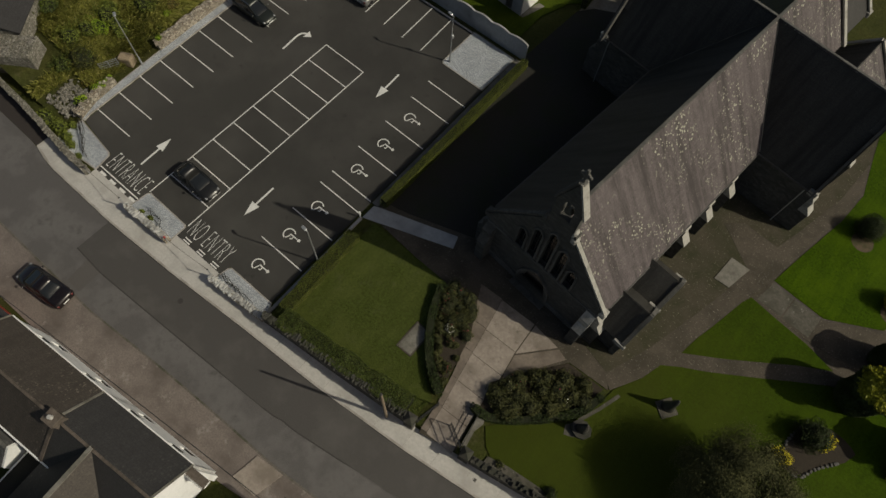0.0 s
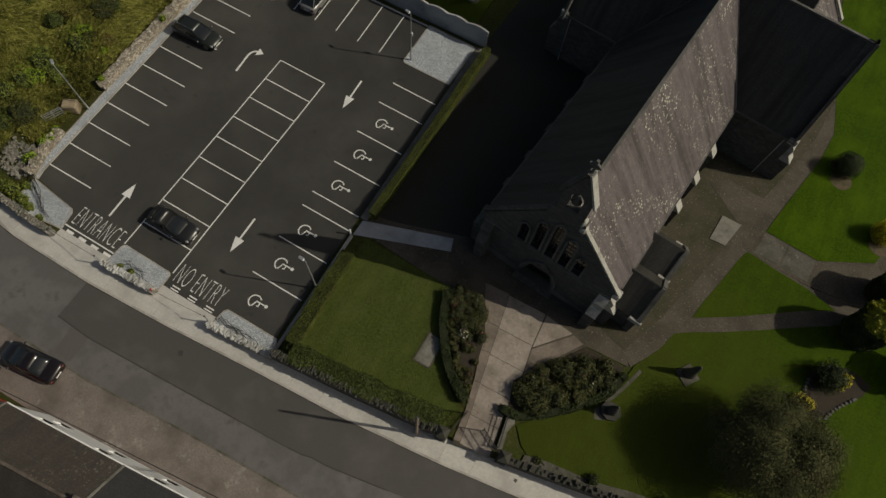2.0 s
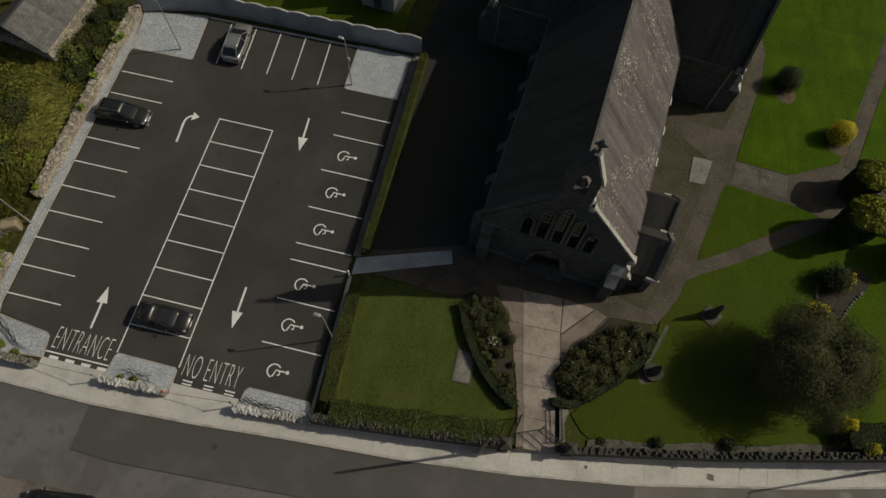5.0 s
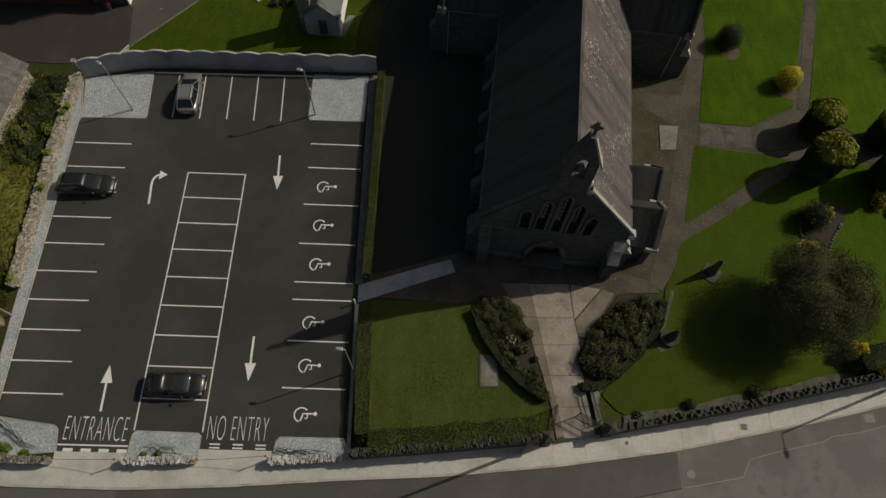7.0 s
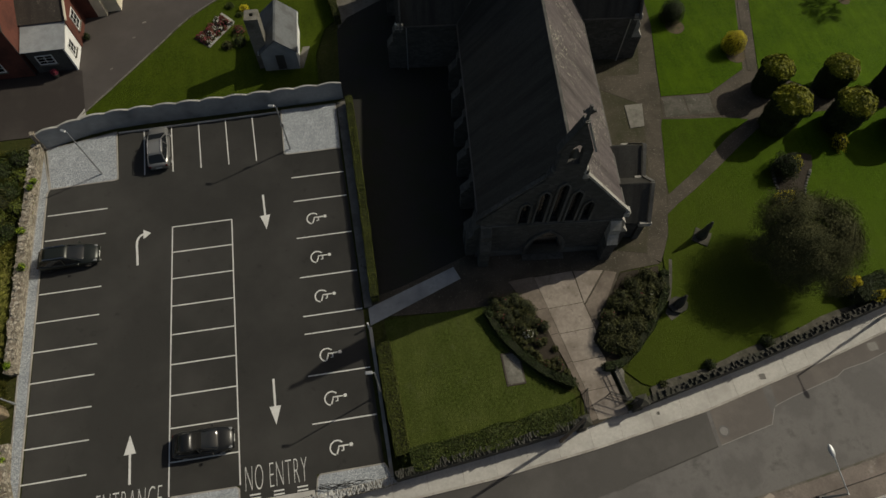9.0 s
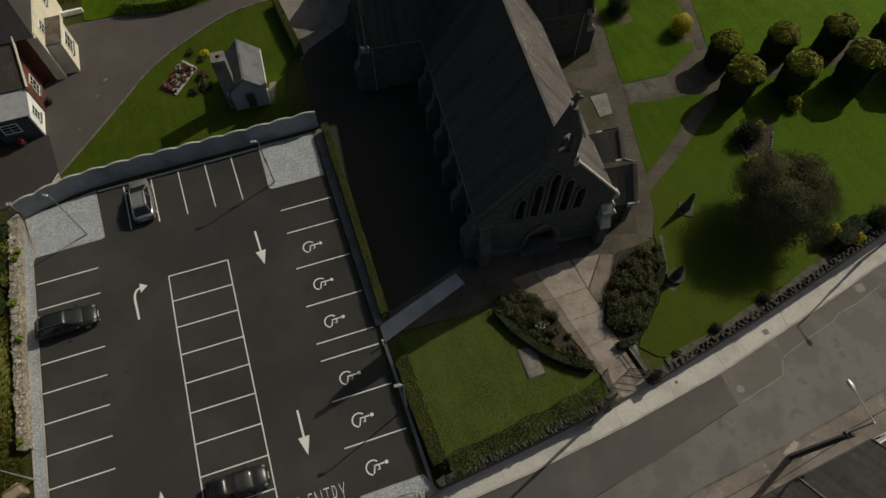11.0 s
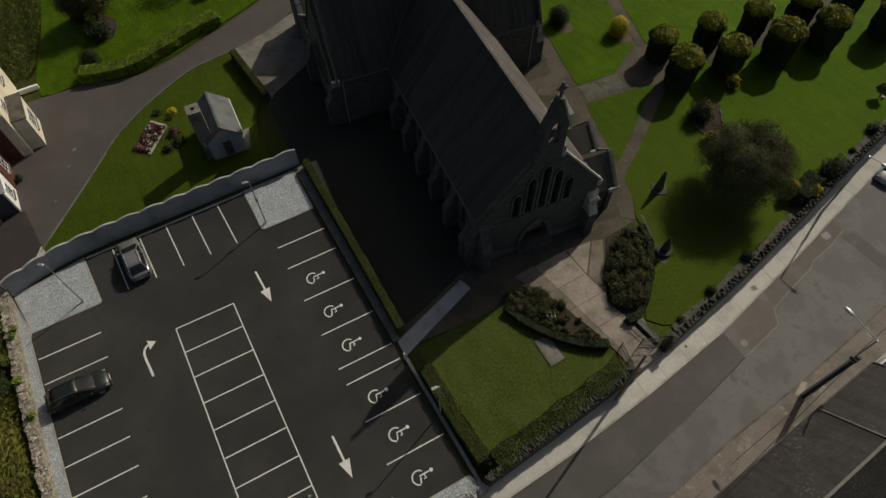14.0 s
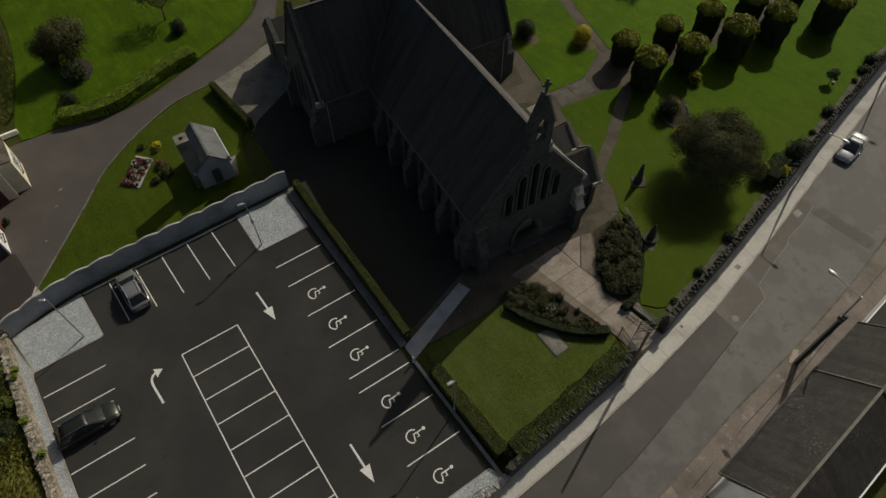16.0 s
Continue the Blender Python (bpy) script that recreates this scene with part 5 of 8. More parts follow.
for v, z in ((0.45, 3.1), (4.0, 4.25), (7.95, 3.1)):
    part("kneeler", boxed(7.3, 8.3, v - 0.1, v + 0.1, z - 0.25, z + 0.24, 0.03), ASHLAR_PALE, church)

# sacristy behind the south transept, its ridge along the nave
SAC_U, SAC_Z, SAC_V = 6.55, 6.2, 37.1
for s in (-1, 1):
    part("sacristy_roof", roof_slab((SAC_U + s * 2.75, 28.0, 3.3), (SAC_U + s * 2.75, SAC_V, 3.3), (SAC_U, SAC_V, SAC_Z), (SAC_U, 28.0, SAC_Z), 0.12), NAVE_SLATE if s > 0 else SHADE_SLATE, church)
    part("sacristy_side", boxed(SAC_U + s * 2.45, SAC_U + s * 2.0, 28.0, SAC_V - 0.4, 0, 3.35), CHURCH_WALL, church)
    a, b = Vector((SAC_U + s * 2.85, SAC_V + 0.1, 3.35)), Vector((SAC_U, SAC_V + 0.1, SAC_Z + 0.15))
    for i in range(5):
        part("coping_stone", coping(a.lerp(b, i / 5), a.lerp(b, (i + 0.985) / 5), 0.36, 0.16), ASHLAR_PALE, church)
    part("kneeler", boxed(SAC_U + s * 2.4, SAC_U + s * 2.9, SAC_V - 0.15, SAC_V + 0.35, 3.05, 3.5, 0.04), ASHLAR_PALE, church)
gw = part("sacristy_gable", holed([(SAC_U - 2.5, 0), (SAC_U + 2.5, 0), (SAC_U + 2.5, 3.4), (SAC_U, SAC_Z + 0.05), (SAC_U - 2.5, 3.4)], [arch(SAC_U, 0.9, 1.2, 3.6)], SAC_V - 0.35, SAC_V + 0.2), CHURCH_WALL, church)
part("pane", holed(arch(SAC_U, 0.9, 1.2, 3.6), [], SAC_V - 0.1, SAC_V - 0.05), GLASS, gw)

# lean-to chapel against the east side of the north transept
part("chapel_wall", boxed(-11.0, -4.2, 30.9, 31.4, 0, 4.85), CHURCH_WALL, church)
m = Matrix(((0, 1, 0, -10.55), (1, 0, 0, 0), (0, 0, 1, 0), (0, 0, 0, 1)))
gw = part("chapel_end", holed([(28.0, 0), (31.4, 0), (31.4, 4.9), (28.0, 7.1)], [arch(29.7, 0.7, 1.6, 3.6)], -0.45, 0.0, m), CHURCH_WALL, church)
part("pane", holed(arch(29.7, 0.7, 1.6, 3.6), [], -0.25, -0.2, m), GLASS, gw)
part("chapel_roof", roof_slab((-11.05, 31.5, 4.85), (-4.0, 31.5, 4.85), (-4.0, 28.0, 7.15), (-11.05, 28.0, 7.15), 0.12), SHADE_SLATE, church)
for i in range(4):
    a, b = Vector((-10.85, 31.5, 4.95)), Vector((-10.85, 28.0, 7.25))
    part("coping_stone", coping(a.lerp(b, i / 4), a.lerp(b, (i + 0.98) / 4), 0.45, 0.16), ASHLAR, church)


# ---- walls, gates and railings ----
# rendered wall with scalloped panels along the back of the car park
t = thing("scalloped_wall", "grey rendered boundary wall with scalloped panels and pale coping", "wall", kind="structure")
LINE = [(-11.0, 9.75), (-9.2, 10.3), (-7.3, 10.85), (-5.3, 11.15), (-3.3, 11.25), (-1.25, 11.3), (0.8, 11.3), (2.85, 11.3), (4.9, 11.32), (6.95, 11.33), (9.0, 11.35), (11.1, 11.38), (13.2, 11.4), (15.3, 11.42)]
for (ax, ay), (bx, by) in zip(LINE, LINE[1:]):
    L = math.hypot(bx - ax, by - ay)
    n = 8
    top = [(L * i / n, 1.98 + 0.22 * math.sin(math.pi * i / n)) for i in range(n + 1)]
    m = Matrix.Translation((ax, ay, 0)) @ Matrix.Rotation(math.atan2(by - ay, bx - ax), 4, "Z")
    pn = part("wall_panel", holed([(0.0, -0.1), (L, -0.1)] + top[::-1], [], -0.1, 0.1, m), PLASTER_GREY, t)
    bm = bmesh.new()
    for (p, z), (q, zz) in zip(top, top[1:]):
        coping((p, 0, z), (q, 0, zz), 0.16, 0.05, bm)
    bmesh.ops.transform(bm, matrix=m, verts=bm.verts)
    part("coping", bm, COPE_LINE, pn)
part("end_post", boxed(-11.35, -10.95, 9.55, 9.95, -0.05, 2.25, 0.03), RUBBLE, t)

# rubble wall along the west side of the car park, with stones bedded in its top
def rubble_wall(name, line, half, h, label, seed, ground=None, top_mat=None, per_m=5.0, tooth=0.12, upright=False, body=None):
    g = ground or (lambda x, y: 0.0)
    w = structure(name, strip_solid(offset(line, half), offset(line, -half), lambda x, y: g(x, y) - 0.3, lambda x, y: h(x, y) if callable(h) else h), body or RUBBLE, label, "wall")
    rng = random.Random(seed)
    bm = bmesh.new()
    for (ax, ay), (bx, by) in zip(line, line[1:]):
        L = math.hypot(bx - ax, by - ay)
        a = math.atan2(by - ay, bx - ax)
        for i in range(int(L * per_m)):
            t = rng.random()
            o = rng.uniform(-half, half) * 0.85
            swing = 0.5
            if upright:
                t, o, swing = (i + rng.uniform(0.1, 0.9)) / int(L * per_m), (-0.5 if i % 2 else 0.5) * half * rng.uniform(0.5, 1.2), 0.3
            x, y = ax + (bx - ax) * t - math.sin(a) * o, ay + (by - ay) * t + math.cos(a) * o
            z = h(x, y) if callable(h) else h
            m = Matrix.Translation((x, y, z)) @ Matrix.Rotation(a + rng.uniform(-swing, swing), 4, "Z") @ Matrix.Rotation(rng.uniform(-0.3, 0.3), 4, "X")
            sx, sy, sz = rng.uniform(0.1, 0.24), rng.uniform(0.1, 0.22), rng.uniform(0.5, 1.4) * tooth
            if upright:
                sx, sy, sz = rng.uniform(0.022, 0.06), rng.uniform(0.3, 0.75) * half, rng.uniform(0.35, 1.6) * tooth
            box(bm, -sx, sx, -sy, sy, -sz, sz, 0, m)
    st = part("cap", bm, top_mat or RUBBLE, w)
    tagged(st, "uneven stones along the wall top", kind="stuff")
    return w


rubble_wall("wall_west", [(-11.45, 9.6), (-11.55, 5), (-11.5, 0), (-11.35, -5), (-11.2, -10.8)], 0.32, 0.9, "broken rubble stone wall along the car park", 3, per_m=9, tooth=0.07)
rubble_wall("wall_west_end", [(-11.1, -15.9), (-10.9, -18.4), (-10.3, -20.4)], 0.35, 0.6, "low tumbled rubble wall with plants", 5, per_m=8)
# street walls with jagged white coping stones
front_line = lambda a, b: [(x, lin(x, WALL_Y) + 0.3) for x in xs_between(a, b, 1.2)]
rubble_wall("wall_street_west", [(x, lin(x, WALL_Y) + 0.35) for x in xs_between(-34, -5.1, 1.5)], 0.26, 0.85, "stone street wall with rough pale coping", 7, pave_z, GREY_RUBBLE, 9, 0.12, True, GREY_RUBBLE)
structure("lane", strip_solid(line_of(WALL_Y, -70, -10.55, d=0.1), line_of(KERB_Y, -70, -10.55, d=0.02), lambda x, y: road_z(x) - 0.03, lambda x, y: road_z(x) + 0.004), DARK_YARD, "dark tarmac verge below the street wall", "road")
rubble_wall("wall_entrance_middle", front_line(0.1, 4.9), 0.26, 0.72, "low stone wall with jagged white coping stones", 8, pave_z, WHITE_STONE, 16, 0.15, True)
rubble_wall("wall_entrance_east", [(10.0, -23.1), (12.8, -22.92), (15.6, -22.68)], 0.26, 0.72, "low stone wall with jagged white coping stones", 9, pave_z, WHITE_STONE, 16, 0.15, True)
rubble_wall("wall_lawn_street", front_line(15.7, 28.9), 0.28, 1.5, "grey stone boundary wall before the lawn hedge", 10, pave_z, COPE_MID, 11, 0.16, True, COPE_DARK)
rubble_wall("wall_south_street", [(x, lin(x, WALL_Y) + 0.3) for x in xs_between(34.4, 120, 1.5)], 0.25, 0.75, "grey stone churchyard wall with toothed coping", 11, pave_z, COPE_DARK, 4.5, 0.16, True, COPE_DARK)
# low rendered wall and kerb between the car park and the church yard
structure("kerb_east", prism([(14.62, 10.9), (15.42, 10.9), (15.5, -9.6), (14.9, -9.6)], -0.05, 0.12), YARD_CONC, "low smooth concrete strip between car park and hedge", "kerb")
structure("kerb_east_south", prism([(15.05, -11.3), (15.3, -11.3), (15.55, -22.4), (15.3, -22.4)], -0.05, 0.14), KERB, "low concrete kerb beside the car park", "kerb")
t = thing("ramp_bollard", "small white painted post at the ramp", "bollard", (15.05, -11.25, 0))
part("post", rod(bmesh.new(), (0, 0, 0), (0, 0, 0.9), 0.07, 0.06, 10), WHITE_FRAME, t)
part("cap", ball(bmesh.new(), (0, 0, 0.92), 0.08), WHITE_FRAME, t)


# gate piers, iron gates and their side railings
def pier(x, y, h, turn=0):
    t = thing("gate_pier", "square dressed stone gate pier with a capstone", "gate pier", (x, y, road_z(x) + 0.05), turn, "gate piers")
    part("shaft", boxed(-0.33, 0.33, -0.33, 0.33, 0, h, 0.03), COPE_DARK, t)
    part("plinth", boxed(-0.4, 0.4, -0.4, 0.4, 0, 0.3, 0.03), ASHLAR, t)
    bm = boxed(-0.42, 0.42, -0.42, 0.42, h, h + 0.14, 0.03)
    bmesh.ops.create_cone(bm, cap_ends=True, segments=4, radius1=0.56, radius2=0.05, depth=0.28, matrix=Matrix.Translation((0, 0, h + 0.28)) @ Matrix.Rotation(radians(45), 4, "Z"))
    part("capstone", bm, COPE_DARK, t)


pier(29.35, -21.15, 1.9, 8)
pier(33.9, -20.35, 1.9, 8)


def iron_leaf(name, a, b, h, z, label, cat, group, bars):
    """A leaf of iron railing between two points, with spear-headed bars."""
    ax, ay = a
    bx, by = b
    L = math.hypot(bx - ax, by - ay)
    t = thing(name, label, cat, (ax, ay, z), math.degrees(math.atan2(by - ay, bx - ax)), group)
    for zz in (0.12, h * 0.55, h - 0.18):
        part("rail", boxed(0, L, -0.022, 0.022, zz, zz + 0.05), BLACK_IRON, t)
    bar = mesh_of(rod(rod(bmesh.new(), (0, 0, 0.04), (0, 0, h), 0.016, seg=6), (0, 0, h), (0, 0, h + 0.12), 0.03, 0.002, 6), "bar")
    for i in range(bars):
        ob = part("bar", bar, BLACK_IRON, t)
        ob.location = (L * (i + 0.5) / bars, 0, 0)
    for x in (0.02, L - 0.02):
        part("stile", boxed(x - 0.03, x + 0.03, -0.03, 0.03, 0.02, h + 0.05), BLACK_IRON, t)


iron_leaf("iron_gate", (29.75, -20.9), (30.15, -18.9), 1.5, 0.03, "black iron gate leaf standing open", "gate", "churchyard gates", 14)
iron_leaf("iron_gate", (33.45, -20.3), (31.75, -19.4), 1.5, 0.03, "black iron gate leaf standing open", "gate", "churchyard gates", 14)
iron_leaf("iron_railing", (33.3, -19.9), (32.85, -17.6), 1.0, 0.03, "short black iron railing on a low kerb", "railing", "", 12)
structure("kerb_gate", prism([(33.2, -20.0), (33.6, -19.9), (33.35, -18.6), (33.55, -17.8), (33.3, -17.3), (32.8, -17.4), (33.0, -18.6)], 0.0, 0.28), PALE_SLAB, "low curved stone kerb beside the gate", "kerb")


# ---- hedges, shrubs and trees ----
def hedge(name, line, half, h, leaf, label, per_m=170, size=0.17, seed=1, z=0.03, wob=0.08, group=""):
    """A clipped hedge: a near-black core, as inner shade, under a skin of leaves."""
    rng = np.random.default_rng(seed)
    t = thing(name, label, "hedge", (*line[0], z), 0, group)
    loc = [(x - line[0][0], y - line[0][1]) for x, y in line]
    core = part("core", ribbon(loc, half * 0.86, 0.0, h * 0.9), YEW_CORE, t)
    p, n = band_leaves(loc, half, 0.02, h, int(per_m * (2 * h + 2 * half)), size, rng, None, wob)
    for (cx, cy) in (loc[0], loc[-1]):
        k = int(per_m * half * 1.5)
        q = rng.uniform(-1, 1, (k, 3)) * np.array([half * 0.9, half * 0.9, h / 2 * 0.95]) + np.array([cx, cy, h / 2])
        p, n = np.concatenate([p, q]), np.concatenate([n, rng.normal(0, 1, (k, 3))])
    part("leaves", leaf_mesh("hedge_leaves", p, n, size, 0.7, rng), leaf, t)
    return t


# near-black core colour: the shade between the leaves of hedges and bushes
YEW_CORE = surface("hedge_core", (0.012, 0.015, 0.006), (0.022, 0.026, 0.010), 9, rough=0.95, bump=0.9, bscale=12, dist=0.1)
hedge("boundary_hedge", curve_pts([(15.80, 10.6), (15.84, 4), (15.86, -3), (15.84, -9.2)], 1.0), 0.31, 1.15, PRIVET, "narrow clipped hedge beside the car park wall", 520, 0.085, 2, wob=0.05)
hedge("boundary_hedge", curve_pts([(16.0, -12.9), (16.15, -17), (16.4, -21.2)], 1.0), 0.55, 0.95, PRIVET, "broad clipped hedge between lawn and car park", 520, 0.085, 3, wob=0.05)
hedge("street_hedge", curve_pts([(16.9, -21.75), (22.6, -21.2), (28.6, -20.45)], 1.0), 0.74, 1.62, HEDGE_LEAF, "green and yellow hedge behind the street wall", 640, 0.095, 4, wob=0.09)
hedge("bed_hedge", curve_pts([(24.3, -11.5), (24.9, -13.2), (26.1, -15.2), (27.7, -17.0), (29.6, -18.2)], 0.6), 0.33, 0.6, YEW_DARK, "low dark clipped hedge round the rose bed", 240, 0.12, 5)
hedge("bed_hedge", curve_pts([(39.1, -10.4), (38.6, -12.2), (37.0, -14.3), (35.0, -16.2), (33.3, -17.3), (32.2, -17.3)], 0.6), 0.3, 0.5, YEW_DARK, "low dark clipped hedge round the shrub bed", 240, 0.12, 6)
hedge("clipped_drive_hedge", curve_pts([(-0.3, 33.4), (2.0, 32.6), (5.0, 32.35), (8.4, 33.4), (12.0, 34.7), (15.2, 35.4)], 0.8), 0.78, 1.2, HEDGE_BRIGHT, "curved bright green clipped hedge along the drive", 420, 0.11, 7, wob=0.07)
hedge("yard_hedge", [(14.8, 28.7), (15.2, 25), (15.7, 20.6)], 0.32, 1.15, PRIVET, "clipped hedge between lawn and church yard", 420, 0.09, 8, wob=0.05)
hedge("block_hedge", [(53.2, -15.0), (54.6, -14.6), (56.2, -14.2)], 0.85, 1.3, YEW_DARK, "dark block of clipped hedge by the churchyard wall", 420, 0.1, 9)


def soil_bed(name, pts, label):
    structure(name, prism(pts, -0.02, 0.05), SOIL, label, "flower bed")


def shrub(name, x, y, z, scale, leaf, label, n=500, size=0.16, seed=0, cat="shrub", group="", low=-0.3, bumps=0.14, trunk=True, spread=0.7):
    rng = np.random.default_rng(seed)
    t = thing(name, label, cat, (x, y, z), 0, group)
    p, nn = shell_points(n, rng, scale, bumps, 0.35, 2.2, low)
    p[:, 2] += scale[2] * abs(low) * 0.9
    part("leaves", leaf_mesh("leaves", p, nn, size, spread, rng), leaf, t)
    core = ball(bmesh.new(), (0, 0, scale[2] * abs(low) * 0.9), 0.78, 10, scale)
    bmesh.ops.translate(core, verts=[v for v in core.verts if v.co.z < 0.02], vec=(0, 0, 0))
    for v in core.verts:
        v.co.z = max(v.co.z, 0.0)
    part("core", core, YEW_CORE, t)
    if trunk:
        part("stem", rod(bmesh.new(), (0, 0, -0.06), (0, 0, scale[2] * 0.6), 0.06), BARK, t)
    return t


def petals(t, n, scale, mat, seed, size=0.11, low=0.1):
    rng = np.random.default_rng(seed)
    p, nn = shell_points(n, rng, scale, 0.1, 0.1, 2.2, low)
    tagged(part("flowers", leaf_mesh("petals", p, nn, size, 0.5, rng), mat, t), kind="stuff")


# rose bed and shrub bed beside the main path
soil_bed("bed_rose", [(24.5, -11.2), (27.2, -10.6), (28.6, -13.2), (29.6, -18.0), (27.7, -16.8), (26.1, -14.9)], "dark soil of the rose bed")
rr = random.Random(21)
n = 0
while n < 84:
    x, y = rr.uniform(24.8, 29.4), rr.uniform(-17.9, -10.8)
    lo = lin(y, [(-18, 29.5), (-16.8, 27.9), (-14.9, 26.4), (-13, 25.3), (-11, 24.8)])
    hi = lin(y, [(-18, 29.6), (-13.2, 28.4), (-10.6, 27.1)])
    if not lo < x < hi:
        continue
    s = rr.uniform(0.26, 0.5) * (1.25 if y > -13.5 else 0.8)
    b = shrub("rose_bush", x, y, 0.05, (s, s, s * 1.1), ROSE_LEAF, "small leafy rose bush in the bed", 280, 0.1, 100 + n, "rose bush", "roses in the bed")
    if n % 7 == 0:
        petals(b, 14, (s * 1.05, s * 1.05, s * 1.5), PETAL_RED, n)
    n += 1
w = shrub("pale_plant", 27.05, -13.9, 0.05, (0.42, 0.42, 0.5), ROSE_LEAF, "plant with pale yellowish flowers in the bed", 120, 0.13, 77)
petals(w, 70, (0.45, 0.45, 0.75), PETAL_WHITE, 5, 0.13)
soil_bed("bed_shrub", [(35.7, -9.9), (38.9, -9.8), (38.4, -12.2), (36.8, -14.2), (34.2, -16.6), (32.7, -17.2), (32.0, -15.0), (34.0, -12.2)], "dark soil of the shrub bed")
n = 0
while n < 30:
    x, y = rr.uniform(32.2, 38.8), rr.uniform(-16.8, -10.1)
    lo = lin(y, [(-17, 32.6), (-15, 32.4), (-12.2, 34.3), (-9.9, 36.0)])
    hi = lin(y, [(-17, 33.1), (-16.4, 33.9), (-14, 36.4), (-12, 38.0), (-10, 38.6)])
    if not lo < x < hi:
        continue
    s = rr.uniform(0.55, 0.85)
    b = shrub("bed_shrub_bush", x, y, 0.05, (s, s, s * 1.05), ROSE_LEAF, "dense dark leafy shrub in the bed", 900, 0.12, 200 + n, "shrub", "shrubs in the bed", bumps=0.2)
    if n % 6 == 0:
        petals(b, 8, (s, s, s * 1.5), PETAL_WHITE if n % 12 else PETAL_RED, n, 0.14)
    n += 1

# clipped yews along the walk: tall drums, golden domes, sides painted dark as shade
def yew(seed):
    rng = np.random.default_rng(seed)
    t = thing("clipped_yew", "tall clipped golden yew, shade coloured into its sides", "yew tree", (0, 0, -50), 0, "yew walk")
    N = 15000
    s = rng.uniform(0, 1, N)
    a = rng.uniform(0, 2 * math.pi, N)
    z = np.where(s < 0.62, 0.15 + s / 0.62 * 3.0, 0)
    dome = np.sqrt(rng.uniform(0, 1, N)) * (math.pi / 2)
    wob = 1 + 0.05 * np.sin(a * 5 + seed) * np.cos(z * 2.2) + 0.03 * np.sin(a * 9)
    r = np.where(s < 0.62, 1.3 + 0.16 * np.sin(z * 0.9), 1.66 * np.sin(dome)) * wob * rng.uniform(0.9, 1.03, N)
    z = np.where(s < 0.62, z, 3.3 + 1.3 * np.cos(dome) * (1 + 0.08 * np.sin(a * 9) * np.sin(dome * 8)) + rng.normal(0, 0.06, N))
    P = np.stack([r * np.cos(a), r * np.sin(a), z], 1)
    Nn = np.stack([np.cos(a), np.sin(a), np.where(s < 0.62, 0.1, 1.3 * np.cos(dome))], 1)
    # side leaves carry the shade in a dark colour, the dome stays gold
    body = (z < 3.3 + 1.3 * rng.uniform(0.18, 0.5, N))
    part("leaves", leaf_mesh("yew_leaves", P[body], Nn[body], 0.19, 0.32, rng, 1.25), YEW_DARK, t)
    part("cap_leaves", leaf_mesh("yew_cap", P[~body] * np.array([1.02, 1.02, 1.015]), Nn[~body], 0.19, 0.5, rng, 1.5), YEW, t, "golden leaves on the sunlit dome")
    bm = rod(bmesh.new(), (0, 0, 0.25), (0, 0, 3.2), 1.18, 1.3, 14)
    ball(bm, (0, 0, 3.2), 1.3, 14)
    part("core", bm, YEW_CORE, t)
    part("trunk", rod(bmesh.new(), (0, 0, -0.05), (0, 0, 0.5), 0.22, 0.18), BARK, t)
    return t


base_yew = [yew(41), yew(42)]
spots = [(54.6, 6.3, 0.88), (60.4, 5.4, 0.9), (66.0, 4.4, 0.92), (71.8, 3.2, 0.98), (77.6, 1.9, 1.0), (53.85, 2.1, 1.02), (59.6, 1.25, 1.0), (65.5, 0.05, 1.1), (71.3, -0.85, 1.05), (78.6, -2.9, 1.1)]
for i, (x, y, s) in enumerate(spots):
    s *= 1.0
    m = pose(x, y, 0.02, 0, 0, 37 * i) @ Matrix.Diagonal((s, s, s * 0.92, 1))
    if i < 2:
        base_yew[i].matrix_world = m
    else:
        c = copy_thing(base_yew[i % 2], m)
        c.scale = (s, s, s * (0.9 + 0.03 * (i % 3)))

shrub("golden_ball_bush", 53.35, 11.6, 0.03, (1.15, 1.15, 1.22), GOLD_LEAF, "round clipped golden bush on the lawn", 7000, 0.085, 31, low=-0.75, bumps=0.04, spread=0.35)
shrub("green_ball_bush", 48.6, 16.3, 0.03, (1.25, 1.25, 1.25), YEW_DARK, "round clipped dark green bush on the lawn", 7000, 0.085, 32, low=-0.75, bumps=0.04, spread=0.4)
shrub("golden_conifer", 53.2, -14.1, 0.03, (0.62, 0.62, 1.15), GOLD_LEAF, "bright golden conifer beside the clipped hedge", 2200, 0.11, 33, low=-0.6)
shrub("golden_conifer", 54.9, -15.3, 0.03, (0.75, 0.6, 0.9), GOLD_LEAF, "golden shrub beside the clipped hedge", 1500, 0.11, 34, low=-0.6)
shrub("dark_bush", 58.2, -14.3, 0.03, (1.55, 1.1, 1.3), YEW_DARK, "dark rounded bush by the churchyard wall", 4000, 0.1, 35, low=-0.7)
shrub("dark_bush", 52.6, -2.7, 0.03, (1.25, 1.25, 1.2), YEW_DARK, "dark rounded bush in the round bed", 4200, 0.11, 36, low=-0.7)
shrub("golden_shrub", 53.7, -2.4, 0.03, (0.55, 0.75, 0.8), GOLD_LEAF, "small golden shrub in the round bed", 420, 0.15, 37, low=-0.6)
shrub("golden_shrub", 51.6, -5.4, 0.03, (0.85, 0.6, 0.65), GOLD_LEAF, "small golden shrub in the round bed", 420, 0.15, 38, low=-0.6)
shrub("golden_shrub", 58.7, -0.9, 0.03, (0.5, 0.9, 0.8), GOLD_LEAF, "slim light golden shrub at the bed's end", 420, 0.15, 39, low=-0.6)
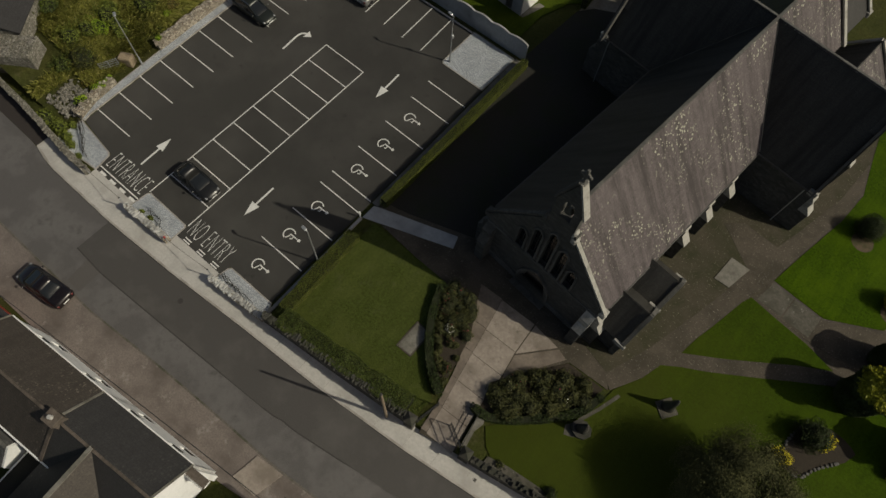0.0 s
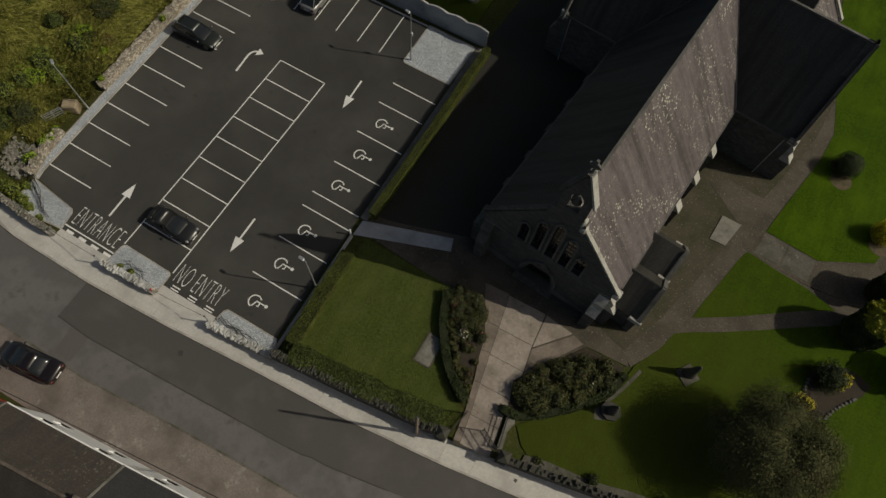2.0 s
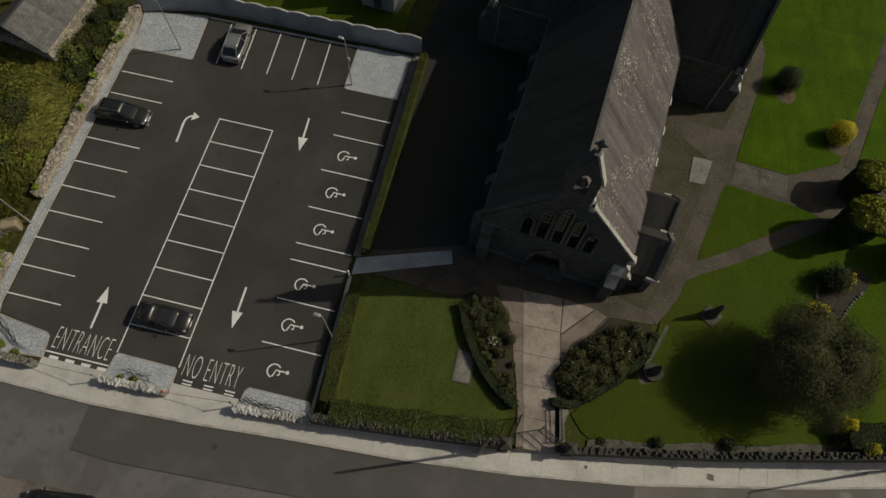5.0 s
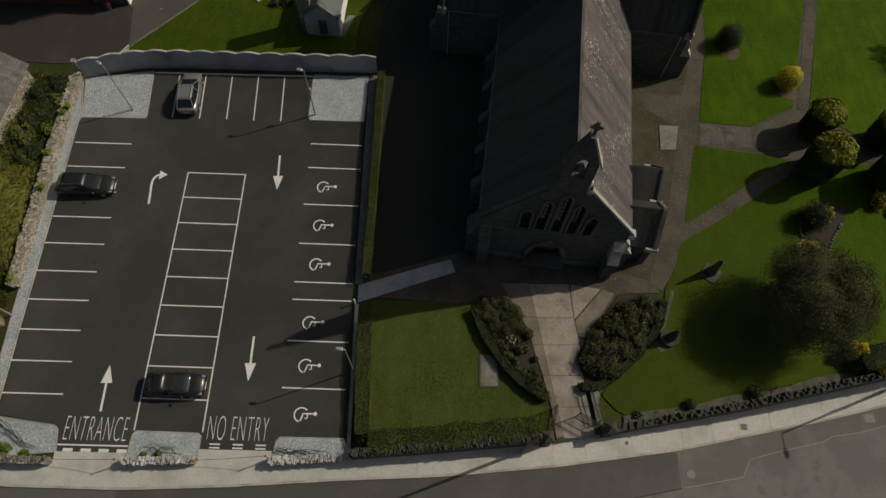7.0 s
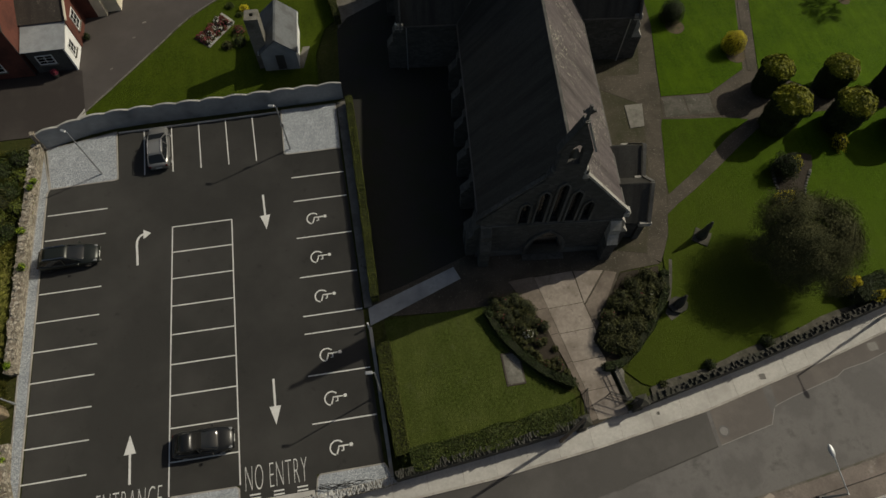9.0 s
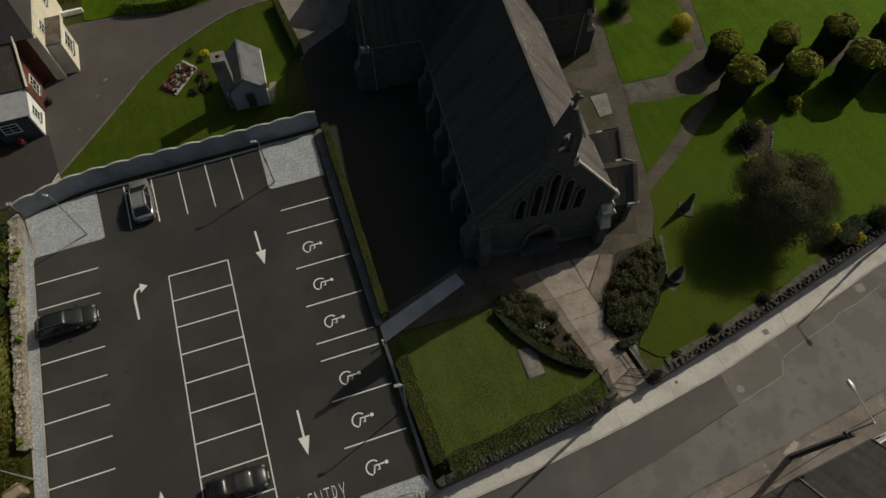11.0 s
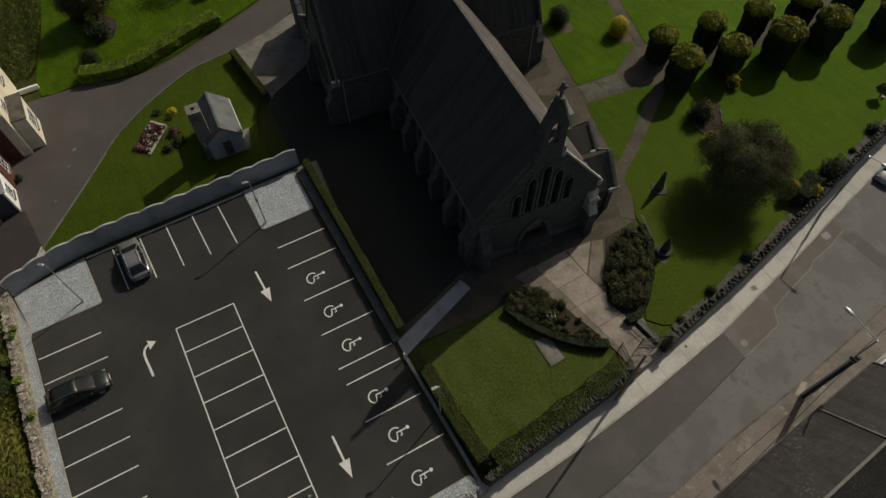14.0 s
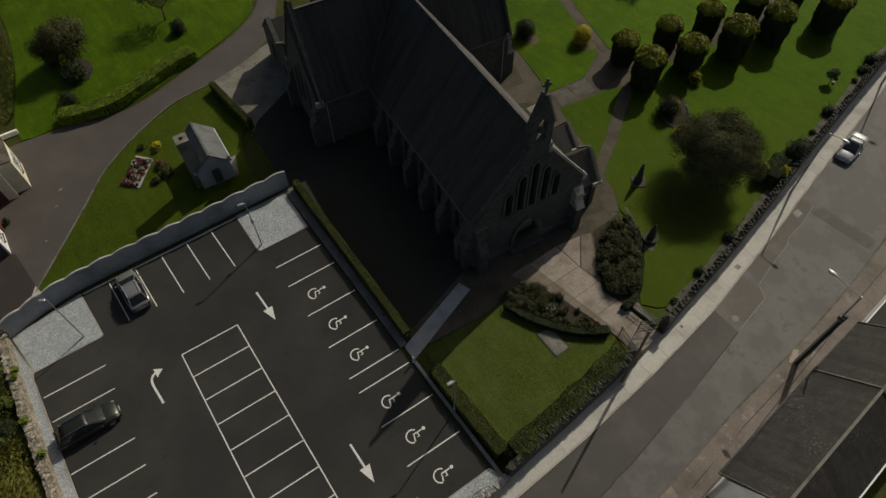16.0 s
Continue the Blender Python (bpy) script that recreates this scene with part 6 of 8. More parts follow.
soil_bed("bed_round", curve_pts([(52.0, -5.6), (51.6, -4.0), (52.0, -2.0), (54.0, -1.0), (56.0, -1.5), (55.6, -2.6), (55.0, -3.3), (54.0, -4.6), (53.2, -5.8)], 0.8, True), "dark soil of the curved bed")
bm = bmesh.new()
rng = random.Random(8)
for x, y in curve_pts([(53.2, -5.9), (52.0, -5.7), (51.55, -4.0), (51.95, -2.3)], 0.28) + curve_pts([(53.6, -5.6), (54.1, -4.5), (55.2, -3.0)], 0.3):
    m = Matrix.Translation((x, y, 0.08)) @ Matrix.Rotation(rng.uniform(0, 3), 4, "Z")
    box(bm, -0.13, 0.13, -0.1, 0.1, -0.08, rng.uniform(0.02, 0.1), 0.03, m)
tagged(part("edging_stones", bm, ASHLAR), "pale edging stones round the curved bed", "stones", kind="stuff")


def broad_tree(name, x, y, crown, size, leaf, label, n, seed, leaf_size=0.2, limbs=9, trunk_r=0.2, clumps=46, density=1.0):
    """A tapered trunk with limbs and a loose crown of leaf clumps."""
    rng = np.random.default_rng(seed)
    t = thing(name, label, "tree", (x, y, 0.0))
    cz = crown
    bm = bmesh.new()
    rod(bm, (0, 0, -0.1), (0.1, 0.05, cz * 0.45), trunk_r, trunk_r * 0.7, 9)
    part("trunk", bm, BARK, t)
    ends = []
    for i in range(limbs):
        a = 2 * math.pi * i / limbs + rng.uniform(-0.3, 0.3)
        e = rng.uniform(0.5, 0.85)
        p1 = (0.1 + math.cos(a) * size[0] * 0.35, 0.05 + math.sin(a) * size[1] * 0.35, cz * rng.uniform(0.6, 0.8))
        p2 = (math.cos(a) * size[0] * e, math.sin(a) * size[1] * e, cz + size[2] * rng.uniform(-0.2, 0.6))
        bm = rod(rod(bmesh.new(), (0.1, 0.05, cz * 0.42), p1, trunk_r * 0.5, trunk_r * 0.3, 7), p1, p2, trunk_r * 0.3, 0.02, 6)
        part("limb", bm, BARK, t)
    P, Nn = [], []
    per = n // clumps
    for i in range(clumps):
        d = rng.normal(0, 1, 3)
        d /= np.linalg.norm(d)
        c = d * np.array(size) * rng.uniform(0.3, 0.95) ** 0.6
        c[2] = abs(c[2]) * 0.9 - size[2] * 0.25 if rng.uniform() < 0.75 else c[2]
        k = int(per * rng.uniform(0.6, 1.4))
        q = np.clip(rng.normal(0, 1, (k, 3)), -1.7, 1.7) * np.array([0.22, 0.22, 0.18]) * np.mean(size) * density
        P.append(q + c + np.array([0, 0, cz]))
        Nn.append(q + c * 0.4 + np.array([0, 0, 0.6]))
    part("crown", leaf_mesh("crown", np.concatenate(P), np.concatenate(Nn), leaf_size, 0.5, rng, 1.2), leaf, t, "loose crown of small leaves")
    return t


broad_tree("lawn_tree", 49.4, -10.75, 3.95, (4.5, 4.5, 2.7), TREE_LEAF, "low spreading brownish-leaved tree on the lawn", 125000, 51, 0.1, 16, 0.2, 230, 0.5)
broad_tree("garden_tree", 3.3, 42.7, 3.2, (2.7, 2.7, 2.1), DEEP_OLIVE, "dense olive green garden tree", 24000, 52, 0.16, 8, 0.17, 40)
broad_tree("sparse_tree", 15.0, 44.2, 3.6, (2.8, 2.8, 1.6), TREE_LEAF, "thin-leaved young tree with bare limbs", 2600, 53, 0.18, 12, 0.12, 30)
broad_tree("garden_tree", 9.0, 66.0, 4.5, (4.5, 4.0, 3.0), YEW_DARK, "dark garden tree at the lawn's edge", 6000, 54, 0.3, 8, 0.22, 36)
broad_tree("standard_tree", 70.75, -9.5, 1.15, (0.75, 0.75, 0.6), HEDGE_LEAF, "small round-headed standard tree on the lawn", 3200, 55, 0.11, 5, 0.06, 36, 0.7)
broad_tree("young_tree", 67.5, 16.2, 2.7, (2.0, 2.0, 1.0), HEDGE_LEAF, "thin young tree with sparse leaves", 2600, 56, 0.15, 11, 0.08, 34, 0.6)
for x, y, r in ((67.5, 16.15, 0.6), (48.85, 15.25, 0.95), (53.55, 10.75, 0.95)):
    structure("tree_ring", rod(bmesh.new(), (x, y, -0.02), (x, y, 0.045), r, seg=20), DRY_SOIL, "bare dry soil ring round a clipped bush", "soil")
shrub("round_bush", 1.05, 35.5, 0.03, (1.05, 1.0, 0.95), YEW_DARK, "round clipped bush by the hedge", 5000, 0.085, 61, low=-0.6)
shrub("round_bush", 15.5, 40.8, 0.03, (0.9, 0.9, 1.0), YEW_DARK, "round bush on the lawn", 4500, 0.085, 62, low=-0.6)
shrub("garden_shrub", 2.9, 39.3, 0.03, (1.35, 1.3, 1.3), YEW_DARK, "dense dark garden shrub", 1500, 0.18, 63, low=-0.5)
shrub("garden_shrub", 1.6, 43.6, 0.03, (1.0, 1.2, 1.3), ROSE_LEAF, "dense garden shrub with pale tips", 1000, 0.18, 64, low=-0.5)
structure("bed_garden", prism(curve_pts([(1.6, 40.4), (3.3, 38.4), (4.7, 39.5), (4.9, 41.6), (3.6, 43.2), (2.0, 42.6)], 0.8, True), 0.0, 0.05), SOIL, "bare soil under the garden shrubs", "flower bed")
# plants along the inside of the churchyard wall
for i, x in enumerate((36.2, 40.1, 45.1, 62.6, 66.4, 73.0, 75.2, 77.4)):
    s = (0.3, 0.5, 0.6, 0.35, 0.8, 0.35, 0.7, 0.9)[i]
    shrub("wall_plant", x, lin(x, WALL_Y) + 1.05, 0.03, (s, s, s * 0.9), YEW_DARK if s > 0.45 else ROSE_LEAF, "small plant in the stony strip by the wall", int(500 * s), 0.13, 300 + i, "shrub", "plants along the wall")
strip_l = [(x, lin(x, WALL_Y) + 0.5) for x in xs_between(35.2, 110, 1.5)]
strip_r = [(x, y + 0.6 + 0.12 * math.sin(x * 0.9)) for x, y in strip_l]
structure("strip_stony", strip_solid(strip_r, strip_l, lambda x, y: -0.02, lambda x, y: 0.06), FLAG, "stony strip along the churchyard wall", "gravel bed")
bm = bmesh.new()
rng = random.Random(12)
for i in range(90):
    x = rng.uniform(35.3, 80)
    y = lin(x, WALL_Y) + rng.uniform(0.55, 1.1)
    s = rng.uniform(0.03, 0.09)
    m = Matrix.Translation((x, y, 0.06)) @ Matrix.Rotation(rng.uniform(0, 3), 4, "Z") @ Matrix.Rotation(rng.uniform(-0.4, 0.4), 4, "X")
    box(bm, -s, s, -s * 0.7, s * 0.7, -s * 0.5, s * 0.6, 0, m)
tagged(part("loose_stones", bm, COPE_DARK), "grey stones bedded along the churchyard wall", "stones", kind="stuff")

# flower bed, well and shed lawn
soil_bed("bed_flower", [(1.65, 20.8), (4.3, 23.65), (5.4, 22.4), (3.0, 19.5)], "raised bed of bright bedding flowers")
t = thing("bed_surround", "low pale stone surround of the flower bed", "kerb", kind="structure")
cs = [(4.3, 23.75), (5.5, 22.4), (3.1, 19.5)]
for a, b in zip(cs, cs[1:]):
    part("edging", ribbon([a, b], 0.11, -0.02, 0.16), COPE_LINE, t)
rr = random.Random(5)
for i in range(46):
    u, v = rr.uniform(0.08, 0.92), rr.uniform(0.08, 0.92)
    x = 1.65 + 2.65 * u + 1.35 * v
    y = 20.8 + 2.85 * u - 1.3 * v
    s = rr.uniform(0.2, 0.32)
    b = shrub("bedding_plant", x, y, 0.05, (s, s, s), HEDGE_LEAF if i % 3 else ROSE_LEAF, "low bedding plant in flower", 60, 0.11, 400 + i, "flower", "bedding flowers", trunk=False)
    petals(b, 46, (s * 1.08, s * 1.08, s * 1.4), PETAL_WHITE if i % 3 == 0 else PETAL_RED, i, 0.12)
for x, y, s, m in ((6.0, 21.0, 0.6, ROSE_LEAF), (6.1, 19.6, 0.75, HEDGE_LEAF), (5.2, 24.6, 0.4, HEDGE_LEAF), (6.6, 24.0, 0.45, GOLD_LEAF), (6.1, 23.3, 0.3, HEDGE_LEAF), (4.9, 19.3, 0.5, ROSE_LEAF)):
    b = shrub("garden_plant", x, y, 0.03, (s, s, s * 0.8), m, "leafy garden plant beside the shed", 360, 0.15, int(x * 100 + y), "shrub", "plants by the shed")
    if (x, y) == (6.0, 21.0):
        petals(b, 150, (s * 1.1, s * 1.1, s * 1.25), PETAL_RED, 3)

# ---- the overgrown bank west of the car park ----
def bank_z(x, y):
    d = min(1.0, max(0.0, (-12.0 - x) / 5.0))
    n = noise.noise((x * 0.16, y * 0.16, 3.0)) * 0.7 + noise.noise((x * 0.5, y * 0.5, 1.0)) * 0.25
    return -0.05 + d * (0.9 + n)


bm = bmesh.new()
nx, ny = 40, 60
g = [[bm.verts.new((-11.8 - 30 * i / nx, -21.8 + 31.2 * j / ny, bank_z(-11.8 - 30 * i / nx, -21.8 + 31.2 * j / ny))) for j in range(ny + 1)] for i in range(nx + 1)]
for i in range(nx):
    for j in range(ny):
        bm.faces.new((g[i][j], g[i + 1][j], g[i + 1][j + 1], g[i][j + 1]))
structure("bank", bm, ROUGH, "overgrown grassy bank above the car park", "bank")
rng = np.random.default_rng(70)
N = 150000
x = -11.9 - 20 * rng.uniform(0, 1, N) ** 1.1
y = rng.uniform(-21.5, 9.2, N)
keep = ~((x > -14.2) & (y < -17.8)) & ~((x > -21.5) & (x < -15.6) & (y < -17.0)) & (np.sin(x * 0.7 + 1.3 * np.sin(y * 0.35)) + np.sin(y * 0.55 + x * 0.2) > -1.7)
x, y = x[keep], y[keep]
z = np.array([bank_z(a, b) for a, b in zip(x, y)])
tuft = 0.5 + 0.5 * np.sin(x * 1.9 + 2.0 * np.sin(y * 0.9)) * np.sin(y * 2.3 + 1.5 * np.sin(x * 1.1))
h = rng.uniform(0.25, 0.6, len(x)) + 0.45 * tuft * rng.uniform(0.3, 1, len(x))
lean = np.stack([0.5 + 0.5 * np.sin(x * 0.5 + y * 0.4), -0.35 + 0.6 * np.sin(y * 0.3), np.zeros(len(x))], 1) * h[:, None]
root = np.stack([x, y, z - 0.03], 1)
tip = root + lean + np.stack([rng.normal(0, 0.24, len(x)), rng.normal(0, 0.24, len(x)), h], 1)
side = rng.normal(0, 1, (len(x), 3)) * np.array([1, 1, 0.1])
side *= 0.035 / (np.linalg.norm(side, axis=1)[:, None] + 1e-6)
mid = (root + tip) / 2 + np.array([0, 0, 0.12])
V = np.stack([root - side, root + side, mid + side * 0.8, tip, mid - side * 0.8], 1).reshape(-1, 3)
F = np.arange(len(V)).reshape(-1, 5).tolist()
me = bpy.data.meshes.new("tall_grass")
me.from_pydata(V.tolist(), [], F)
tagged(part("tall_grass", me, STRAW), "tall bleached grass leaning over the bank", "grass", kind="stuff")
rr = random.Random(17)
for i in range(150):
    x, y = -12.4 - 17 * rr.random() ** 1.3, rr.uniform(-21, 9)
    if i < 22:
        x, y = -12.5 - 4.5 * rr.random(), rr.uniform(-20, 8.5)
    if 46 < i < 60:
        x, y = rr.uniform(-28, -13), rr.uniform(-21, -14)
    if -14.2 < x and -16.2 < y < -12.6 or -14.5 < x and y < -17.8 or -21.5 < x < -15.5 and y < -17.5 or i < 22 and i % 2 or (22 <= i < 47 or i >= 60) and i % 3:
        continue
    s = rr.uniform(0.6, 1.35) * (1.25 if 46 < i < 60 else 0.8 if i >= 60 else 1)
    shrub("bramble_bush", x, y, bank_z(x, y) - 0.05, (s * rr.uniform(0.9, 1.3), s, s * rr.uniform(0.6, 0.95)), (BRAMBLE, HEDGE_BRIGHT, DEEP_OLIVE, HEDGE_LEAF, BRAMBLE, RUST_LEAF, HEDGE_LEAF)[i % 7], "wild bramble bush on the overgrown bank", int(1000 * s), 0.15, 500 + i, "bush", "brambles on the bank", bumps=0.25)
for i, (x, y, q) in enumerate(((-12.9, 8.3, 1.1), (-12.6, 6.6, 0.9), (-13.4, 5.0, 1.2), (-12.7, 3.6, 0.9), (-14.2, 7.2, 1.2), (-14.4, 2.6, 1.3), (-13.2, 1.2, 1.0))):
    shrub("bramble_bush", x, y, bank_z(x, y) - 0.05, (q, q, q * 0.9), BRAMBLE if i % 2 else YEW_DARK, "tall wild bush beside the rubble wall", int(1300 * q), 0.14, 580 + i, "bush", "brambles on the bank", bumps=0.25)
# weeds that grow from the rubble walls
for i in range(14):
    x, y = rr.uniform(-11.6, -11.0), rr.choice([rr.uniform(-10.5, 9), rr.uniform(-20, -16)])
    s = rr.uniform(0.18, 0.4)
    shrub("wall_weed", x, y, 0.5 if y < -15 else 1.0, (s, s, s * 0.8), HEDGE_BRIGHT, "green weed growing from the rubble wall", 110, 0.14, 600 + i, "weed", "weeds on the wall", trunk=False)
for i, (x, y, s) in enumerate(((-9.3, -22.4, 0.7), (-8.4, -22.6, 0.5), (-10.6, -22.2, 0.9), (-7.0, -22.9, 0.35), (-12.2, -22.4, 1.0), (-9.9, -21.3, 0.45), (2.2, -22.75, 0.3), (1.2, -22.8, 0.25))):
    shrub("ivy_plant", x, y, 0.03, (s, s * 0.7, s * 0.6), BRAMBLE, "green ivy spreading beside the street wall", int(500 * s), 0.15, 650 + i, "shrub", "ivy by the wall", trunk=False)
# rough grass field beyond the house lawn
rng = np.random.default_rng(71)
N = 26000
y = rng.uniform(36.5, 66, N)
x = rng.uniform(-20, -2.2, N)
x = np.minimum(x, np.interp(y, [36.5, 37.5, 44, 52, 66], [-5.2, -4.5, -2.8, -1.7, -0.2]))
root = np.stack([x, y, np.zeros(N) - 0.03], 1)
h = rng.uniform(0.25, 0.6, N)
tip = root + np.stack([rng.normal(0.1, 0.2, N), rng.normal(-0.1, 0.2, N), h], 1)
side = rng.normal(0, 1, (N, 3)) * np.array([1, 1, 0.1])
side *= 0.035 / (np.linalg.norm(side, axis=1)[:, None] + 1e-6)
V = np.stack([root - side, root + side, tip], 1).reshape(-1, 3)
me = bpy.data.meshes.new("meadow_grass")
me.from_pydata(V.tolist(), [], np.arange(3 * N).reshape(-1, 3).tolist())
tagged(part("meadow_grass", me, MEADOW), "uncut grass beyond the garden lawn", "grass", kind="stuff")


# ---- cars ----
def car(x, y, z, heading, paint, label, L=4.4, W=1.78, H=1.48, kind="hatch", rails=False):
    """A car along +x of its own, nose at +x: lofted body, glasshouse, wheels, lamps and mirrors."""
    t = thing("parked_car", label, "car", (x, y, z), heading)
    hl, hw = L / 2, W / 2
    # stations: x, half width, sill z, shoulder z, centre z
    st = [(-hl, 0.62 * hw, 0.42, 0.72, 0.74), (-hl + 0.06, 0.84 * hw, 0.30, 0.86, 0.90), (-hl + 0.25, 0.95 * hw, 0.24, 0.93, 0.98), (-hl + 0.8, hw, 0.2, 0.95, 1.0), (-0.4, hw, 0.2, 0.93, 0.98), (0.5, hw, 0.2, 0.91, 0.97), (hl - 1.25, 0.99 * hw, 0.2, 0.88, 0.97), (hl - 0.7, 0.96 * hw, 0.22, 0.80, 0.88), (hl - 0.25, 0.88 * hw, 0.26, 0.68, 0.75), (hl - 0.05, 0.74 * hw, 0.32, 0.58, 0.62), (hl, 0.55 * hw, 0.38, 0.52, 0.54)]
    bm = bmesh.new()
    rings = []
    for sx, w, zs, zh, zc in st:
        prof = [(-w * 0.93, zs), (-w, zs + 0.14), (-w, zh - 0.14), (-w * 0.93, zh - 0.02), (-w * 0.55, zc - 0.01), (0, zc), (w * 0.55, zc - 0.01), (w * 0.93, zh - 0.02), (w, zh - 0.14), (w, zs + 0.14), (w * 0.93, zs)]
        rings.append([bm.verts.new((sx, py, pz)) for py, pz in prof])
    for a, b in zip(rings, rings[1:]):
        for i in range(len(a)):
            j = (i + 1) % len(a)
            bm.faces.new((a[i], b[i], b[j], a[j]))
    bm.faces.new(rings[0]), bm.faces.new(rings[-1][::-1])
    body = part("body", bm, paint, t, smooth=True)
    # cabin: one rounded loft, its top painted and its sides and ends glazed
    rear = -hl + (0.22 if kind != "saloon" else 0.95)
    rr0, rr1 = rear + (0.5 if kind != "saloon" else 0.75), hl - 2.0
    zb, zr = 0.93, H - 0.06
    base = [(rear, 0.78 * hw), (-0.1, 0.93 * hw), (hl - 1.1, 0.80 * hw)]
    roof = [(rr0, 0.64 * hw), (-0.2, 0.72 * hw), (rr1, 0.66 * hw)]
    cab = [(rear, 0.70, 0.62, zb + 0.03), (rear + 0.16, 0.82, 0.66, zb + 0.5 * (H - zb)), (rr0, 0.88, 0.66, H - 0.05), (rr0 + 0.35, 0.91, 0.70, H - 0.01), (-0.2, 0.93, 0.72, H), (rr1 - 0.35, 0.92, 0.71, H - 0.02), (rr1, 0.90, 0.68, H - 0.08), (hl - 1.55, 0.87, 0.70, zb + 0.5 * (H - zb)), (hl - 1.12, 0.82, 0.72, zb + 0.12), (hl - 0.98, 0.70, 0.60, zb + 0.0)]
    skin, glaze = bmesh.new(), bmesh.new()
    for bmx, painted in ((skin, True), (glaze, False)):
        rings = []
        for sx, wb, wt, zt in cab:
            wb, wt, dz = wb * hw, wt * hw, zt - zb
            pr = [(wb, zb - 0.03), (0.4 * wb + 0.6 * wt, zb + 0.55 * dz), (wt, zb + 0.86 * dz), (0.86 * wt, zb + 0.95 * dz), (0.5 * wt, zb + 0.99 * dz), (0.0, zt)]
            pr += [(-py, pz) for py, pz in pr[-2::-1]]
            rings.append([bmx.verts.new((sx, py, pz)) for py, pz in pr])
        for j, (p, q) in enumerate(zip(rings, rings[1:])):
            for i in range(len(p) - 1):
                if painted == (2 <= j <= 5 and 2 <= i <= 7):
                    bmx.faces.new((p[i], q[i], q[i + 1], p[i + 1]))
        bmesh.ops.delete(bmx, geom=[v for v in bmx.verts if not v.link_faces], context="VERTS")
        bmesh.ops.recalc_face_normals(bmx, faces=bmx.faces)
    bmesh.ops.solidify(skin, geom=skin.faces[:], thickness=0.03)
    part("glasshouse", glaze, GLASS, t, "dark reflecting windows", smooth=True)
    part("roof", skin, paint, t, smooth=True)
    for s in (-1, 1):
        for (bx, bw), (tx, tw) in zip(base, roof):
            part("pillar", rod(bmesh.new(), (bx, s * bw * 1.005, zb - 0.02), (tx, s * tw * 1.01, zr), 0.05, 0.045, 6), paint, t)
        part("side_mirror", boxed(hl - 1.45, hl - 1.3, s * (hw + 0.02), s * (hw + 0.2), 0.88, 1.02, 0.03), paint, t)
        part("headlight", boxed(hl - 0.40, hl - 0.10, s * 0.60 * hw, s * 0.84 * hw, 0.54, 0.70, 0.05), HEADLAMP, t)
        part("tail_light", boxed(-hl - 0.01, -hl + 0.16, s * 0.62 * hw, s * 0.84 * hw, 0.62, 0.84, 0.04), RED_LENS, t)
        if rails:
            part("roof_rail", rod(bmesh.new(), (rr0 + 0.1, s * 0.6 * hw, H + 0.05), (rr1 - 0.1, s * 0.6 * hw, H + 0.05), 0.035, seg=6), CHROME, t)
        for wx in (-hl + 0.78, hl - 0.85):
            wh = part("wheel", rod(bmesh.new(), (wx, s * (hw - 0.2), 0.31), (wx, s * (hw + 0.005), 0.31), 0.31, seg=18), RUBBER, t)
            part("rim", rod(bmesh.new(), (wx, s * (hw - 0.02), 0.31), (wx, s * (hw + 0.015), 0.31), 0.2, seg=14), CHROME, wh)
    part("number_plate", boxed(-hl - 0.015, -hl + 0.02, -0.26, 0.26, 0.52, 0.63, 0.005), PLATE, t)
    part("number_plate", boxed(hl - 0.03, hl + 0.012, -0.26, 0.26, 0.40, 0.50, 0.005), PLATE, t)
    part("rear_wiper", rod(bmesh.new(), (rear - 0.02, 0.0, zb + 0.06), (rear + 0.2, 0.3, zb + 0.28), 0.012, seg=5), BLACK_IRON, t)
    part("bumper", boxed(hl - 0.25, hl + 0.03, -0.78 * hw, 0.78 * hw, 0.26, 0.42, 0.05), paint, t)
    return t


BLACK_CAR = plain("black_car_paint", (0.013, 0.013, 0.013), 0.3, 0.1, 0.4, 0.3)
GREEN_CAR = plain("dark_green_car_paint", (0.020, 0.023, 0.020), 0.34, 0.3, 0.4, 0.25)
MAROON_CAR = plain("dark_maroon_car_paint", (0.012, 0.0085, 0.0085), 0.25, 0.2, 0.5, 0.6)
SILVER_CAR = plain("silver_grey_car_paint", (0.24, 0.237, 0.23), 0.32, 0.45, 0.5, 0.4)
PALE_CAR = plain("pale_silver_car_paint", (0.36, 0.37, 0.385), 0.4, 0.4, 0.4, 0.15)
car(2.68, -18.0, 0.0, 0, BLACK_CAR, "black hatchback parked in the middle block", 4.2, 1.76, 1.46)
car(-7.85, -1.75, 0.0, 1, GREEN_CAR, "dark green estate car with silver roof rails", 4.6, 1.8, 1.55, rails=True)
car(-1.15, 7.95, 0.0, 93, SILVER_CAR, "silver grey family car parked nose to the wall", 4.4, 1.8, 1.58, rails=True)
car(1.0, -31.85, road_z(1) + 0.07, 187, MAROON_CAR, "dark maroon car parked on the far footway", 4.75, 1.82, 1.45, "saloon")
car(66.6, -16.3, road_z(66.6), 192, PALE_CAR, "silver car parked along the kerb", 4.5, 1.8, 1.5, "saloon")


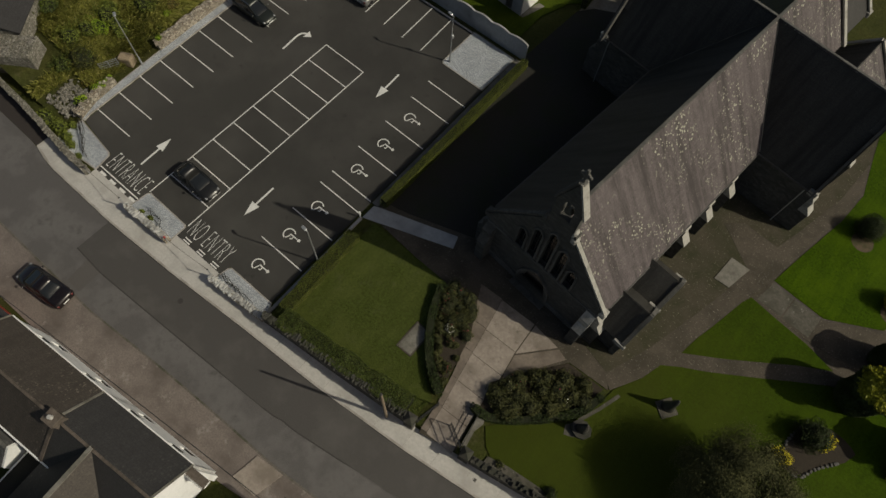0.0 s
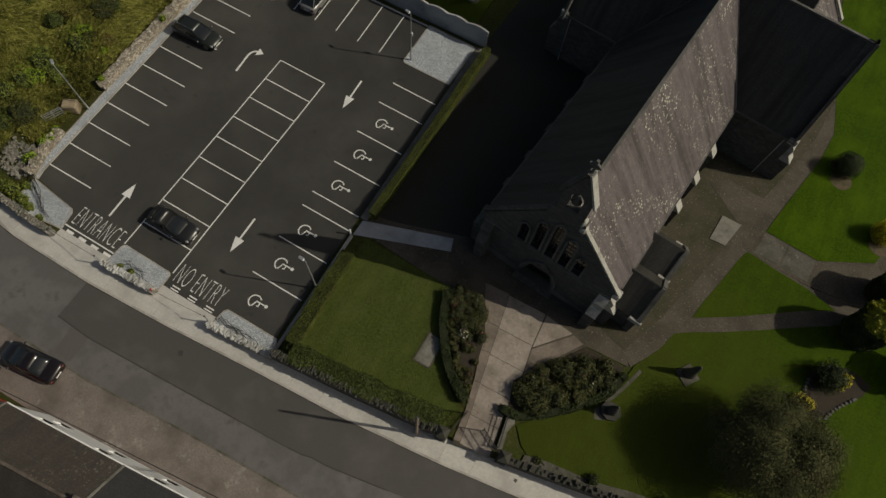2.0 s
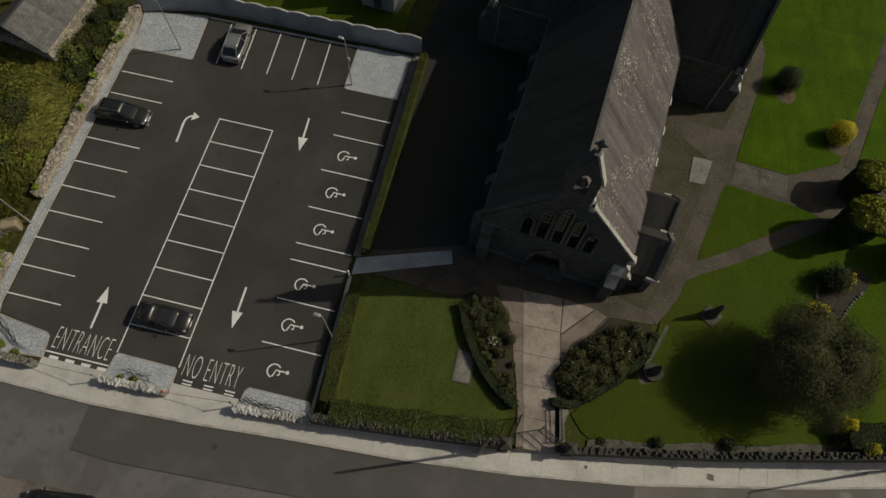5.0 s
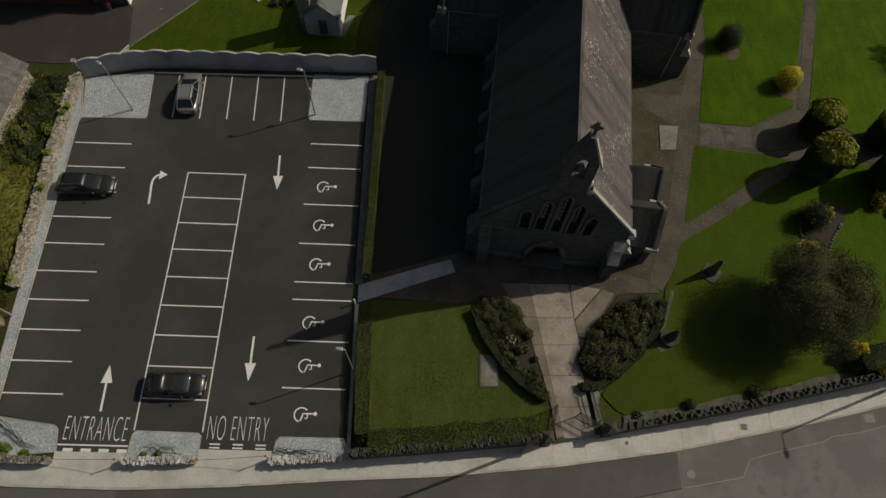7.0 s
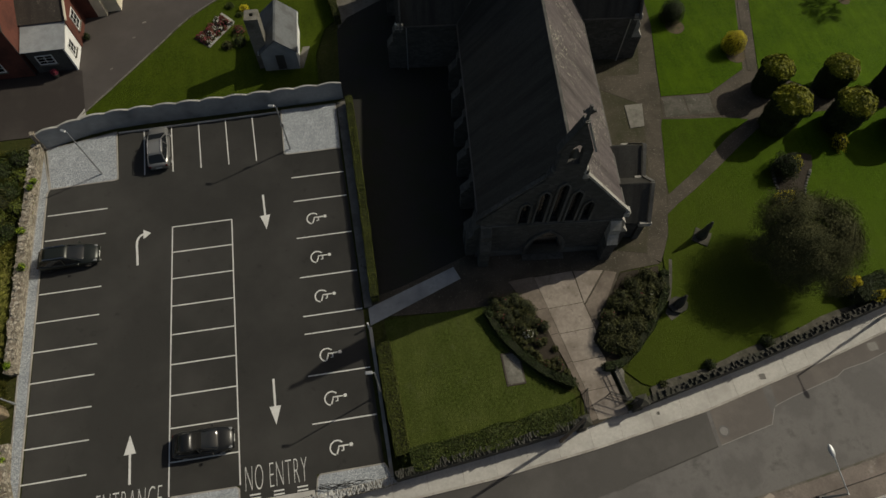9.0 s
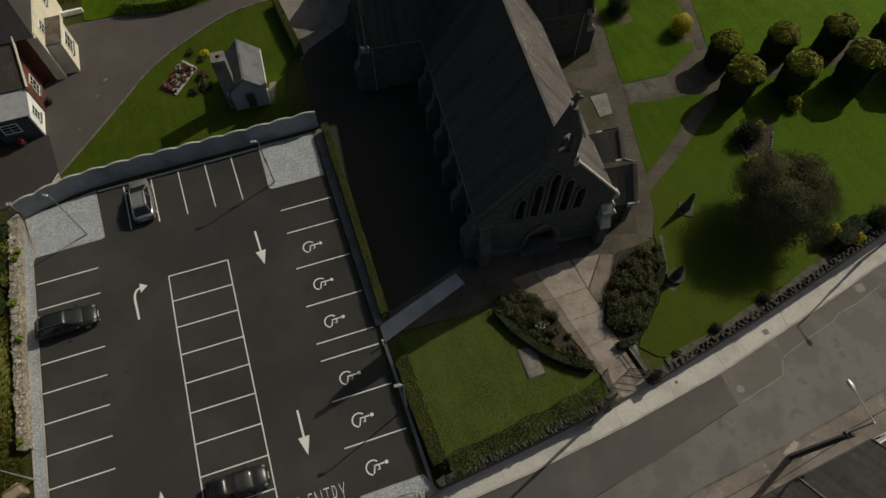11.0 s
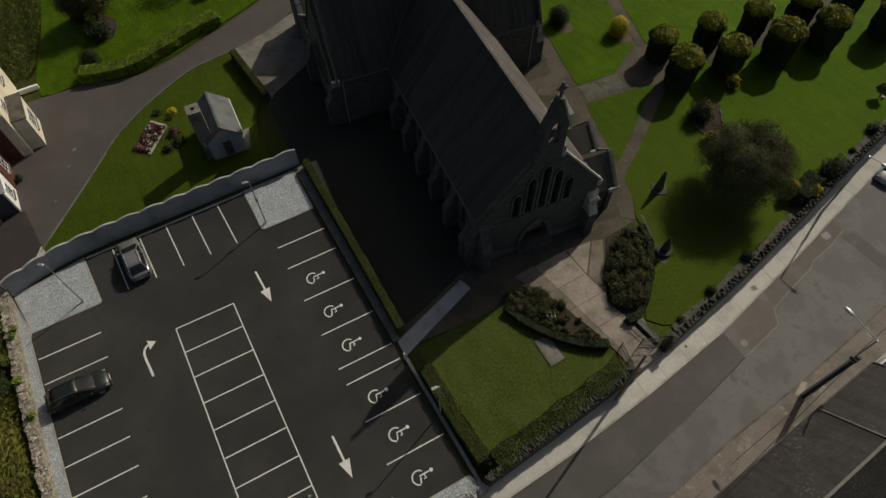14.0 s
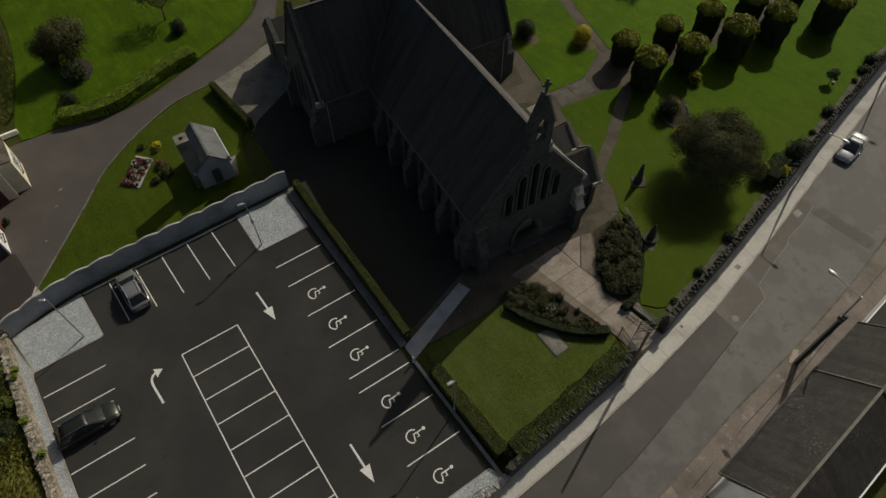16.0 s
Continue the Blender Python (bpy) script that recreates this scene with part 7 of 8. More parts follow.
# ---- lamps and poles ----
def park_lamp(x, y, arm):
    t = thing("car_park_lamp", "slim galvanised lamp column with a small bracket head", "lamp post", (x, y, 0), arm, "car park lamps")
    part("base", rod(bmesh.new(), (0, 0, -0.03), (0, 0, 0.9), 0.085, 0.075, 10), GALV, t)
    part("column", rod(bmesh.new(), (0, 0, 0.85), (0, 0, 5.9), 0.055, 0.04, 10), GALV, t)
    part("arm", rod(bmesh.new(), (0, 0, 5.85), (0.22, 0, 5.92), 0.03, seg=8), GALV, t)
    hd = part("head", boxed(0.12, 0.6, -0.12, 0.12, 5.88, 5.99, 0.04), GALV, t)
    part("lens", boxed(0.17, 0.55, -0.09, 0.09, 5.85, 5.885, 0.01), LAMP_GLASS, hd)
    return t


park_lamp(10.1, 6.4, 170)
park_lamp(-6.05, 6.3, 150)
park_lamp(15.35, -16.5, 175)
park_lamp(-10.85, -13.0, 150)
t = bpy.data.objects["car_park_lamp"]
part("control_box", boxed(-0.12, 0.12, -0.16, 0.02, 3.2, 3.6, 0.02), GALV, t)


def street_lamp(x, y, h, arm, z, reach=2.4):
    t = thing("street_lamp", "tall grey street lamp with a long outreach arm", "street lamp", (x, y, z), arm, "street lamps")
    part("base", rod(bmesh.new(), (0, 0, -0.03), (0, 0, 1.3), 0.13, 0.12, 10), GALV, t)
    part("column", rod(bmesh.new(), (0, 0, 1.25), (0, 0, h), 0.105, 0.055, 10), GALV, t)
    part("arm", rod(bmesh.new(), (0, 0, h - 0.03), (reach - 0.5, 0, h + 0.08), 0.035, seg=8), GALV, t)
    hd = part("head", ball(bmesh.new(), (reach - 0.2, 0, h + 0.08), 0.4, 12, (1, 0.42, 0.28)), GALV, t)
    part("lens", ball(bmesh.new(), (reach - 0.15, 0, h + 0.0), 0.28, 10, (1, 0.5, 0.3)), LAMP_GLASS, hd)
    return t


s = street_lamp(40.95, -28.56, 10.35, 90, road_z(40.95) + 0.07, 2.55)
part("wooden_post", rod(bmesh.new(), (-0.2, 0, -0.05), (-0.2, 0, 7.9), 0.16, 0.12, 10), BARK_DARK, s, "dark tarred wooden post beside the column")
part("cable_clamp", boxed(-0.36, 0.16, -0.3, 0.3, 7.45, 7.8, 0.05), DARK_METAL, s)
part("cross_arm", rod(bmesh.new(), (-0.2, -0.5, 7.6), (-0.2, 0.5, 7.6), 0.05, seg=8), DARK_METAL, s)
s = street_lamp(56.6, -16.5, 8.1, -82, pave_z(56.6), 1.6)
part("square_sign", boxed(-0.03, 0.03, -0.42, 0.42, 3.2, 4.04, 0.01), DARK_METAL, s)
street_lamp(78.9, -11.9, 8.1, -80, pave_z(78.9), 1.6)


def wood_pole(x, y, h, z):
    t = thing("utility_pole", "weathered wooden utility pole beside the wall", "pole", (x, y, z), 0, "utility poles")
    part("pole", rod(bmesh.new(), (0, 0, -0.05), (0, 0, h), 0.13, 0.09, 10), TIMBER, t)
    part("cap", rod(bmesh.new(), (0, 0, h), (0, 0, h + 0.05), 0.1, 0.06, 10), DARK_METAL, t)


wood_pole(27.7, -21.95, 8.4, pave_z(27.7))


def wire(name, a, b, sag, r, label, mat=None):
    a, b = Vector(a), Vector(b)
    n = 14
    pts = [a.lerp(b, i / n) - Vector((0, 0, 4 * sag * (i / n) * (1 - i / n))) for i in range(n + 1)]
    side = (b - a).cross(Vector((0, 0, 1))).normalized() * r
    bm = bmesh.new()
    rings = [[bm.verts.new(p + o) for o in (side, Vector((0, 0, r)), -side, Vector((0, 0, -r)))] for p in pts]
    for p, q in zip(rings, rings[1:]):
        for i in range(4):
            bm.faces.new((p[i], p[(i + 1) % 4], q[(i + 1) % 4], q[i]))
    tagged(part(name, bm, mat or BLACK_IRON), label, "cable")


wire("overhead_cable", (2.5, -33.75, 5.0), (26.0, -31.2, 5.2), 0.25, 0.025, "black overhead cable along the house fronts")
wire("overhead_cable", (26.0, -31.2, 5.2), (40.95, -28.75, 6.0), 0.3, 0.022, "black overhead cable to the street lamp")

# barrier posts, cables and low rails at the car park openings
for x, y, c in ((-5.05, -23.35, HEDGE_BRIGHT), (0.1, -23.35, GALV), (4.95, -23.2, RED_PAINT), (10.1, -22.9, GALV)):
    t = thing("barrier_post", "slim metal post at the car park opening", "post", (x, y, 0.0), 0, "barrier posts")
    part("post", rod(bmesh.new(), (0, 0, -0.03), (0, 0, 1.9 if c == GALV else 0.9), 0.045, seg=8), GALV, t)
    part("cap", boxed(-0.07, 0.07, -0.07, 0.07, (1.9 if c == GALV else 0.9), (1.96 if c == GALV else 1.1), 0.02), RED_PAINT if c == RED_PAINT else DARK_METAL, t)
wire("barrier_chain", (-5.05, -23.35, 0.85), (0.1, -23.35, 1.85), 0.12, 0.016, "thin chain across the entrance", DARK_METAL)
wire("barrier_chain", (4.95, -23.2, 0.85), (10.1, -22.9, 1.85), 0.12, 0.016, "thin chain across the exit", DARK_METAL)
for x, y in ((2.5, -22.15), (12.7, -22.25)):
    t = thing("low_rail", "low galvanised hoop rail on the gravel", "rail", (x, y, 0.03), -2, "low rails")
    part("bar", rod(bmesh.new(), (-0.85, 0, 0.5), (0.85, 0, 0.5), 0.035), GALV, t)
    for s in (-0.85, 0.85):
        part("leg", rod(bmesh.new(), (s, 0, -0.03), (s, 0, 0.52), 0.03), GALV, t)

# field gate and block in the rubble wall gap
t = thing("field_gate", "galvanised tubular gate beside the rubble wall", "gate", (-12.0, -14.5, 0.05), -114)
for z in (0.25, 0.5, 0.75, 1.0, 1.2):
    part("rail", rod(bmesh.new(), (0, 0, z), (1.6, 0, z), 0.022, seg=6), GALV, t)
for x in (0, 0.8, 1.6):
    part("stile", rod(bmesh.new(), (x, 0, 0), (x, 0, 1.25), 0.03, seg=6), GALV, t)
SAND_STONE = surface("sandy_stone", (0.22, 0.17, 0.11), (0.32, 0.255, 0.17), 6, (0.16, 0.125, 0.085), 0.9, rough=0.9, bump=0.7, bscale=14, dist=0.04)
t = thing("stone_block", "rough squared stone block beside the gate", "stone block", (-11.9, -13.7, 0.0), 28)
part("block", boxed(-0.62, 0.62, -0.45, 0.45, -0.05, 1.0, 0.09), SAND_STONE, t)

# tumbled stones at the corner of the bank
bm = bmesh.new()
rng = random.Random(31)
for i in range(230):
    u, v = rng.random(), rng.random()
    x, y = -13.7 + 3.0 * u + rng.uniform(-0.2, 0.2), -21.2 + 2.9 * v + rng.uniform(-0.2, 0.2)
    k = rng.uniform(0.07, 0.2)
    m = Matrix.Translation((x, y, max(0.0, bank_z(x, y)) + rng.uniform(0.02, 0.22))) @ Matrix.Rotation(rng.uniform(0, 3), 4, "Z") @ Matrix.Rotation(rng.uniform(-0.5, 0.5), 4, "X")
    box(bm, -k, k, -k * rng.uniform(0.5, 0.9), k * 0.7, -k * 0.5, k * 0.5, 0.015, m)
tagged(part("tumbled_stones", bm, GREY_RUBBLE), "heap of tumbled grey stones on the bank's corner", "stones", kind="stuff")

# roofless stone store behind the street wall
t = thing("stone_store", "old stone store with a littered wall top and dark slates", "outbuilding", (-18.75, -19.9, 0.0), 37)
part("wall", boxed(-1.9, 1.9, -1.25, 1.25, -0.1, 2.3, 0.06), GREY_RUBBLE, t)
bm = bmesh.new()
for i in range(120):
    k = rng.uniform(0.06, 0.17)
    m = Matrix.Translation((rng.uniform(-1.8, 1.8), rng.uniform(-1.15, 1.15), 2.32)) @ Matrix.Rotation(rng.uniform(0, 3), 4, "Z")
    box(bm, -k, k, -k * 0.7, k * 0.7, -0.05, rng.uniform(0.03, 0.14), 0.0, m)
tagged(part("cap", bm, GREY_RUBBLE, t), "loose stones on the wall top", kind="stuff")
part("roof_wall", boxed(-3.9, 0.3, 1.3, 6.3, -0.1, 2.6), GREY_RUBBLE, t)
part("roof", roof_slab((0.5, 1.2, 2.55), (0.5, 6.5, 2.55), (-1.8, 6.5, 3.4), (-1.8, 1.2, 3.4), 0.12), DARK_SLATE, t)
part("roof", roof_slab((-4.1, 1.2, 2.55), (-4.1, 6.5, 2.55), (-1.8, 6.5, 3.4), (-1.8, 1.2, 3.4), 0.12), DARK_SLATE, t)

# dead briar stems trailing over the gravel beds
rng = random.Random(44)
for k, (x0, y0, x1, y1, n) in enumerate(((-11.6, -19.4, -5.9, -22.9, 7), (10.4, -22.35, 15.1, -22.6, 5), (1.6, -22.2, 4.6, -22.9, 3))):
    t = thing("dead_briar", "dark dead briar stems trailing over pale chippings", "briar", (x0, y0, 0.05), 0, "dead briars")
    for i in range(n):
        pts = [Vector((0, rng.uniform(-0.3, 0.3), 0.25))]
        q = rng.uniform(0.55, 1.0)
        for j in range(1, 6):
            f = q * j / 5
            pts.append(Vector(((x1 - x0) * f + rng.uniform(-0.12, 0.12), (y1 - y0) * f + rng.uniform(-0.28, 0.28), 0.12 + 0.4 * math.sin(math.pi * f) * rng.uniform(0.4, 1))))
        bm = bmesh.new()
        for p, r in zip(pts, pts[1:]):
            rod(bm, p, r, 0.022, 0.018, 5)
        part("stem", bm, BARK_DARK, t)

# ---- statues on the lawn ----
def turned(name, x, y, prof, label, mat, seg=14):
    bm = bmesh.new()
    rings = [[bm.verts.new((r * math.cos(2 * math.pi * i / seg), r * 0.8 * math.sin(2 * math.pi * i / seg), z)) for i in range(seg)] for r, z in prof]
    for a, b in zip(rings, rings[1:]):
        for i in range(seg):
            bm.faces.new((a[i], a[(i + 1) % seg], b[(i + 1) % seg], b[i]))
    bm.faces.new(rings[0][::-1]), bm.faces.new(rings[-1])
    ob = part(name, bm, mat, None, label, True)
    ob.location = (x, y, 0.03)
    tagged(ob, label, "statue")


turned("lawn_statue", 43.35, -7.75, [(0.5, 0.08), (0.46, 0.5), (0.34, 0.9), (0.26, 1.5), (0.24, 1.9), (0.13, 2.1), (0.15, 2.3), (0.06, 2.5)], "dark slender robed statue on a stone base", BRONZE)
structure("base_statue", prism([(43.35 + 0.95 * math.cos(a), -7.85 + 0.95 * math.sin(a)) for a in [radians(90 * i + 10) for i in range(4)]], 0.0, 0.11), FLAG, "pale stone base of the lawn statue", "plinth")
turned("shrine_statue", 39.3, -13.4, [(0.42, 0.3), (0.4, 0.8), (0.3, 1.3), (0.22, 1.7), (0.12, 1.85), (0.15, 2.05), (0.05, 2.2)], "weathered stone statue beside the shrub bed", COPE_DARK)
structure("base_shrine", prism([(39.3 + 0.8 * math.cos(a), -13.4 + 0.7 * math.sin(a)) for a in [radians(45 * i) for i in range(8)]], 0.0, 0.36), COPE_DARK, "low stone plinth of the statue", "plinth")
structure("path_shrine", prism([(38.2, -13.8), (38.9, -12.9), (39.6, -13.2), (39.2, -14.2), (38.5, -14.5)], 0.0, 0.045), FLAG, "small paved spot before the statue", "path")
t = thing("grave_marker", "small white stone marker by the standard tree", "stone", (70.9, -9.8, 0.03), 10)
part("stone", boxed(-0.18, 0.18, -0.14, 0.14, -0.05, 0.22, 0.05), COPE_LINE, t)


# ---- garden shed and well ----
def gable_roof(t, x0, x1, y0, y1, ze, zr, mat_a, mat_b, over=0.15, along="y", name="roof"):
    """Two slopes with the ridge along y (or x)."""
    if along == "y":
        xm = (x0 + x1) / 2
        a = part(name, roof_slab((x0 - over, y0 - over, ze), (x0 - over, y1 + over, ze), (xm, y1 + over, zr), (xm, y0 - over, zr), 0.08), mat_a, t)
        b = part(name, roof_slab((x1 + over, y0 - over, ze), (x1 + over, y1 + over, ze), (xm, y1 + over, zr), (xm, y0 - over, zr), 0.08), mat_b, t)
        part("ridge", coping((xm, y0 - over, zr - 0.03), (xm, y1 + over, zr - 0.03), 0.2, 0.06), mat_b, t)
    else:
        ym = (y0 + y1) / 2
        part(name, roof_slab((x0 - over, y0 - over, ze), (x1 + over, y0 - over, ze), (x1 + over, ym, zr), (x0 - over, ym, zr), 0.1), mat_a, t)
        part(name, roof_slab((x0 - over, y1 + over, ze), (x1 + over, y1 + over, ze), (x1 + over, ym, zr), (x0 - over, ym, zr), 0.1), mat_b, t)
        part("ridge", coping((x0 - over, ym, zr - 0.03), (x1 + over, ym, zr - 0.03), 0.26, 0.1), ASHLAR, t)


def window_on(t, m, w, h, frame=WHITE_FRAME, bars=(2, 3)):
    """A window standing in a wall: its own plane is x, z; m places it."""
    f = part("window", holed([(-w / 2, 0), (w / 2, 0), (w / 2, h), (-w / 2, h)], [[(-w / 2 + 0.09, 0.09), (w / 2 - 0.09, 0.09), (w / 2 - 0.09, h - 0.09), (-w / 2 + 0.09, h - 0.09)]], -0.05, 0.05, m), frame, t)
    part("pane", boxed(-w / 2 + 0.08, w / 2 - 0.08, -0.02, 0.0, 0.08, h - 0.08, 0, m), GLASS, f)
    for i in range(1, bars[0]):
        part("glazing_bar", boxed(-w / 2 + w * i / bars[0] - 0.025, -w / 2 + w * i / bars[0] + 0.025, -0.04, 0.03, 0.08, h - 0.08, 0, m), frame, f)
    for i in range(1, bars[1]):
        part("glazing_bar", boxed(-w / 2 + 0.08, w / 2 - 0.08, -0.04, 0.03, h * i / bars[1] - 0.02, h * i / bars[1] + 0.02, 0, m), frame, f)
    part("sill", boxed(-w / 2 - 0.1, w / 2 + 0.1, -0.16, 0.06, -0.1, 0.0, 0.01, m), PALE_SLAB, f)


def face_x(x, y, z):
    """Places a window in a wall that faces +x."""
    return Matrix(((0, -1, 0, x), (1, 0, 0, y), (0, 0, 1, z), (0, 0, 0, 1)))


def face_my(x, y, z):
    """Places a window in a wall that faces -y."""
    return Matrix.Translation((x, y, z))


shed = thing("boiler_house", "small grey rendered boiler house with a square chimney", "shed", (9.98, 15.6, 0.0), -3.2)
hole = [[(-0.35, 0.05), (0.45, 0.05), (0.45, 1.95), (-0.35, 1.95)]]
part("front_wall", holed([(-1.6, 0), (1.6, 0), (1.6, 2.4), (0, 3.85), (-1.6, 2.4)], hole, 0.0, 0.15), PLASTER_GREY, shed)
part("door", boxed(-0.35, 0.45, 0.05, 0.1, 0.05, 1.95), DARK_METAL, shed)
part("back_wall", holed([(-1.6, 0), (1.6, 0), (1.6, 2.4), (0, 3.85), (-1.6, 2.4)], [], 4.75, 4.9), PLASTER_GREY, shed)
for s in (-1, 1):
    part("side_wall", boxed(s * 1.47, s * 1.6, 0.15, 4.75, 0, 2.4), PLASTER_GREY if s < 0 else PLASTER_WHITE, shed)
    part("gutter", boxed(s * 1.72, s * 1.84, -0.1, 5.0, 2.2, 2.28), WHITE_FRAME, shed)
gable_roof(shed, -1.62, 1.62, 0.0, 4.9, 2.34, 3.95, SHED_SHEET, SHED_SHEET)
ch = part("chimney", holed([(-2.15, 0.35), (-0.95, 0.35), (-0.95, 1.6), (-2.15, 1.6)], [[(-1.72, 0.8), (-1.38, 0.8), (-1.38, 1.15), (-1.72, 1.15)]], 0.0, 6.0, Matrix(((1, 0, 0, 0), (0, 0, 1, 0), (0, 1, 0, 0), (0, 0, 0, 1)))), PALE_SLAB, shed, "square pale rendered chimney with a dark flue")
part("flue_floor", boxed(-1.75, -1.35, 0.75, 1.2, 5.0, 5.05), SEAL, ch)

# ---- parochial house beyond the car park ----
house = thing("parochial_house", "cream and red brick house with dark roofs and white windows", "house", (-8.0, 24.0, 0.0), 0)
def hpart(name, bm, mat, label=""):
    bmesh.ops.translate(bm, verts=bm.verts, vec=(8.0, -24.0, 0.0))
    return part(name, bm, mat, house, label)


def hwin(x, y, z, w, h, which="x"):
    m = Matrix.Translation((8.0, -24.0, 0)) @ (face_x(x, y, z) if which == "x" else face_my(x, y, z))
    window_on(house, m, w, h)


hpart("cream_wall", boxed(-7.65, -6.75, 25.2, 35.5, 0, 5.7), PLASTER_CREAM, "cream rendered front wall")
hpart("gable_wall", boxed(-19, -7.65, 25.2, 25.6, 0, 5.7), BRICK_RED)
hpart("back_wall", boxed(-19, -7.65, 35.1, 35.5, 0, 5.7), BRICK_RED)
for y0, y1 in ((24.8, 30.35), (35.9, 30.35)):
    bm = roof_slab((-20, y0, 5.6), (-6.85, y0, 5.6), (-8.8, y1, 9.2), (-19, y1, 9.2), 0.12)
    hpart("roof", bm, DARK_SLATE)
hpart("hip", roof_slab((-6.85, 24.8, 5.6), (-6.85, 35.9, 5.6), (-8.8, 30.4, 9.2), (-8.8, 30.3, 9.2), 0.12), DARK_SLATE)
hpart("fascia", boxed(-6.9, -6.78, 24.75, 35.95, 5.4, 5.62), PLASTER_CREAM)
hpart("bay", boxed(-6.75, -5.45, 25.75, 29.4, 0, 3.7), PLASTER_CREAM, "cream flat-roofed bay")
hpart("bay_roof", boxed(-6.75, -5.35, 25.65, 29.5, 3.7, 3.82, 0.02), BROWN_CHIM)
hwin(-5.43, 27.6, 1.3, 1.9, 1.6)
hwin(-6.73, 30.9, 0.9, 1.5, 1.5)
hwin(-6.73, 32.6, 3.3, 1.4, 1.5)
hwin(-6.73, 27.6, 3.5, 1.4, 1.4)
hpart("brick_wing", boxed(-19, -8.9, 21.4, 25.2, 0, 3.6), BRICK_RED, "red brick wing")
bm = roof_slab((-19, 21.1, 3.58), (-8.6, 21.1, 3.58), (-8.6, 25.3, 5.7), (-19, 25.3, 5.7), 0.12)
hpart("wing_roof", bm, BROWN_SLATE)
hpart("barge_board", coping((-8.6, 21.1, 3.58), (-8.6, 25.3, 5.7), 0.12, 0.2), PLASTER_CREAM)
hpart("brick_gable", holed([(21.4, 3.6), (25.2, 3.6), (25.2, 5.5)], [], -0.3, 0.0, Matrix(((0, 1, 0, -8.9), (1, 0, 0, 0), (0, 0, 1, 0), (0, 0, 0, 1)))), BRICK_RED)
hwin(-8.88, 23.2, 1.0, 1.3, 1.7)
hwin(-15.0, 21.38, 1.2, 1.2, 1.5, "y")
# walls coloured dark for shade; only the sunlit end is white
hpart("lean_to", boxed(-12.6, -9.15, 18.7, 21.4, 0, 2.85), SHADED_RENDER, "rendered lean-to with shade in its wall colour")
hpart("lean_to_side", boxed(-9.15, -9.0, 18.55, 21.4, 0, 2.85), PLASTER_WHITE, "white rendered end wall")
hpart("lean_to_roof", roof_slab((-12.75, 18.4, 2.88), (-8.85, 18.4, 2.88), (-8.85, 21.45, 3.5), (-12.75, 21.45, 3.5), 0.1), GREY_SHEET)
hwin(-8.98, 19.9, 0.9, 1.1, 1.4)
hwin(-11.2, 18.68, 1.0, 1.5, 1.1, "y")
hpart("old_wing", boxed(-26, -12.87, 18.4, 25.0, 0, 5.8), BRICK_RED, "older two-storey red brick wing")
for y0 in (18.1, 25.3):
    hpart("old_wing_roof", roof_slab((-26.2, y0, 5.75), (-12.6, y0, 5.75), (-12.6, 21.7, 8.0), (-26.2, 21.7, 8.0), 0.12), BROWN_SLATE)
hpart("old_gable", holed([(18.4, 5.8), (25.0, 5.8), (21.7, 7.9)], [], -0.3, 0.0, Matrix(((0, 1, 0, -12.87), (1, 0, 0, 0), (0, 0, 1, 0), (0, 0, 0, 1)))), BRICK_RED)
hpart("downpipe", rod(bmesh.new(), (-12.75, 18.32, 0), (-12.75, 18.32, 5.6), 0.05), BLACK_IRON)
for x in (-15.6, -18.6):
    for z in (0.9, 3.6):
        hwin(x, 18.38, z, 1.3, 1.5, "y")
t = thing("flower_tub", "dark tub with a red-flowered plant", "planter", (-10.9, 18.0, 0.02))
part("tub", rod(bmesh.new(), (0, 0, -0.02), (0, 0, 0.4), 0.24, 0.28, 12), DARK_METAL, t)
p, nn = shell_points(160, np.random.default_rng(3), (0.32, 0.32, 0.3), 0.1, 0.3)
part("plant", leaf_mesh("tub_leaves", p + np.array([0, 0, 0.6]), nn, 0.12), PETAL_RED, t)
shrub("tub_shrub", -8.45, 22.4, 0.02, (0.35, 0.35, 0.4), YEW_DARK, "small dark shrub by the house wall", 200, 0.12, 91, low=-0.7)

structure("wall_garden", boxed(-6.75, -4.6, 34.2, 34.45, -0.05, 0.5, 0.02), PLASTER_WHITE, "low white garden wall beside the house", "wall")

# old outbuilding at the corner of the bank
t = thing("old_outbuilding", "old outbuilding with a weathered slate roof", "outbuilding", (-17.2, 5.4, 0.0), -6)
part("wall", boxed(-3.2, 2.0, -3.6, 3.4, 0, 2.6), RUBBLE, t)
gable_roof(t, -3.4, 2.2, -3.8, 3.6, 2.55, 4.6, PALE_SLATE, PALE_SLATE)

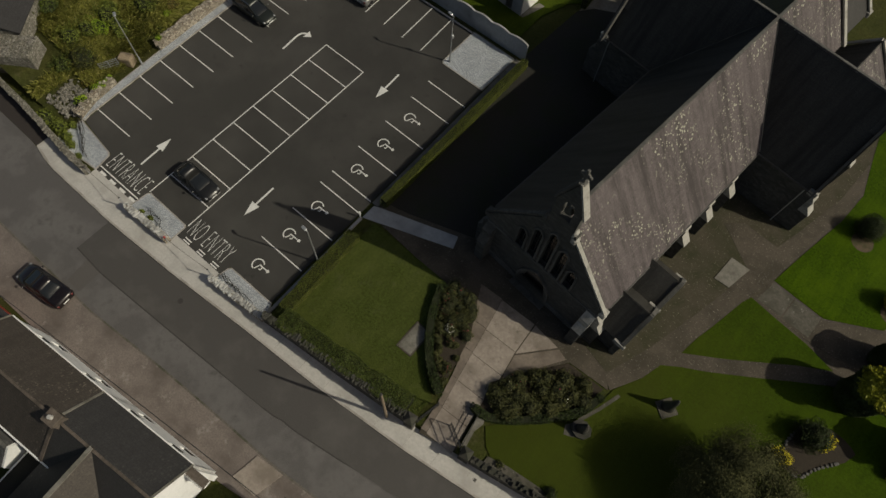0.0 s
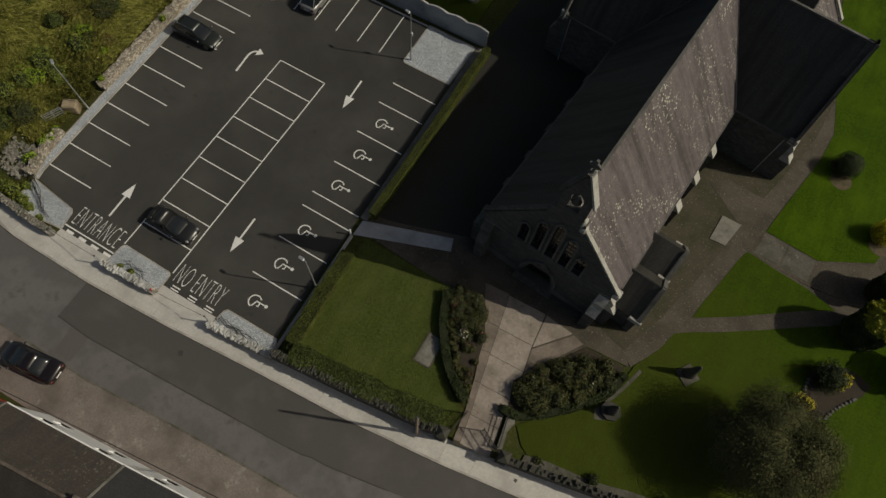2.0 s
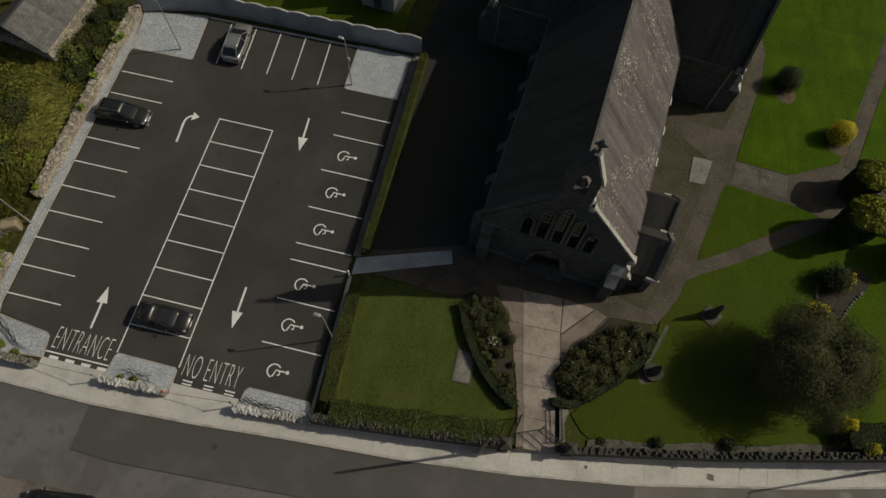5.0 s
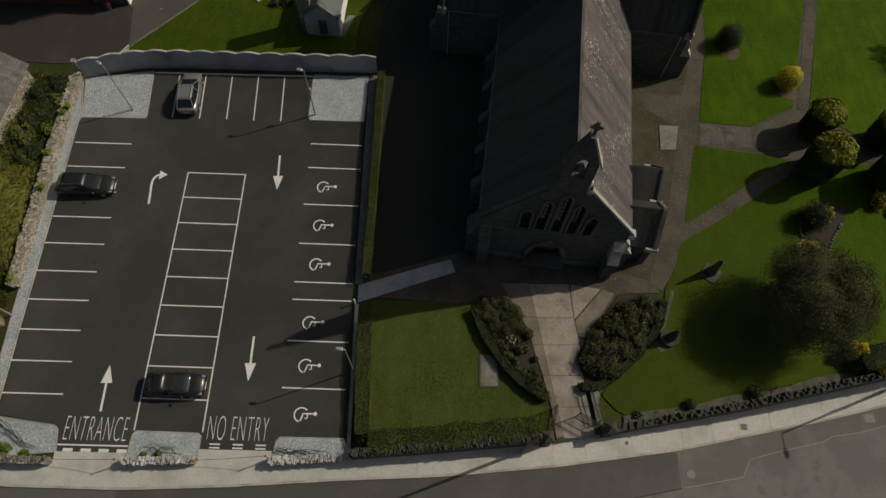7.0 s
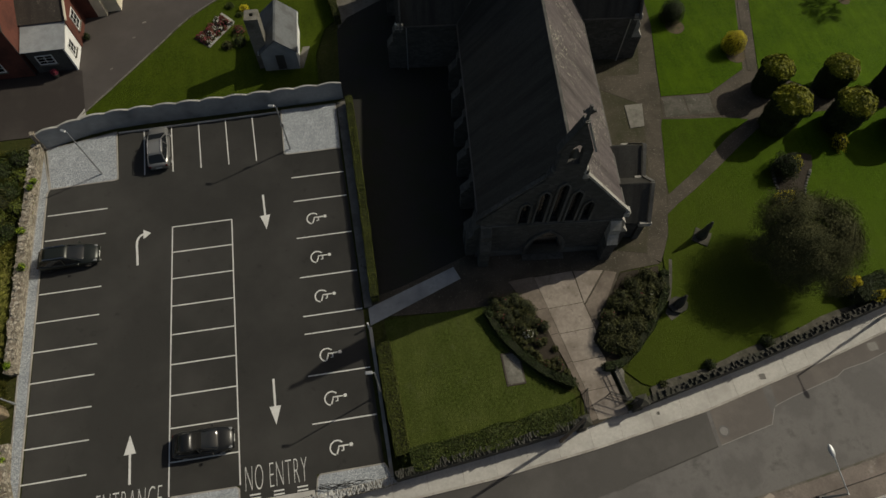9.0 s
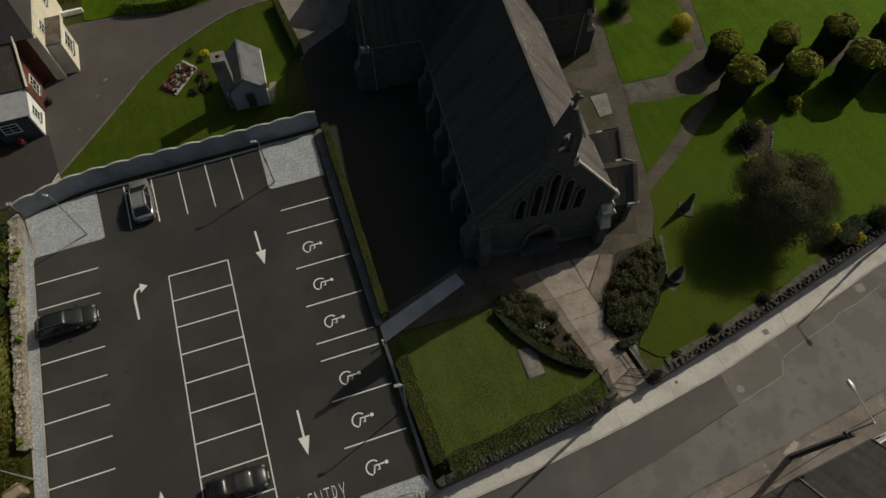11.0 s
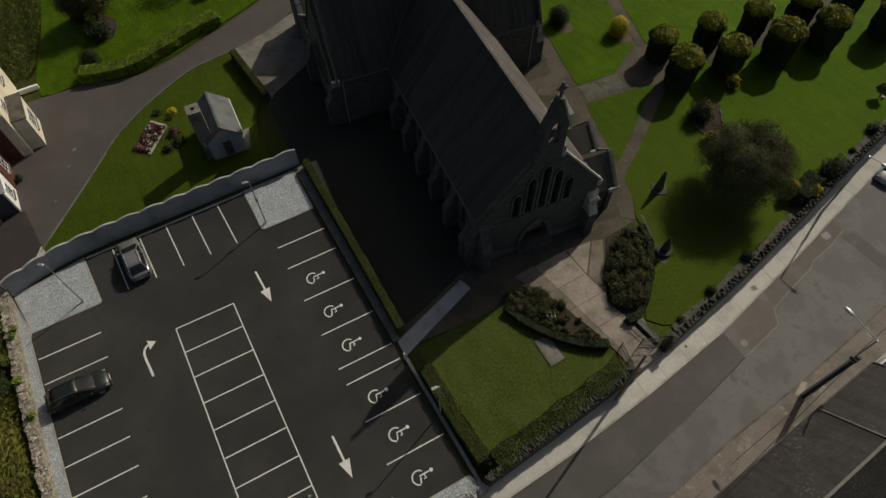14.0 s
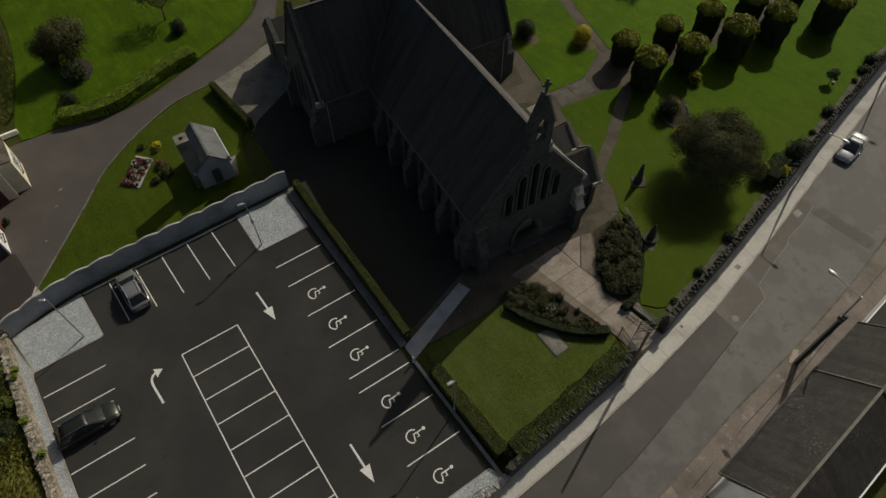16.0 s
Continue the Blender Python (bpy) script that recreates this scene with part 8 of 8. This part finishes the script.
# ---- terrace across the street ----
def terrace(name, a, b, depth, ze, zr, z0, slate, label, wins, chim=(), over=0.03):
    """A house whose front runs from a to b facing the street, with a roof ridge parallel to it."""
    L = math.hypot(b[0] - a[0], b[1] - a[1])
    t = thing(name, label, "house", (*a, z0), math.degrees(math.atan2(b[1] - a[1], b[0] - a[0])), "terraced houses")
    m = Matrix(((1, 0, 0, 0), (0, 1, 0, 0), (0, 0, 1, 0), (0, 0, 0, 1)))
    holes = [[(x - w / 2, z), (x + w / 2, z), (x + w / 2, z + h), (x - w / 2, z + h)] for x, z, w, h in wins]
    fw = part("front_wall", holed([(0, 0), (L, 0), (L, ze - z0), (0, ze - z0)], holes, -0.35, 0.0), PLASTER_WHITE, t, "white rendered front wall")
    for x, z, w, h in wins:
        window_on(t, Matrix.Translation((x, -0.15, z)) @ Matrix.Rotation(math.pi, 4, "Z"), w, h)
    gp = [(-depth, 0), (0, 0), (0, ze - z0), (-depth / 2, zr - z0 - 0.12), (-depth, ze - z0)]
    for x in (0.0, L - 0.3):
        part("gable_wall", holed(gp, [], 0.0, 0.3, Matrix(((0, 1, 0, x), (1, 0, 0, 0), (0, 0, 1, 0), (0, 0, 0, 1)))), PLASTER_WHITE, t)
    part("back_wall", boxed(0.3, L - 0.3, -depth, -depth + 0.3, 0, ze - z0), PLASTER_GREY, t)
    part("roof", roof_slab((-0.05, over, ze - z0), (L + 0.05, over, ze - z0), (L + 0.05, -depth / 2, zr - z0), (-0.05, -depth / 2, zr - z0), 0.1), slate, t)
    part("roof", roof_slab((-0.05, -depth - 0.2, ze - z0), (L + 0.05, -depth - 0.2, ze - z0), (L + 0.05, -depth / 2, zr - z0), (-0.05, -depth / 2, zr - z0), 0.1), slate, t)
    part("ridge_tiles", coping((-0.05, -depth / 2, zr - z0 - 0.02), (L + 0.05, -depth / 2, zr - z0 - 0.02), 0.18, 0.08), PALE_SLAB if slate is MOSS_SLATE else BROWN_CHIM, t)
    part("gutter", boxed(0, L, over, over + 0.08, ze - z0 - 0.14, ze - z0 - 0.06), WHITE_FRAME if over < 0.1 else BLACK_IRON, t)
    part("rear_gutter", boxed(0, L, -depth - 0.3, -depth - 0.2, ze - z0 - 0.1, ze - z0 + 0.02), WHITE_FRAME, t)
    for x in (0.0, L):
        part("verge", coping((x, over, ze - z0 + 0.02), (x, -depth / 2, zr - z0 + 0.02), 0.1 if over < 0.1 else 0.05, 0.06), PALE_SLAB, t)
        part("verge", coping((x, -depth - 0.2, ze - z0 + 0.02), (x, -depth / 2, zr - z0 + 0.02), 0.2, 0.06), BROWN_CHIM, t)
    for cx in chim:
        c = part("chimney", boxed(cx - 0.45, cx + 0.45, -depth / 2 - 0.4, -depth / 2 + 0.4, zr - z0 - 0.6, zr - z0 + 0.45, 0.03), BROWN_CHIM, t, "weathered rendered chimney stack")
        part("cap", boxed(cx - 0.5, cx + 0.5, -depth / 2 - 0.45, -depth / 2 + 0.45, zr - z0 + 0.45, zr - z0 + 0.55, 0.02), BROWN_CHIM, c)
        part("chimney_pot", rod(bmesh.new(), (cx, -depth / 2, zr - z0 + 0.55), (cx, -depth / 2, zr - z0 + 0.85), 0.15, 0.13, 12), COPE_LINE, c)
    return t


two = lambda L: [(L * k, z, 1.0, 1.3) for k in (0.24, 0.74) for z in (0.9, 3.2)]
terrace("terraced_house", (4.4, -34.1), (13.3, -33.33), 5.0, 5.1, 7.4, 0.0, BROWN_SLATE, "white terraced house with a mossy brown slate roof", two(8.9), (9.0,))
terrace("terraced_house", (13.35, -33.32), (21.2, -32.6), 5.0, 5.1, 7.4, 0.0, DARK_SLATE, "white terraced house with a dark slate roof", two(7.8))
w = thing("rear_wing", "rear return of the terrace with dark slates and pale ridge", "house", (14.1, -46.0, 0.0), 5, "terraced houses")
part("wall", boxed(0.2, 6.6, 0, 8.0, 0, 3.9), PLASTER_WHITE, w)
gable_roof(w, 0.0, 6.8, -0.2, 10.2, 3.9, 7.4, BROWN_SLATE, BROWN_SLATE)
part("ridge_tiles", coping((3.4, -0.3, 7.42), (3.4, 10.3, 7.42), 0.26, 0.12), PALE_SLAB, w)
part("valley", coping((-0.1, 7.6, 3.98), (3.35, 10.3, 7.5), 0.16, 0.05), PALE_SLAB, w, "pale mortar fillet along the valley")
w = thing("rear_wing", "low rear return with a white gable end and pale slates", "house", (11.25, -39.6, 0.0), 5, "terraced houses")
part("wall", boxed(-5.0, -0.3, -1.3, 1.3, 0, 3.0), PLASTER_WHITE, w)
part("gable_wall", holed([(-1.35, 0.0), (1.35, 0.0), (1.35, 3.0), (0.0, 4.35), (-1.35, 3.0)], [], -0.3, 0.0, Matrix(((0, 1, 0, 0), (1, 0, 0, 0), (0, 0, 1, 0), (0, 0, 0, 1)))), PLASTER_WHITE, w)
gable_roof(w, -5.0, -0.25, -1.35, 1.35, 3.0, 4.4, PALE_SLATE, PALE_SLATE, 0.1, "x")
part("waste_pipe", rod(rod(bmesh.new(), (0.06, -0.3, 2.2), (0.06, 0.7, 2.6), 0.05), (0.06, 0.7, 2.6), (0.06, 0.7, 0.0), 0.05), BLACK_IRON, w)
w = thing("kitchen_roof", "low dark felted rear extension with two white rooflights", "extension", (13.2, -39.6, 0.0), 5, "terraced houses")
part("wall", boxed(-1.4, 2.6, -4.5, 2.6, 0, 2.7), PLASTER_GREY, w)
part("roof", boxed(-1.5, 2.7, -4.6, 2.6, 2.7, 2.85, 0.02), SHADE_AND_FELT, w)
part("edge_trim", boxed(-1.58, -1.5, -4.6, 2.6, 2.68, 2.9), WHITE_FRAME, w)
for x in (0.42, 0.8):
    part("rooflight", boxed(x, x + 0.14, -0.1, 0.75, 2.85, 2.93, 0.02), PLASTER_WHITE, w, "white framed rooflight")
g = thing("toothed_parapet", "white parapet stub with toothed coping at the terrace end", "parapet", (20.8, -32.75, 0.0), 5.0)
part("wall", boxed(0.44, 1.9, -0.5, 0.0, 4.8, 5.2), PLASTER_WHITE, g)
part("post", boxed(0.44, 0.7, -0.45, -0.05, -0.1, 4.8), PLASTER_WHITE, g)
part("coping", boxed(0.4, 1.95, -0.55, 0.05, 5.2, 5.27, 0.01), BROWN_CHIM, g)
for i in range(9):
    part("tooth", boxed(0.44 + 0.17 * i, 0.53 + 0.17 * i, -0.62, -0.5, 5.2, 5.32, 0.01), COPE_LINE, g)
red = thing("red_porch", "small red painted lean-to beside the terrace", "porch", (-1.5, -35.2, 0.0), 6)
part("wall", boxed(0, 5.0, -3, 0, 0, 2.4), RED_PAINT, red)
part("roof", roof_slab((-0.1, 0.15, 2.4), (5.1, 0.15, 2.4), (5.1, -3.1, 3.3), (-0.1, -3.1, 3.3)), DARK_SLATE, red)
terrace("terraced_house", (26.6, -31.6), (37.95, -30.53), 6.0, 3.6, 6.6, road_z(31), MOSS_SLATE, "white terraced house with a streaked mossy slate roof", two(11.4)[::2], (), 0.55)
terrace("terraced_house", (38.0, -30.52), (44.0, -29.95), 6.0, 3.6, 6.6, road_z(40), MOSS_SLATE, "white terraced house with a blotched slate roof", two(6.0)[::2], (4.0,), 0.55)
terrace("terraced_house", (44.05, -29.93), (58.0, -28.5), 6.0, 3.4, 6.2, road_z(50), DARK_SLATE, "white terraced house with dark slates", two(14)[::2], (10.0,))
